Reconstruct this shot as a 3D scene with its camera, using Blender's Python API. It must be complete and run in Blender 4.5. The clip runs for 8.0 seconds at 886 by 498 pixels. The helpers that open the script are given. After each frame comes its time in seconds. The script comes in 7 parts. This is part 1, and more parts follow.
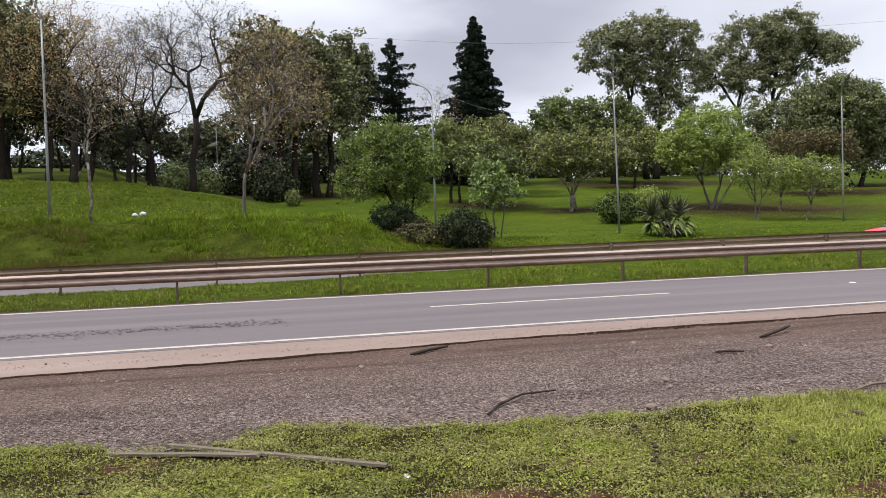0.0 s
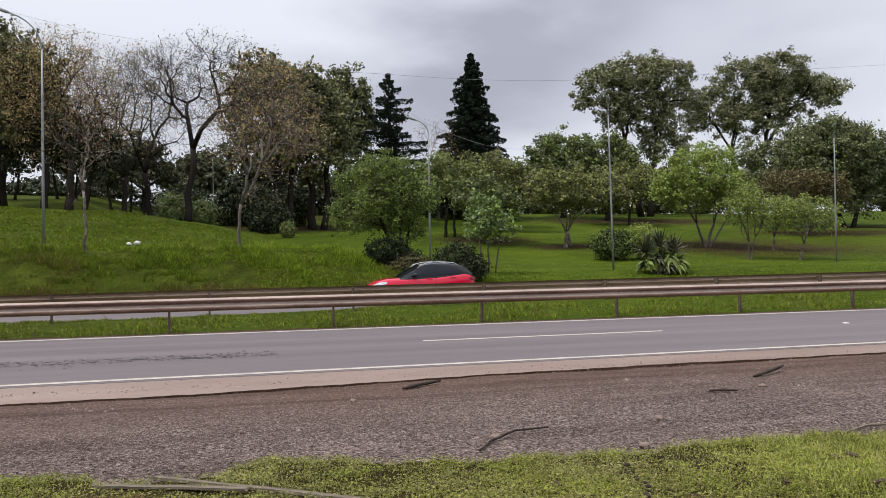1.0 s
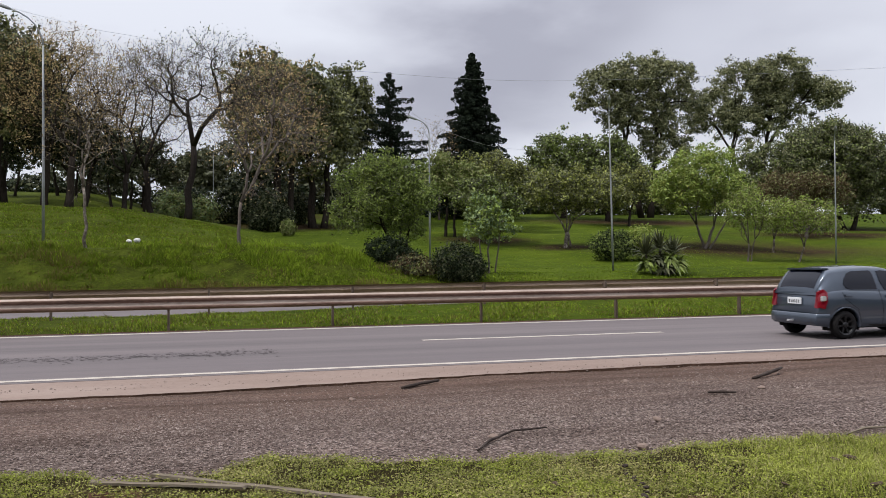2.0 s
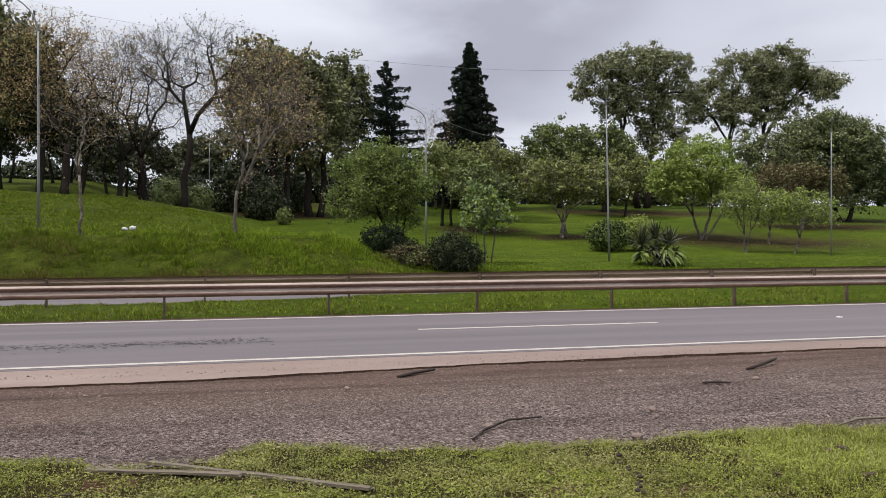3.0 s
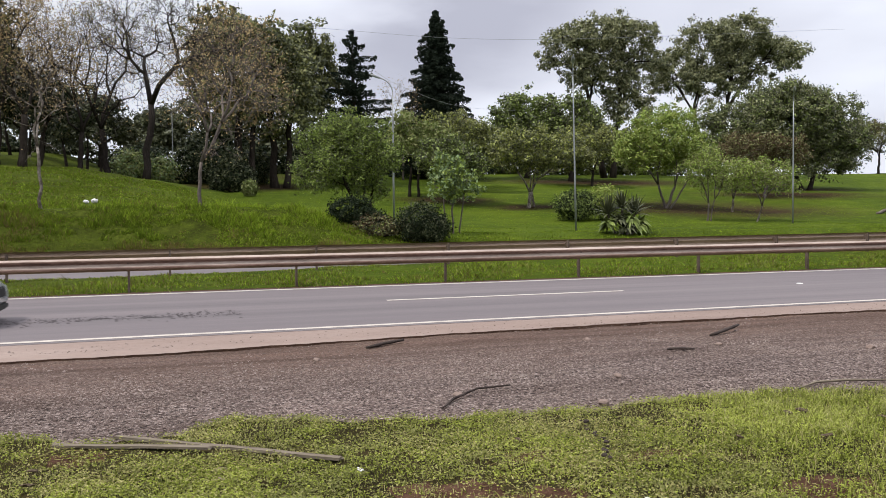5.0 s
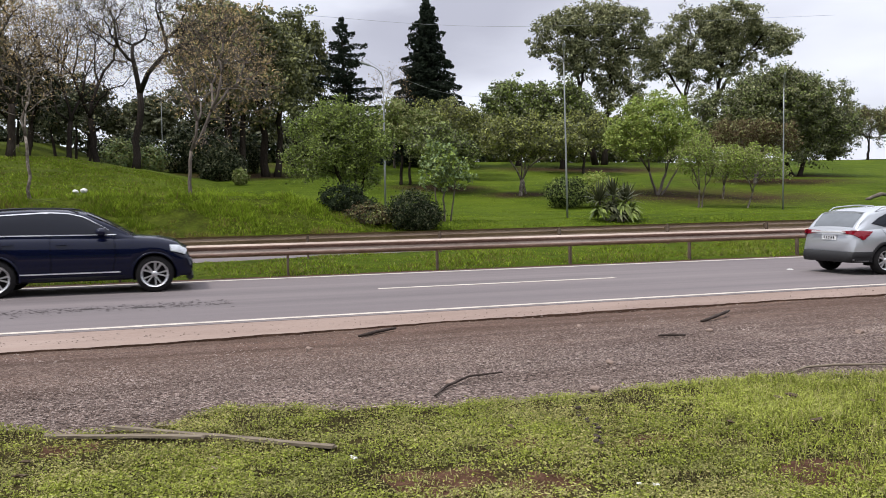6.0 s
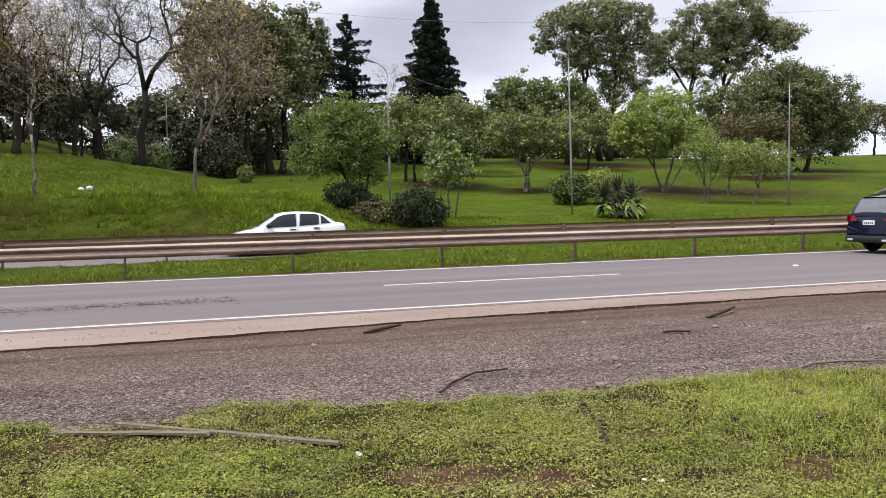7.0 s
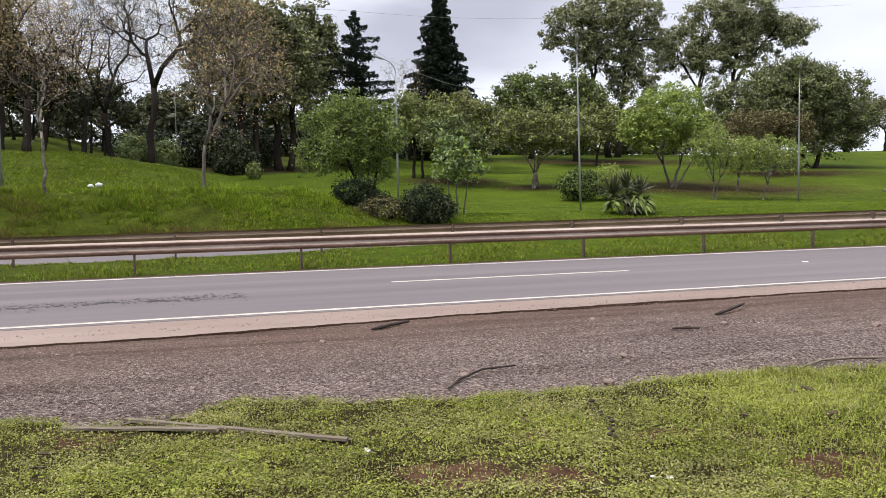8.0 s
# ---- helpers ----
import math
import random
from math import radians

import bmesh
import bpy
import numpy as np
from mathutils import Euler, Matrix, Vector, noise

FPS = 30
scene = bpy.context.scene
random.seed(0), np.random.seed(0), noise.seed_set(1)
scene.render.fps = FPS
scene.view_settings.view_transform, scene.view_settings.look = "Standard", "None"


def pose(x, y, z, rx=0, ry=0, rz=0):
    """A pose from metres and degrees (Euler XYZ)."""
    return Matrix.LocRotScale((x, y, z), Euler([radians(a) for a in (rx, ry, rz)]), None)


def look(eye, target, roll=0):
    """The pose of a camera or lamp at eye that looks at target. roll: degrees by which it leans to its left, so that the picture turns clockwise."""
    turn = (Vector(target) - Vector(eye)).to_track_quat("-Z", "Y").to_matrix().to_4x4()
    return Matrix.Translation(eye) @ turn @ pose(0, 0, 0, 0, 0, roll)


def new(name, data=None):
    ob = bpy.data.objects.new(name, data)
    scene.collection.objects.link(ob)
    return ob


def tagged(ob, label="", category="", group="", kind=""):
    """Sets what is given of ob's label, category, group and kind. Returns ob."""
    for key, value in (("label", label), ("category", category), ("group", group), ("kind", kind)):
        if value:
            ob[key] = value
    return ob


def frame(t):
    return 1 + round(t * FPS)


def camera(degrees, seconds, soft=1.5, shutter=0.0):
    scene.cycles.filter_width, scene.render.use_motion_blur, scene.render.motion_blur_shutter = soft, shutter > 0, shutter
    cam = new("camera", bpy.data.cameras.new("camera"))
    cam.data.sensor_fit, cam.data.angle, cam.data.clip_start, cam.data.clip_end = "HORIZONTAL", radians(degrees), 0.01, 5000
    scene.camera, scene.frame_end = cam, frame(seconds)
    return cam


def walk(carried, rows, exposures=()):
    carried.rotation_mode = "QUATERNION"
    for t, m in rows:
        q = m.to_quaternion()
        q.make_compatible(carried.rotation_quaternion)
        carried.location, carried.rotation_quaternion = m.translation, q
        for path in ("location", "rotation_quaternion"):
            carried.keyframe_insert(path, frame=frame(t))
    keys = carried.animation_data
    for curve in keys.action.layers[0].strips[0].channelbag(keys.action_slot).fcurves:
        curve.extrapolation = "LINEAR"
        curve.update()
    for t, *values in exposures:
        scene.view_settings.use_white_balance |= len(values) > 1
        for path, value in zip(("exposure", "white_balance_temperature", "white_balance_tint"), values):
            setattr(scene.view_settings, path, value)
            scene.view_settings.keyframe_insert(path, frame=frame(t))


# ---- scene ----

# ---------------------------------------------------------------- camera
EYE = (0.0, 0.0, 1.66)
cam = camera(58.1, 8.0, soft=0.55, shutter=0.05)


def aim(yaw, pitch, roll):
    return Matrix.Translation(EYE) @ pose(0, 0, 0, 90 + pitch, 0, yaw) @ pose(0, 0, 0, 0, 0, roll)


PATH = [
    (0.0, aim(-14.42, -1.66, -1.78)),
    (0.5, aim(-14.80, 0.08, -1.27)),
    (1.0, aim(-14.88, 0.77, -0.85)),
    (1.5, aim(-14.81, 1.01, -0.56)),
    (1.7, aim(-14.86, 0.92, -0.50)),
    (2.8, aim(-14.98, 0.19, -0.12)),
    (3.0, aim(-15.16, -0.02, -0.10)),
    (3.5, aim(-15.72, -0.52, -0.21)),
    (4.0, aim(-16.40, -1.29, -0.39)),
    (4.5, aim(-17.24, -1.70, -0.47)),
    (4.7, aim(-17.30, -1.84, -0.49)),
    (5.8, aim(-18.00, -2.94, -0.80)),
    (6.0, aim(-18.03, -3.01, -0.84)),
    (6.5, aim(-17.93, -3.22, -0.88)),
    (7.0, aim(-17.68, -3.24, -0.98)),
    (7.5, aim(-17.33, -3.34, -0.99)),
    (8.0, aim(-17.09, -3.48, -1.03)),
]
# the film camera darkens its picture while it tilts up to the sky
walk(cam, PATH, [(0.0, -0.36), (0.5, -0.52), (1.0, -0.61), (1.5, -0.64), (3.0, -0.60), (3.5, -0.55), (4.0, -0.48), (4.5, -0.42), (6.0, -0.30), (6.5, -0.27), (8.0, -0.22)])

# ---------------------------------------------------------------- sky and light
SUN_EL, SUN_AZ = 60.0, 258.0     # degrees; azimuth from +y, clockwise


def make_world():
    w = bpy.data.worlds.new("overcast_sky")
    w.use_nodes = True
    nt = w.node_tree
    nt.nodes.clear()
    n = nt.nodes.new
    out, bg = n("ShaderNodeOutputWorld"), n("ShaderNodeBackground")
    sky = n("ShaderNodeTexSky")
    sky.sky_type, sky.sun_disc = "NISHITA", False
    sky.sun_elevation, sky.sun_rotation = radians(SUN_EL), radians(SUN_AZ)
    tc = n("ShaderNodeTexCoord")
    sep = n("ShaderNodeSeparateXYZ")
    nt.links.new(tc.outputs["Generated"], sep.inputs[0])
    # clouds lie on a flat layer: direction divided by its height
    zc = n("ShaderNodeMath"); zc.operation = "MAXIMUM"; zc.inputs[1].default_value = 0.0
    nt.links.new(sep.outputs["Z"], zc.inputs[0])
    za = n("ShaderNodeMath"); za.operation = "ADD"; za.inputs[1].default_value = 0.16
    nt.links.new(zc.outputs[0], za.inputs[0])
    div = n("ShaderNodeVectorMath"); div.operation = "DIVIDE"
    comb = n("ShaderNodeCombineXYZ")
    for i in range(3):
        nt.links.new(za.outputs[0], comb.inputs[i])
    nt.links.new(tc.outputs["Generated"], div.inputs[0])
    nt.links.new(comb.outputs[0], div.inputs[1])
    mp = n("ShaderNodeMapping")
    mp.inputs["Location"].default_value = (-1.7, 2.3, 0.0)
    mp.inputs["Scale"].default_value = (1.0, 1.0, 0.0)
    nt.links.new(div.outputs[0], mp.inputs["Vector"])
    big, fine = n("ShaderNodeTexNoise"), n("ShaderNodeTexNoise")
    for tex, sc, det in ((big, 0.62, 3.0), (fine, 1.9, 5.0)):
        tex.inputs["Scale"].default_value, tex.inputs["Detail"].default_value = sc, det
        tex.inputs["Roughness"].default_value = 0.5
        nt.links.new(mp.outputs[0], tex.inputs["Vector"])
    mixn = n("ShaderNodeMix"); mixn.data_type = "FLOAT"; mixn.inputs["Factor"].default_value = 0.35
    nt.links.new(big.outputs["Fac"], mixn.inputs[2]); nt.links.new(fine.outputs["Fac"], mixn.inputs[3])
    ramp = n("ShaderNodeValToRGB")
    e = ramp.color_ramp.elements
    e[0].position, e[0].color = 0.37, (0.54, 0.55, 0.655, 1)
    e[1].position, e[1].color = 0.62, (1.00, 1.035, 1.15, 1)
    mid = e.new(0.48); mid.color = (0.76, 0.78, 0.895, 1)
    # one darker bank of cloud hangs over the spruces; lighter, thinner cloud lies below and beside it
    def calc(op, a, b_=0.0, c=0.0):
        q = n("ShaderNodeMath"); q.operation = op
        for sock, val in zip(q.inputs, (a, b_, c)):
            if isinstance(val, (int, float)):
                sock.default_value = val
            else:
                nt.links.new(val, sock)
        return q.outputs[0]
    az = calc("MULTIPLY", calc("ARCTAN2", sep.outputs["X"], sep.outputs["Y"]), 180 / math.pi)
    el = calc("MULTIPLY", calc("ARCSINE", sep.outputs["Z"]), 180 / math.pi)
    az = calc("MULTIPLY_ADD", calc("SUBTRACT", big.outputs["Fac"], 0.5), 14.0, az)
    el = calc("MULTIPLY_ADD", calc("SUBTRACT", fine.outputs["Fac"], 0.5), 9.0, el)

    def bank(az0, el0, wide, high, slope):
        a = calc("DIVIDE", calc("SUBTRACT", az, az0), wide)
        e_ = calc("DIVIDE", calc("SUBTRACT", calc("SUBTRACT", el, el0), calc("MULTIPLY", calc("SUBTRACT", az, az0), slope)), high)
        return calc("EXPONENT", calc("MULTIPLY", calc("ADD", calc("MULTIPLY", a, a), calc("MULTIPLY", e_, e_)), -1.0))
    level = calc("MULTIPLY_ADD", mixn.outputs[0], 0.55, 0.275)
    for args, amount in (((20.0, 14.5, 13.0, 4.6, 0.30), -0.21), ((36.0, 19.5, 14.0, 2.6, 0.05), -0.06), ((42.0, 10.5, 9.0, 4.0, 0.1), -0.02), ((24.0, 8.3, 6.0, 1.8, 0.25), 0.07), ((-2.0, 18.0, 12.0, 4.0, 0.0), 0.10)):
        level = calc("MULTIPLY_ADD", bank(*args), amount, level)
    nt.links.new(level, ramp.inputs["Fac"])
    # an overcast dome is about three times as bright overhead as at the horizon
    sq = n("ShaderNodeMath"); sq.operation = "POWER"; sq.inputs[1].default_value = 3.0
    nt.links.new(zc.outputs[0], sq.inputs[0])
    lift = n("ShaderNodeMath"); lift.operation = "MULTIPLY_ADD"
    lift.inputs[1].default_value, lift.inputs[2].default_value = 2.9, 1.26
    nt.links.new(sq.outputs[0], lift.inputs[0])
    cloud = n("ShaderNodeVectorMath"); cloud.operation = "SCALE"
    nt.links.new(ramp.outputs["Color"], cloud.inputs[0]); nt.links.new(lift.outputs[0], cloud.inputs["Scale"])
    dim = n("ShaderNodeVectorMath"); dim.operation = "SCALE"; dim.inputs["Scale"].default_value = 0.10
    nt.links.new(sky.outputs[0], dim.inputs[0])
    mix = n("ShaderNodeMix"); mix.data_type = "RGBA"; mix.inputs["Factor"].default_value = 0.93
    nt.links.new(dim.outputs[0], mix.inputs[6]); nt.links.new(cloud.outputs[0], mix.inputs[7])
    nt.links.new(mix.outputs[2], bg.inputs["Color"])
    bg.inputs["Strength"].default_value = 1.0
    nt.links.new(bg.outputs[0], out.inputs[0])
    scene.world = w


make_world()
sun = new("sun", bpy.data.lights.new("sun", "SUN"))
sun.data.energy, sun.data.angle, sun.data.color = 4.0, radians(10), (1.0, 0.96, 0.90)
_el, _az = radians(SUN_EL), radians(SUN_AZ)
sun.matrix_world = look((0, 0, 60), Vector((0, 0, 60)) - Vector((math.sin(_az) * math.cos(_el), math.cos(_az) * math.cos(_el), math.sin(_el))))


# ---------------------------------------------------------------- materials
def ramp_node(nt, stops):
    r = nt.nodes.new("ShaderNodeValToRGB")
    e = r.color_ramp.elements
    e[0].position, e[0].color = stops[0][0], (*stops[0][1], 1)
    e[1].position, e[1].color = stops[-1][0], (*stops[-1][1], 1)
    for p, c in stops[1:-1]:
        e.new(p).color = (*c, 1)
    return r


def base_mat(name, rough=0.6, metal=0.0, spec=0.5):
    m = bpy.data.materials.new(name)
    m.use_nodes = True
    nt = m.node_tree
    b = nt.nodes["Principled BSDF"]
    b.inputs["Roughness"].default_value, b.inputs["Metallic"].default_value = rough, metal
    b.inputs["Specular IOR Level"].default_value = spec
    return m, nt, b


def noise_node(nt, scale, detail=4.0, rough=0.55, stretch=None, coord="Object"):
    tc = nt.nodes.new("ShaderNodeTexCoord")
    t = nt.nodes.new("ShaderNodeTexNoise")
    t.inputs["Scale"].default_value, t.inputs["Detail"].default_value, t.inputs["Roughness"].default_value = scale, detail, rough
    if stretch:
        mp = nt.nodes.new("ShaderNodeMapping")
        mp.inputs["Scale"].default_value = stretch
        nt.links.new(tc.outputs[coord], mp.inputs["Vector"])
        nt.links.new(mp.outputs[0], t.inputs["Vector"])
    else:
        nt.links.new(tc.outputs[coord], t.inputs["Vector"])
    return t


def mix_col(nt, fac, a, b, blend="MIX"):
    m = nt.nodes.new("ShaderNodeMix")
    m.data_type, m.blend_type = "RGBA", blend
    for sock, val in ((m.inputs[0], fac), (m.inputs[6], a), (m.inputs[7], b)):
        if isinstance(val, (int, float)):
            sock.default_value = val
        elif isinstance(val, tuple):
            sock.default_value = (*val, 1)
        else:
            nt.links.new(val, sock)
    return m.outputs[2]


def bump(nt, b, height, strength, dist):
    n = nt.nodes.new("ShaderNodeBump")
    n.inputs["Strength"].default_value, n.inputs["Distance"].default_value = strength, dist
    nt.links.new(height, n.inputs["Height"])
    nt.links.new(n.outputs[0], b.inputs["Normal"])


def two_scale(name, dark, mid, light, s1, s2, rough=0.8, b_dist=0.01, b_str=0.6, stretch=None, metal=0.0, spec=0.3, mixf=0.5):
    """A surface with broad stains (s1) and fine grain (s2)."""
    m, nt, b = base_mat(name, rough, metal, spec)
    n1, n2 = noise_node(nt, s1, 5.0, 0.6, stretch), noise_node(nt, s2, 4.0, 0.7, stretch)
    r1 = ramp_node(nt, [(0.32, dark), (0.5, mid), (0.68, light)])
    r2 = ramp_node(nt, [(0.3, dark), (0.5, mid), (0.72, light)])
    nt.links.new(n1.outputs["Fac"], r1.inputs["Fac"])
    nt.links.new(n2.outputs["Fac"], r2.inputs["Fac"])
    nt.links.new(mix_col(nt, mixf, r1.outputs[0], r2.outputs[0]), b.inputs["Base Color"])
    bump(nt, b, n2.outputs["Fac"], b_str, b_dist)
    return m


def leaf_mat(name, dark, mid, light, thru=0.12, rough=0.65, clump=0.8, gloss=0.04):
    """Leaves: each one a shade of its own, light passing through in part."""
    m, nt, b = base_mat(name, rough, 0.0, gloss)
    g = nt.nodes.new("ShaderNodeNewGeometry")
    r = ramp_node(nt, [(0.0, dark), (0.5, mid), (1.0, light)])
    nt.links.new(g.outputs["Random Per Island"], r.inputs["Fac"])
    n1 = noise_node(nt, clump, 3.0, 0.6)
    tone = ramp_node(nt, [(0.30, tuple(0.35 * a + 0.65 * c for a, c in zip(dark, mid))), (0.5, mid), (0.70, tuple(0.55 * a + 0.45 * c for a, c in zip(light, mid)))])
    nt.links.new(n1.outputs["Fac"], tone.inputs["Fac"])
    col = mix_col(nt, 0.55, r.outputs[0], tone.outputs[0])
    nt.links.new(col, b.inputs["Base Color"])
    tr = nt.nodes.new("ShaderNodeBsdfTranslucent")
    nt.links.new(col, tr.inputs["Color"])
    ms = nt.nodes.new("ShaderNodeMixShader")
    ms.inputs[0].default_value = thru
    nt.links.new(b.outputs[0], ms.inputs[1]); nt.links.new(tr.outputs[0], ms.inputs[2])
    nt.links.new(ms.outputs[0], nt.nodes["Material Output"].inputs[0])
    return m


M = {}


# dark lawn patches: bare earth, with the shade under trees put into the colour
WORN_SHADED = [(40, 55, 12, 5.5), (25.5, 57.5, 3.4, 1.8), (57, 66, 9, 4.0), (-14.2, 46.5, 3.4, 2.6), (5, 76, 6, 5), (68, 74, 5, 2.5), (20, 62, 4, 2), (2, 90, 9, 8), (45, 84, 12, 4)]


def lawn_mat():
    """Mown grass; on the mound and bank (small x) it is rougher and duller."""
    m, nt, b = base_mat("lawn", 0.9, 0.0, 0.04)
    n1, n2, n3 = noise_node(nt, 0.10, 5.0, 0.6), noise_node(nt, 6.0, 5.0, 0.75), noise_node(nt, 1.1, 4.0, 0.65, (0.6, 1.0, 1.0))
    def shades(dark, mid, light):
        cols = []
        for n, lo, hi in ((n1, 0.32, 0.68), (n2, 0.30, 0.72), (n3, 0.30, 0.70)):
            r = ramp_node(nt, [(lo, dark), (0.5, mid), (hi, light)])
            nt.links.new(n.outputs["Fac"], r.inputs["Fac"])
            cols.append(r.outputs[0])
        return mix_col(nt, 0.35, mix_col(nt, 0.5, cols[0], cols[1]), cols[2])
    mown = shades((0.018, 0.029, 0.003), (0.050, 0.076, 0.006), (0.110, 0.140, 0.012))
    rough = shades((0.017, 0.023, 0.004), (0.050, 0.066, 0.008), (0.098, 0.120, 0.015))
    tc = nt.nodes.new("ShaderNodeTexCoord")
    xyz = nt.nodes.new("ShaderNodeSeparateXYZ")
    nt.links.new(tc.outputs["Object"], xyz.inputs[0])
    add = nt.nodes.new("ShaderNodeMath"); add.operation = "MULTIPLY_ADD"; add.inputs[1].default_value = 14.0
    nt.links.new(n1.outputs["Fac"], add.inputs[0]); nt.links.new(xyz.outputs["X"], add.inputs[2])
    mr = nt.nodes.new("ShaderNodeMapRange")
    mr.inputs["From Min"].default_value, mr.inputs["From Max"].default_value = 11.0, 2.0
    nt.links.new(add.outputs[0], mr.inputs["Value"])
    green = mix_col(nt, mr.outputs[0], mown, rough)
    # trodden earth with tree shade painted into its dark colour: patches (x, y, half length, half width) with ragged,
    # half-grown rims
    n4 = noise_node(nt, 0.55, 6.0, 0.75, (0.5, 1.0, 1.0))
    earth = ramp_node(nt, [(0.3, (0.016, 0.010, 0.005)), (0.55, (0.040, 0.026, 0.012)), (0.75, (0.062, 0.048, 0.020))])
    nt.links.new(n2.outputs["Fac"], earth.inputs["Fac"])
    worn = None
    for px, py, rx, ry in WORN_SHADED:
        dx = nt.nodes.new("ShaderNodeMath"); dx.operation = "MULTIPLY_ADD"; dx.inputs[1].default_value, dx.inputs[2].default_value = 1 / rx, -px / rx
        dy = nt.nodes.new("ShaderNodeMath"); dy.operation = "MULTIPLY_ADD"; dy.inputs[1].default_value, dy.inputs[2].default_value = 1 / ry, -py / ry
        nt.links.new(xyz.outputs["X"], dx.inputs[0]); nt.links.new(xyz.outputs["Y"], dy.inputs[0])
        vec = nt.nodes.new("ShaderNodeCombineXYZ")
        nt.links.new(dx.outputs[0], vec.inputs[0]); nt.links.new(dy.outputs[0], vec.inputs[1])
        ln = nt.nodes.new("ShaderNodeVectorMath"); ln.operation = "LENGTH"
        nt.links.new(vec.outputs[0], ln.inputs[0])
        if worn is None:
            worn = ln.outputs["Value"]
        else:
            mn = nt.nodes.new("ShaderNodeMath"); mn.operation = "MINIMUM"
            nt.links.new(worn, mn.inputs[0]); nt.links.new(ln.outputs["Value"], mn.inputs[1])
            worn = mn.outputs[0]
    jag = nt.nodes.new("ShaderNodeMath"); jag.operation = "MULTIPLY_ADD"; jag.inputs[1].default_value = 1.5
    nt.links.new(n4.outputs["Fac"], jag.inputs[0]); nt.links.new(worn, jag.inputs[2])
    rim = nt.nodes.new("ShaderNodeMapRange")
    rim.inputs["From Min"].default_value, rim.inputs["From Max"].default_value = 2.15, 1.25
    nt.links.new(jag.outputs[0], rim.inputs["Value"])
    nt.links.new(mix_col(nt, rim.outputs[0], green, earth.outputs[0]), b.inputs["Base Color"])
    bump(nt, b, n2.outputs["Fac"], 1.0, 0.10)
    return m


M["lawn"] = lawn_mat()
M["verge"] = two_scale("verge", (0.014, 0.011, 0.005), (0.032, 0.026, 0.010), (0.058, 0.044, 0.018), 1.6, 45.0, 0.95, 0.02, 1.0, spec=0.04, mixf=0.4)
M["red_soil"] = two_scale("red_soil", (0.030, 0.016, 0.010), (0.075, 0.038, 0.024), (0.15, 0.085, 0.055), 7.0, 60.0, 0.95, 0.02, 1.0, spec=0.05)
M["bank"] = two_scale("bank", (0.015, 0.018, 0.004), (0.039, 0.050, 0.006), (0.081, 0.101, 0.012), 1.3, 9.0, 0.95, 0.10, 1.0, spec=0.03)
M["soil"] = two_scale("soil", (0.045, 0.027, 0.018), (0.085, 0.050, 0.034), (0.14, 0.085, 0.06), 1.1, 22.0, 0.95, 0.03, 1.0, spec=0.1)


def gravel_mat():
    """Crushed stone, greyer and coarser towards the verge, reddish soil towards the road edge."""
    m, nt, b = base_mat("gravel", 0.95, 0.0, 0.15)
    vor = nt.nodes.new("ShaderNodeTexVoronoi")
    vor.inputs["Scale"].default_value = 55.0
    tc = nt.nodes.new("ShaderNodeTexCoord")
    nt.links.new(tc.outputs["Object"], vor.inputs["Vector"])
    sepc = nt.nodes.new("ShaderNodeSeparateColor")
    nt.links.new(vor.outputs["Color"], sepc.inputs[0])
    grain = ramp_node(nt, [(0.0, (0.024, 0.017, 0.014)), (0.4, (0.126, 0.090, 0.077)), (0.8, (0.230, 0.174, 0.150)), (1.0, (0.44, 0.36, 0.315))])
    nt.links.new(sepc.outputs[0], grain.inputs["Fac"])
    soil = ramp_node(nt, [(0.3, (0.066, 0.036, 0.025)), (0.55, (0.150, 0.095, 0.070)), (0.75, (0.26, 0.185, 0.150))])
    n2 = noise_node(nt, 24.0, 5.0, 0.7)
    nt.links.new(n2.outputs["Fac"], soil.inputs["Fac"])
    xyz = nt.nodes.new("ShaderNodeSeparateXYZ")
    nt.links.new(tc.outputs["Object"], xyz.inputs[0])
    big = noise_node(nt, 0.8, 5.0, 0.65, (0.35, 1.0, 1.0))
    add = nt.nodes.new("ShaderNodeMath"); add.operation = "MULTIPLY_ADD"; add.inputs[1].default_value = 3.2
    nt.links.new(big.outputs["Fac"], add.inputs[0]); nt.links.new(xyz.outputs["Y"], add.inputs[2])
    mr = nt.nodes.new("ShaderNodeMapRange")
    mr.inputs["From Min"].default_value, mr.inputs["From Max"].default_value = 9.3, 12.0
    mr.inputs["To Max"].default_value = 0.85
    nt.links.new(add.outputs[0], mr.inputs["Value"])
    track = noise_node(nt, 2.4, 5.0, 0.65, (0.10, 1.0, 1.0))
    tone = ramp_node(nt, [(0.32, (0.62, 0.58, 0.56)), (0.5, (1.0, 1.0, 1.0)), (0.70, (1.22, 1.20, 1.18))])
    nt.links.new(track.outputs["Fac"], tone.inputs["Fac"])
    nt.links.new(mix_col(nt, 1.0, mix_col(nt, mr.outputs[0], grain.outputs[0], soil.outputs[0]), tone.outputs[0], "MULTIPLY"), b.inputs["Base Color"])
    bump(nt, b, vor.outputs["Distance"], 1.0, 0.035)
    return m


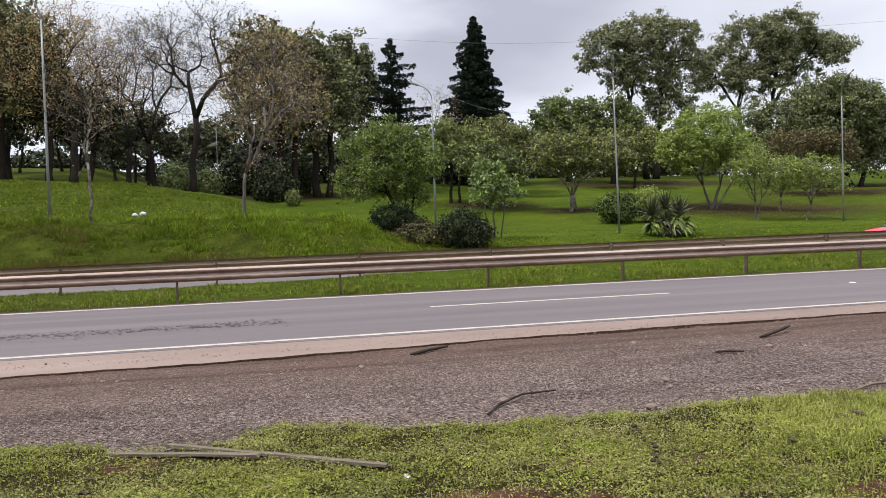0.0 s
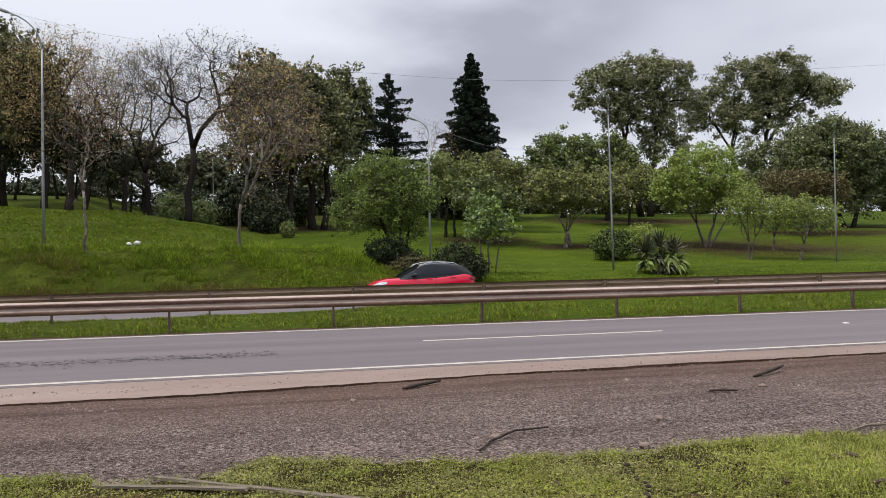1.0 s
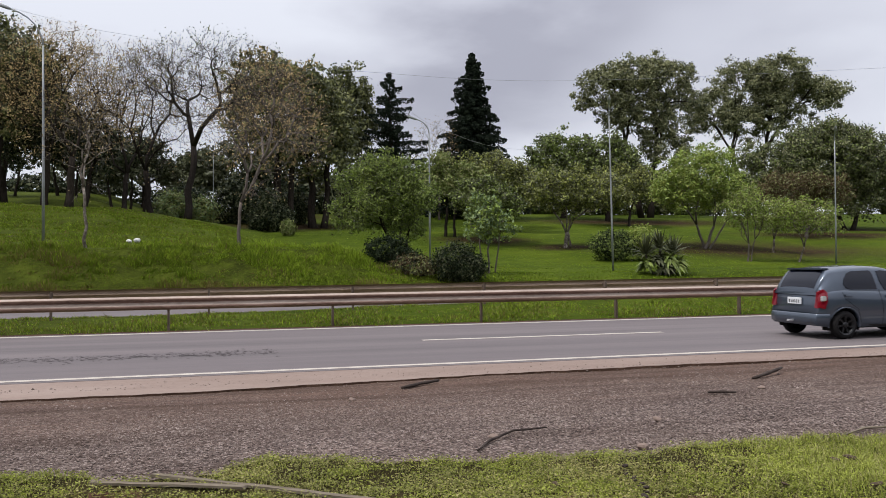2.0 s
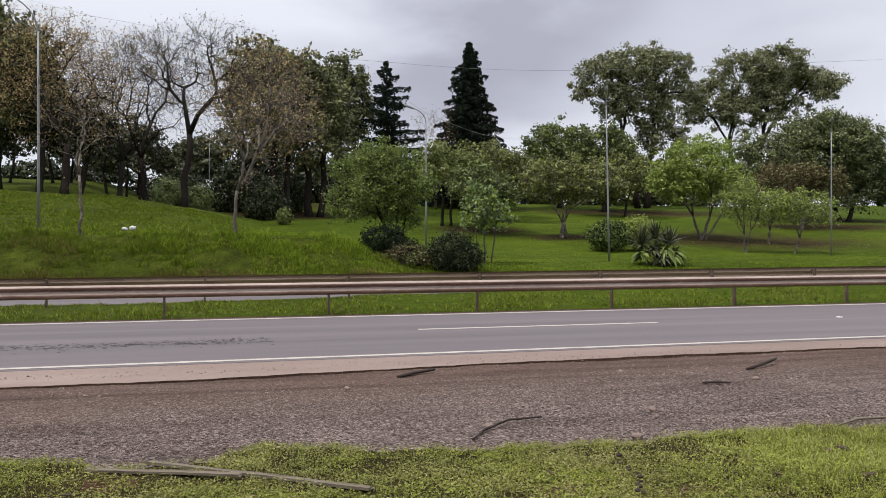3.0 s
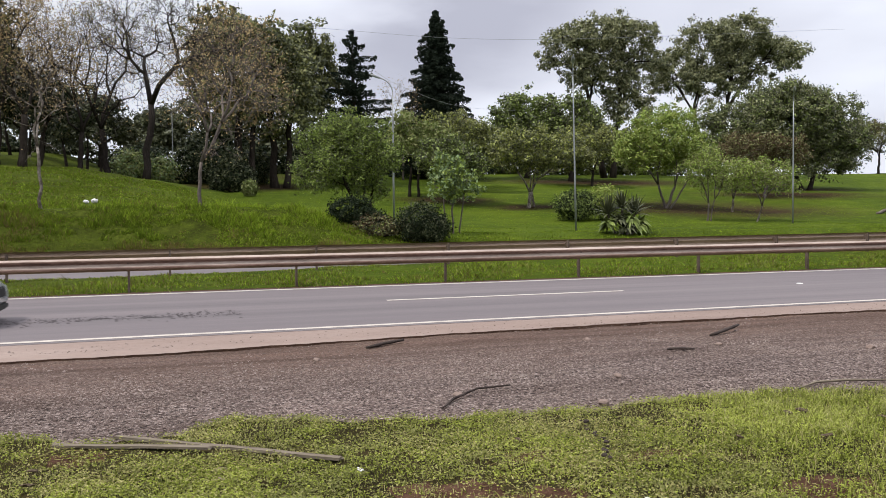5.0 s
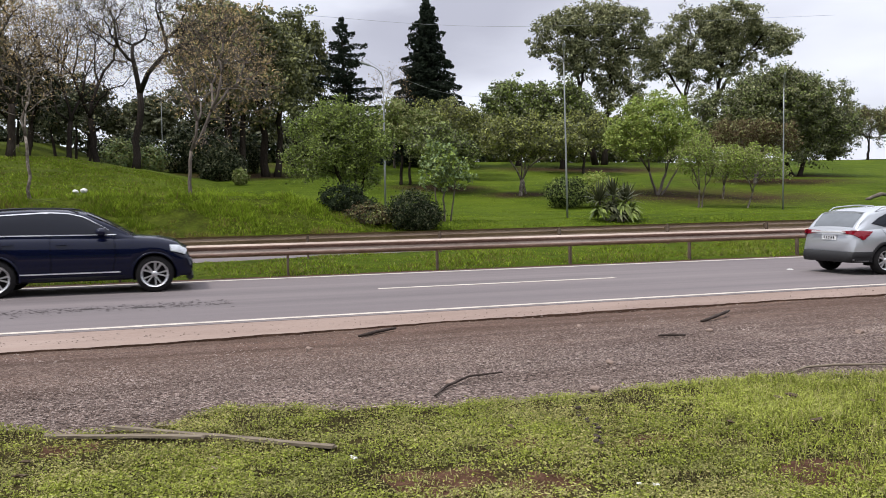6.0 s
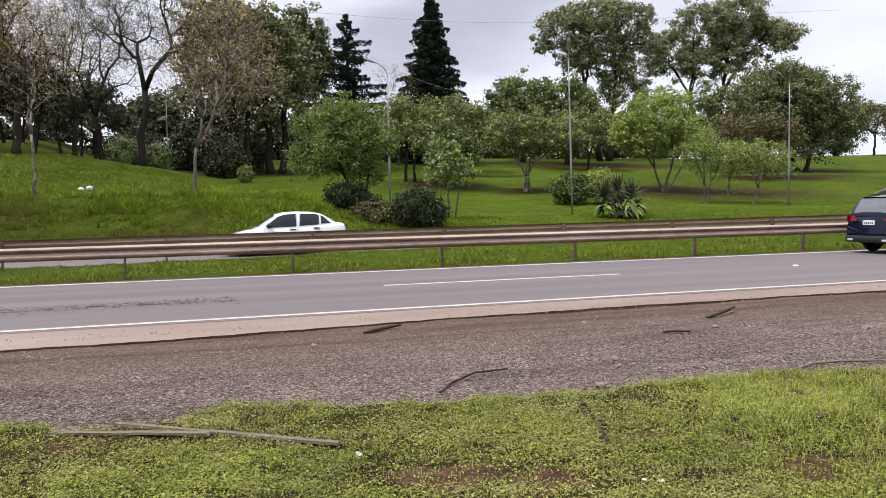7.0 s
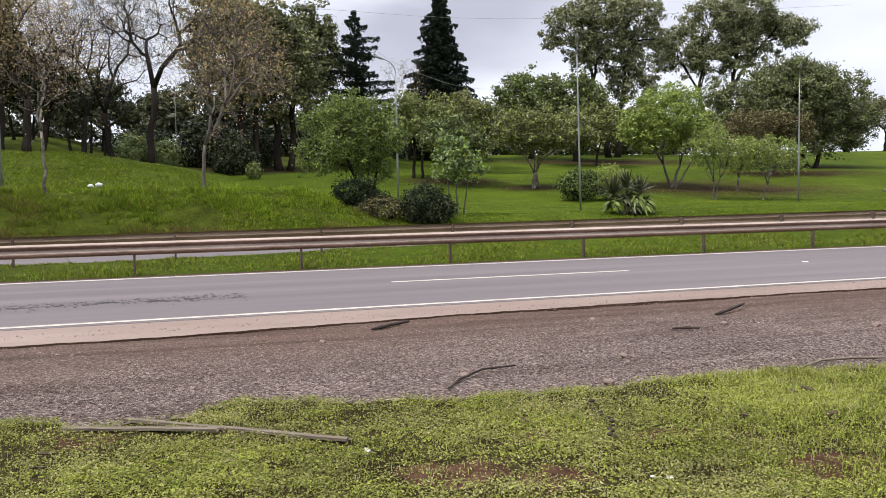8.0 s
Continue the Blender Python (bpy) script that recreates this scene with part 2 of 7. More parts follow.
M["gravel"] = gravel_mat()
M["asphalt"] = two_scale("asphalt", (0.089, 0.077, 0.078), (0.125, 0.107, 0.108), (0.164, 0.141, 0.137), 1.0, 60.0, 0.8, 0.003, 0.5, stretch=(0.035, 1.0, 1.0), spec=0.2, mixf=0.35)
M["edge_strip"] = two_scale("edge_strip", (0.145, 0.101, 0.082), (0.214, 0.158, 0.130), (0.279, 0.216, 0.182), 0.6, 40.0, 0.9, 0.004, 0.5, stretch=(0.3, 1.0, 1.0), spec=0.2, mixf=0.4)
M["road_paint"] = two_scale("road_paint", (0.217, 0.186, 0.157), (0.435, 0.388, 0.332), (0.552, 0.499, 0.428), 2.2, 55.0, 0.75, 0.002, 0.4, mixf=0.5)
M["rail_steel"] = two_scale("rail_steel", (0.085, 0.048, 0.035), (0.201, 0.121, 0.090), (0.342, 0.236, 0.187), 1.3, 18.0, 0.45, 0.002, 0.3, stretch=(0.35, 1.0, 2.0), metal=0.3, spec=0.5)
# paler rail colour with skylight on the upward facets painted in
M["rail_lit"] = two_scale("rail_lit", (0.203, 0.144, 0.110), (0.343, 0.267, 0.216), (0.468, 0.383, 0.320), 1.3, 18.0, 0.6, 0.002, 0.3, stretch=(0.35, 1.0, 2.0), metal=0.1, spec=0.4)
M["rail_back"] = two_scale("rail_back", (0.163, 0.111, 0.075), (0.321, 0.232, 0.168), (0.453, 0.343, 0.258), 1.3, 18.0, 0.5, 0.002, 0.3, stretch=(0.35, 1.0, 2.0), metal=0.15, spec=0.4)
M["post_steel"] = two_scale("post_steel", (0.050, 0.032, 0.023), (0.108, 0.076, 0.057), (0.194, 0.155, 0.126), 3.0, 25.0, 0.65, 0.002, 0.3, metal=0.2)
M["bark_dark"] = two_scale("bark_dark", (0.012, 0.009, 0.007), (0.030, 0.024, 0.019), (0.068, 0.056, 0.045), 1.2, 14.0, 0.95, 0.03, 0.9, stretch=(1, 1, 0.25), spec=0.05)
M["bark_grey"] = two_scale("bark_grey", (0.05, 0.042, 0.036), (0.12, 0.10, 0.085), (0.22, 0.19, 0.165), 1.5, 16.0, 0.95, 0.02, 0.8, stretch=(1, 1, 0.3), spec=0.1)
M["bark_twig"] = two_scale("bark_twig", (0.033, 0.025, 0.020), (0.090, 0.070, 0.058), (0.188, 0.148, 0.125), 1.5, 16.0, 0.95, 0.02, 0.8, stretch=(1, 1, 0.3), spec=0.05)
M["bark_limb"] = two_scale("bark_limb", (0.010, 0.008, 0.007), (0.026, 0.021, 0.018), (0.058, 0.048, 0.041), 1.5, 16.0, 0.95, 0.02, 0.8, stretch=(1, 1, 0.3), spec=0.05)
M["bark_pale"] = two_scale("bark_pale", (0.030, 0.024, 0.018), (0.12, 0.10, 0.08), (0.44, 0.40, 0.34), 3.5, 9.0, 0.95, 0.02, 0.8, stretch=(1, 1, 0.7), spec=0.05)
M["pole_paint"] = two_scale("pole_paint", (0.19, 0.20, 0.20), (0.26, 0.27, 0.27), (0.34, 0.35, 0.35), 0.8, 20.0, 0.45, 0.001, 0.2, metal=0.3, spec=0.4)
M["leaf_dark"] = leaf_mat("leaf_dark", (0.016, 0.019, 0.009), (0.066, 0.074, 0.035), (0.189, 0.196, 0.092), rough=0.5, gloss=0.22)
M["leaf_tan"] = leaf_mat("leaf_tan", (0.231, 0.167, 0.087), (0.461, 0.343, 0.183), (0.713, 0.549, 0.290), 0.25)
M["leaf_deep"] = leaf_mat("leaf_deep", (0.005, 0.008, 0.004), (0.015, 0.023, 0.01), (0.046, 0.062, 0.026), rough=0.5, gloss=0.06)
M["leaf_olive"] = leaf_mat("leaf_olive", (0.037, 0.043, 0.016), (0.159, 0.169, 0.058), (0.382, 0.380, 0.146), rough=0.5, gloss=0.22)
M["leaf_green"] = leaf_mat("leaf_green", (0.037, 0.056, 0.012), (0.149, 0.194, 0.046), (0.328, 0.388, 0.109), rough=0.5, gloss=0.22)
M["leaf_sage"] = leaf_mat("leaf_sage", (0.041, 0.049, 0.021), (0.211, 0.219, 0.106), (0.504, 0.498, 0.263), rough=0.5, gloss=0.22)
M["leaf_pale"] = leaf_mat("leaf_pale", (0.051, 0.083, 0.031), (0.138, 0.195, 0.076), (0.275, 0.348, 0.153), rough=0.5, gloss=0.22)
M["leaf_bright"] = leaf_mat("leaf_bright", (0.095, 0.140, 0.019), (0.213, 0.289, 0.049), (0.369, 0.449, 0.097), rough=0.5, gloss=0.22)
M["leaf_yellow"] = leaf_mat("leaf_yellow", (0.109, 0.126, 0.024), (0.232, 0.259, 0.057), (0.381, 0.401, 0.110), rough=0.5, gloss=0.22)
M["leaf_brown"] = leaf_mat("leaf_brown", (0.161, 0.117, 0.059), (0.401, 0.296, 0.148), (0.710, 0.546, 0.274), 0.25)
M["leaf_rust"] = leaf_mat("leaf_rust", (0.030, 0.019, 0.011), (0.092, 0.066, 0.036), (0.185, 0.140, 0.078))
M["leaf_conifer"] = leaf_mat("leaf_conifer", (0.007, 0.010, 0.008), (0.020, 0.028, 0.019), (0.048, 0.062, 0.037), 0.15)
M["grass_blade"] = leaf_mat("grass_blade", (0.062, 0.074, 0.01), (0.215, 0.25, 0.04), (0.47, 0.5, 0.12), 0.12)
M["grass_dry"] = leaf_mat("grass_dry", (0.129, 0.107, 0.040), (0.292, 0.271, 0.103), (0.516, 0.473, 0.215), 0.12)


# ---------------------------------------------------------------- mesh tools
def mesh_ob(name, verts, faces, mats, parent=None, label="", smooth=False, midx=None):
    me = bpy.data.meshes.new(name)
    me.from_pydata([tuple(v) for v in verts] if not isinstance(verts, np.ndarray) else verts.tolist(), [], faces if not isinstance(faces, np.ndarray) else faces.tolist())
    for m in mats if isinstance(mats, (list, tuple)) else [mats]:
        me.materials.append(m)
    if midx is not None:
        me.polygons.foreach_set("material_index", np.asarray(midx, dtype=np.int32))
    if smooth:
        me.polygons.foreach_set("use_smooth", np.ones(len(me.polygons), dtype=bool))
    ob = new(name, me)
    if parent is not None:
        ob.parent = parent
    if label:
        tagged(ob, label)
    return ob


def part(name, bm, material, parent, label="", smooth=False):
    me = bpy.data.meshes.new(name)
    bm.to_mesh(me)
    bm.free()
    me.materials.append(material)
    if smooth:
        me.polygons.foreach_set("use_smooth", np.ones(len(me.polygons), dtype=bool))
    ob = new(name, me)
    ob.parent = parent
    if label:
        tagged(ob, label)
    return ob


def thing(name, loc, label, category, group="", kind=""):
    e = new(name)
    e.location = loc
    return tagged(e, label, category, group, kind)


def tube(V, F, pts, radii, sides=6):
    """Adds a tapered tube along pts to the lists V and F."""
    pts = [Vector(p) for p in pts]
    start = len(V)
    for i, (p, r) in enumerate(zip(pts, radii)):
        d = (pts[min(i + 1, len(pts) - 1)] - pts[max(i - 1, 0)]).normalized()
        u = d.cross(Vector((0.31, 0.95, 0.05)))
        if u.length < 1e-3:
            u = d.cross(Vector((1, 0, 0)))
        u.normalize()
        w = d.cross(u)
        for k in range(sides):
            a = 2 * math.pi * k / sides
            V.append(tuple(p + u * (math.cos(a) * r) + w * (math.sin(a) * r)))
    for i in range(len(pts) - 1):
        for k in range(sides):
            a, b = start + i * sides + k, start + i * sides + (k + 1) % sides
            F.append((a, b, b + sides, a + sides))
    F.append(tuple(start + (len(pts) - 1) * sides + k for k in range(sides)))
    F.append(tuple(start + sides - 1 - k for k in range(sides)))


def leaves(rng, centres, size, flat=0.0, slim=0.45, facing=None, corners=4):
    """Folded leaves at the centres: verts, faces. flat pulls them towards level; facing gives the way that each one looks; far ones have three corners."""
    n = len(centres)
    u = rng.normal(size=(n, 3))
    if facing is None:
        u[:, 2] *= 1 - flat
        w = rng.normal(size=(n, 3)); w[:, 2] *= 1 - flat
    else:
        nn = facing / (np.linalg.norm(facing, axis=1, keepdims=True) + 1e-9) + rng.normal(size=(n, 3)) * 0.60
        nn /= np.linalg.norm(nn, axis=1, keepdims=True) + 1e-9
        u -= (u * nn).sum(1, keepdims=True) * nn
        w = np.cross(nn, u)
    u /= np.linalg.norm(u, axis=1, keepdims=True) + 1e-9
    w = w - (w * u).sum(1, keepdims=True) * u
    w /= np.linalg.norm(w, axis=1, keepdims=True) + 1e-9
    nn = np.cross(u, w)
    s = (size * rng.uniform(0.6, 1.4, n))[:, None]
    v = np.empty((n, corners, 3))
    if corners == 3:
        v[:, 0] = centres - u * s * 0.5 - w * s * slim * 0.55
        v[:, 1] = centres - u * s * 0.35 + w * s * slim * 0.75
        v[:, 2] = centres + u * s * 0.6
    else:
        v[:, 0] = centres - u * s * 0.5
        v[:, 1] = centres + w * s * slim * 0.5 + nn * s * 0.12
        v[:, 2] = centres + u * s * 0.5
        v[:, 3] = centres - w * s * slim * 0.5 + nn * s * 0.12
    return v.reshape(-1, 3), np.arange(n * corners).reshape(n, corners)


# ---------------------------------------------------------------- the ground
def smooth01(a, b, x):
    t = np.clip((x - a) / (b - a), 0, 1)
    return t * t * (3 - 2 * t)


def wob(x, y, s, seed=0.0):
    """Cheap smooth wobble in -1..1."""
    return (np.sin(x * s + 1.7 * seed + 1.3 * np.sin(y * s * 0.7 + seed)) + np.sin(y * s * 1.3 + 2.1 * seed + 0.9 * np.sin(x * s * 0.6 - seed))) * 0.5


GRASS_EDGE_X = [-30, -4.0, -1.5, -0.83, -0.5, -0.1, 0.35, 0.92, 1.94, 2.5, 3.23, 3.9, 4.73, 6.1, 9.0, 40]
GRASS_EDGE_Y = [6.9, 6.9, 6.85, 6.5, 6.38, 6.55, 6.84, 6.55, 6.30, 6.23, 6.12, 6.25, 6.17, 5.9, 5.7, 5.7]


def verge_edge(x):
    return np.interp(x, GRASS_EDGE_X, GRASS_EDGE_Y) - 0.06 + 0.05 * np.sin(x * 9.0) + 0.03 * np.sin(x * 23.0 + 1)


def ground_z(x, y):
    x, y = np.asarray(x, float), np.asarray(y, float)
    hill = np.interp(y, [31.6, 36, 47, 57, 64, 75, 85, 95, 112, 140, 250, 4000], [0.08, 0.95, 1.3, 2.45, 3.6, 4.6, 6.0, 7.1, 8.3, 7.2, 4.0, 4.0])
    left = 1 - smooth01(3.5, 9.5, x)
    bank = left * np.interp(y, [31.6, 32.0, 36, 40, 46, 53], [0, 0.15, 1.25, 1.35, 0.95, 0.0])
    mound = np.interp(x, [-60, -20, -8, -4.3, -1.2, 2.8], [2.6, 2.7, 2.4, 1.8, 1.15, 0.0]) * np.exp(-0.5 * ((y - 60) / 8.5) ** 2)
    back_left = 2.1 * (1 - smooth01(-15, -7, x)) * smooth01(66, 84, y) * (1 - smooth01(100, 140, y))
    far_right = 0.02 * np.clip(x - 80, 0, 60) * smooth01(70, 105, y)
    park = hill + bank + mound + back_left + far_right + 0.10 * wob(x, y, 0.22) * smooth01(33, 45, y) + 0.05 * wob(x, y, 0.9, 2.0) + 0.05 * wob(x, y, 2.7, 5.0) * left * smooth01(31.8, 33, y)
    median = -0.02 + (0.09 * smooth01(19.75, 20.4, y) + (0.09 + 0.20 * smooth01(-4.5, 11.0, x)) * smooth01(20.0, 22.6, y)) * (1 - smooth01(23.2, 24.2, y))
    edge = verge_edge(x)
    verge = -0.07 + 0.11 * smooth01(0.12, -0.10, y - edge) + (0.02 * wob(x, y, 2.2, 1.0) + 0.012 * wob(x, y, 9.0, 3.0) + 0.008 * wob(x, y, 19.0, 5.0)) * smooth01(0.0, -0.5, y - edge)
    road = np.full_like(y, -0.07)
    z = np.where(y < 9.0, verge, road)
    z = np.where((y > 19.6) & (y < 24.3), median, z)
    z = np.where(y > 31.6, park, z)
    return z


def grid_lines(stops):
    """stops: (from, to, step) runs joined into one rising list."""
    out = []
    for a, b, s in stops:
        out.extend(np.arange(a, b - 1e-6, s).tolist())
    out.append(stops[-1][1])
    return np.array(out)


def sheet(name, xs, ys, zfun, mat, **kw):
    X, Y = np.meshgrid(xs, ys)
    V = np.stack([X.ravel(), Y.ravel(), zfun(X, Y).ravel()], 1)
    nx, ny = len(xs), len(ys)
    i = (np.arange(ny - 1)[:, None] * nx + np.arange(nx - 1)[None]).ravel()
    F = np.stack([i, i + 1, i + 1 + nx, i + nx], 1)
    return mesh_ob(name, V, F, mat, smooth=True, **kw)


# bare red soil spots on the verge: x, y, size
BARE = [(1.40, 4.42, 0.24), (3.0, 4.68, 0.16), (-0.81, 5.95, 0.13), (3.58, 3.74, 0.25), (2.15, 4.94, 0.12), (1.9, 4.1, 0.18)]
gx = grid_lines([(-3000, -300, 300), (-300, -60, 20), (-60, -14, 2), (-14, -2.5, 0.6), (-2.5, 9, 0.09), (9, 20, 0.5), (20, 60, 1.0), (60, 140, 3.0), (140, 400, 20), (400, 3000, 325)])
gy = grid_lines([(-3000, -200, 400), (-200, -20, 20), (-20, 3, 1.0), (3, 7.4, 0.09), (7.4, 19.2, 2.0), (19.2, 24.6, 0.2), (24.6, 31.4, 1.7), (31.4, 40, 0.3), (40, 100, 1.0), (100, 150, 3.0), (150, 400, 25), (400, 3000, 325)])
ground = tagged(sheet("ground", gx, gy, ground_z, [M["lawn"], M["verge"], M["soil"], M["bank"], M["red_soil"]]), "rolling green lawn of a roadside park with a steep grassy bank", "lawn", kind="structure")


_c = np.array([(gy[i] + gy[i + 1]) / 2 for i in range(len(gy) - 1)])
_zone = np.where(_c < 9.0, 1, np.where(((_c > 19.4) & (_c < 20.0)) | ((_c > 31.2) & (_c < 32.2)), 2, 0))
_cx = np.array([(gx[i] + gx[i + 1]) / 2 for i in range(len(gx) - 1)])
_zone = np.repeat(_zone[:, None], len(_cx), axis=1)
_X, _Y = np.meshgrid(_cx, _c)
_zone = np.where((_Y < 9) & ((_Y < 3.25 + 0.1 * wob(_X, _Y, 4.0)) | (_X < -0.30 * _Y - 0.25 + 0.15 * wob(_X, _Y, 4.0)) | (_X > 1.10 * _Y + 0.30 + 0.15 * wob(_X, _Y, 4.0))), 0, _zone)
for _px, _py, _r in BARE:
    _zone = np.where(((_X - _px) / (1.5 * _r)) ** 2 + ((_Y - _py) / (1.0 * _r)) ** 2 + 0.6 * wob(_X, _Y, 11.0) < 1, 4, _zone)
_zone = np.where((_Y > 32.2) & (_Y < 36.3 + 0.5 * wob(_X, _Y, 0.6)) & (_X < 9.5 + 2.0 * wob(_X, _Y, 0.8)) & (_X > -40), 3, _zone)
ground.data.polygons.foreach_set("material_index", _zone.ravel().astype(np.int32))


def strip(name, y0, y1, z, mat, label, category, depth=0.12, x0=-600, x1=900, rag=0.0, step=0.0, kind="structure"):
    """A flat paved band along the road with a real edge; rag roughens the near edge."""
    if step:
        xs = grid_lines([(x0, -12, 30), (-12, 24, step), (24, x1, 30)])
    else:
        xs = np.array([x0, x1], float)
    n = len(xs)
    near = (np.interp(xs, [-30, -3, 0, 2.8, 5.6, 10], [10.62, 10.63, 10.67, 10.93, 11.06, 11.06]) if rag else y0) + rag * (0.5 * np.sin(xs * 2.1) + 0.35 * np.sin(xs * 7.3 + 1) + 0.3 * np.sin(xs * 19.0 + 2))
    V = np.concatenate([np.stack([xs, near, np.full(n, z - depth)], 1), np.stack([xs, near, np.full(n, z)], 1),
                        np.stack([xs, np.full(n, y1), np.full(n, z)], 1), np.stack([xs, np.full(n, y1), np.full(n, z - depth)], 1)])
    i = np.arange(n - 1)
    F = np.concatenate([np.stack([i + k * n, i + 1 + k * n, i + 1 + (k + 1) * n, i + (k + 1) * n], 1) for k in range(3)])
    mi = [1 if (k < n - 1 and rag) else 0 for k in range(len(F))]
    return tagged(mesh_ob(name, V, F, [mat, M["soil"]], midx=mi), label, category, kind=kind)


sheet("gravel_shoulder", grid_lines([(-600, -12, 40), (-12, 20, 0.25), (20, 900, 40)]), grid_lines([(2, 5, 1.0), (5, 11.6, 0.15)]),
      lambda X, Y: -0.035 + 0.012 * wob(X, Y, 1.1, 3.0) + 0.006 * wob(X, Y, 5.0, 1.0), M["gravel"])
tagged(bpy.data.objects["gravel_shoulder"], "wide brown-grey crushed stone shoulder beside the road", "gravel", kind="structure")
strip("road", 12.05, 19.75, 0.0, M["asphalt"], "worn grey two-lane asphalt carriageway", "road")
strip("pavement", 10.95, 12.05, -0.004, M["edge_strip"], "dusty pinkish paved edge strip with a broken dark rim", "road edge", rag=0.05, step=0.12)
strip("road_far", 24.2, 31.4, 0.0, M["asphalt"], "grey opposite carriageway behind the crash barrier", "road")


def paint_line(name, x0, x1, y, w, label):
    return tagged(mesh_ob(name, [(x0, y - w / 2, 0.004), (x1, y - w / 2, 0.004), (x1, y + w / 2, 0.004), (x0, y + w / 2, 0.004)], [(0, 1, 2, 3)], M["road_paint"]), label, "road marking", kind="structure")


paint_line("edge_line", -600, 900, 12.29, 0.155, "worn white edge line along the near lane")
paint_line("edge_line", -600, 900, 19.45, 0.21, "worn white edge line beside the grass median")
paint_line("edge_line", -600, 900, 24.7, 0.13, "white edge line of the opposite carriageway")
for k in range(-4, 8):
    x = 3.79 + 16.5 * k
    paint_line("lane_dash", x, x + 5.5, 15.96, 0.17, "thin worn white lane dash")


# ---------------------------------------------------------------- crash barriers
def w_beam(y, z_at, face, x0, x1):
    """Profile of a W beam swept along x; face is -1 when its ribs look to the near road."""
    prof = [(0.0, 0.0), (0.040, -0.012), (0.080, -0.040), (0.086, -0.058), (0.072, -0.084), (0.018, -0.112), (0.014, -0.134),
            (0.044, -0.166), (0.078, -0.208), (0.084, -0.232), (0.070, -0.262), (0.020, -0.296), (0.0, -0.31)]
    t = 0.004
    ring = [(y + face * a, b) for a, b in prof] + [(y + face * (a - t), b) for a, b in reversed(prof)]
    n = len(ring)
    V = [(x, a, z_at(x) + b) for x in (x0, x1) for a, b in ring]
    F = [(k, (k + 1) % n, n + (k + 1) % n, n + k) for k in range(n)] + [(k, 2 * h - 1 - k, 2 * h - 2 - k, k + 1) for h in [n // 2] for k in range(h - 1)] + [(n + k, n + k + 1, n + 2 * h - 2 - k, n + 2 * h - 1 - k) for h in [n // 2] for k in range(h - 1)]
    return V, F


def barrier(name, y, z0, rise, face, xs, post_y, label):
    def z_at(x):
        return z0 + rise * min(max(x, -14.0), 32.0)

    e = thing(name, (0, 0, 0), label, "guard rail")
    for a, b in zip(xs[:-1], xs[1:]):
        V, F = w_beam(y + (0.007 if xs.index(a) % 2 else 0.0), z_at, face, a - 0.10, b + 0.10)
        # facets 0, 1, 6 and 7 face up: the paler colour paints them lit
        mesh_ob("rail_beam", V, F, [M["rail_steel" if face < 0 else "rail_back"], M["rail_lit"]], e, midx=[1 if k < 2 or k in (6, 7) else 0 for k in range(len(F))])
    pv = [(sx * 0.024, sy, z) for z in (0, 1) for sx, sy in ((-1, -0.055), (1, -0.055), (1, 0.055), (-1, 0.055))]
    for x in xs:
        z_top = z_at(x)
        for bz in (-0.125,):
            V, F = [], []
            tube(V, F, [(x, y + face * 0.004, z_top + bz), (x, y + face * 0.03, z_top + bz)], [0.022, 0.016], 6)
            mesh_ob("bolt", V, F, M["post_steel"], e)
        h = z_top + 0.03
        V = [(x + a, post_y + b, -0.1 + c * (h + 0.1 - (0.08 if face < 0 else 0.06))) for a, b, c in pv]
        mesh_ob("post", V, [(0, 1, 5, 4), (1, 2, 6, 5), (2, 3, 7, 6), (3, 0, 4, 7), (4, 5, 6, 7)], M["post_steel"], e)
        V = [(x + a * 0.9, (post_y + y) / 2 + b * 0.8, z_top - 0.24 + c * 0.17) for a, b, c in pv]
        mesh_ob("spacer", V, [(0, 1, 5, 4), (1, 2, 6, 5), (2, 3, 7, 6), (3, 0, 4, 7), (4, 5, 6, 7), (3, 2, 1, 0)], M["post_steel"], e)
    return e


SP = 3.9
barrier("guard_rail", 19.92, 0.826, 0.0012, -1, [-1.44 + SP * k for k in range(-8, 24)], 20.06, "rusty dust-stained steel guard rail facing the near carriageway")
barrier("guard_rail", 22.60, 0.938, 0.0047, 1, [-0.58 + SP * k for k in range(-8, 24)], 22.44, "rusty steel guard rail seen from behind on the median")


# ---------------------------------------------------------------- trees
def trunk_path(rng, p0, p1, n=5, wobble=0.05):
    p0, p1 = np.array(p0, float), np.array(p1, float)
    L = np.linalg.norm(p1 - p0)
    pts = [p0 + (p1 - p0) * t for t in np.linspace(0, 1, n)]
    for i in range(1, n - 1):
        pts[i] = pts[i] + rng.normal(size=3) * wobble * L * np.array([1, 1, 0.3])
    return pts


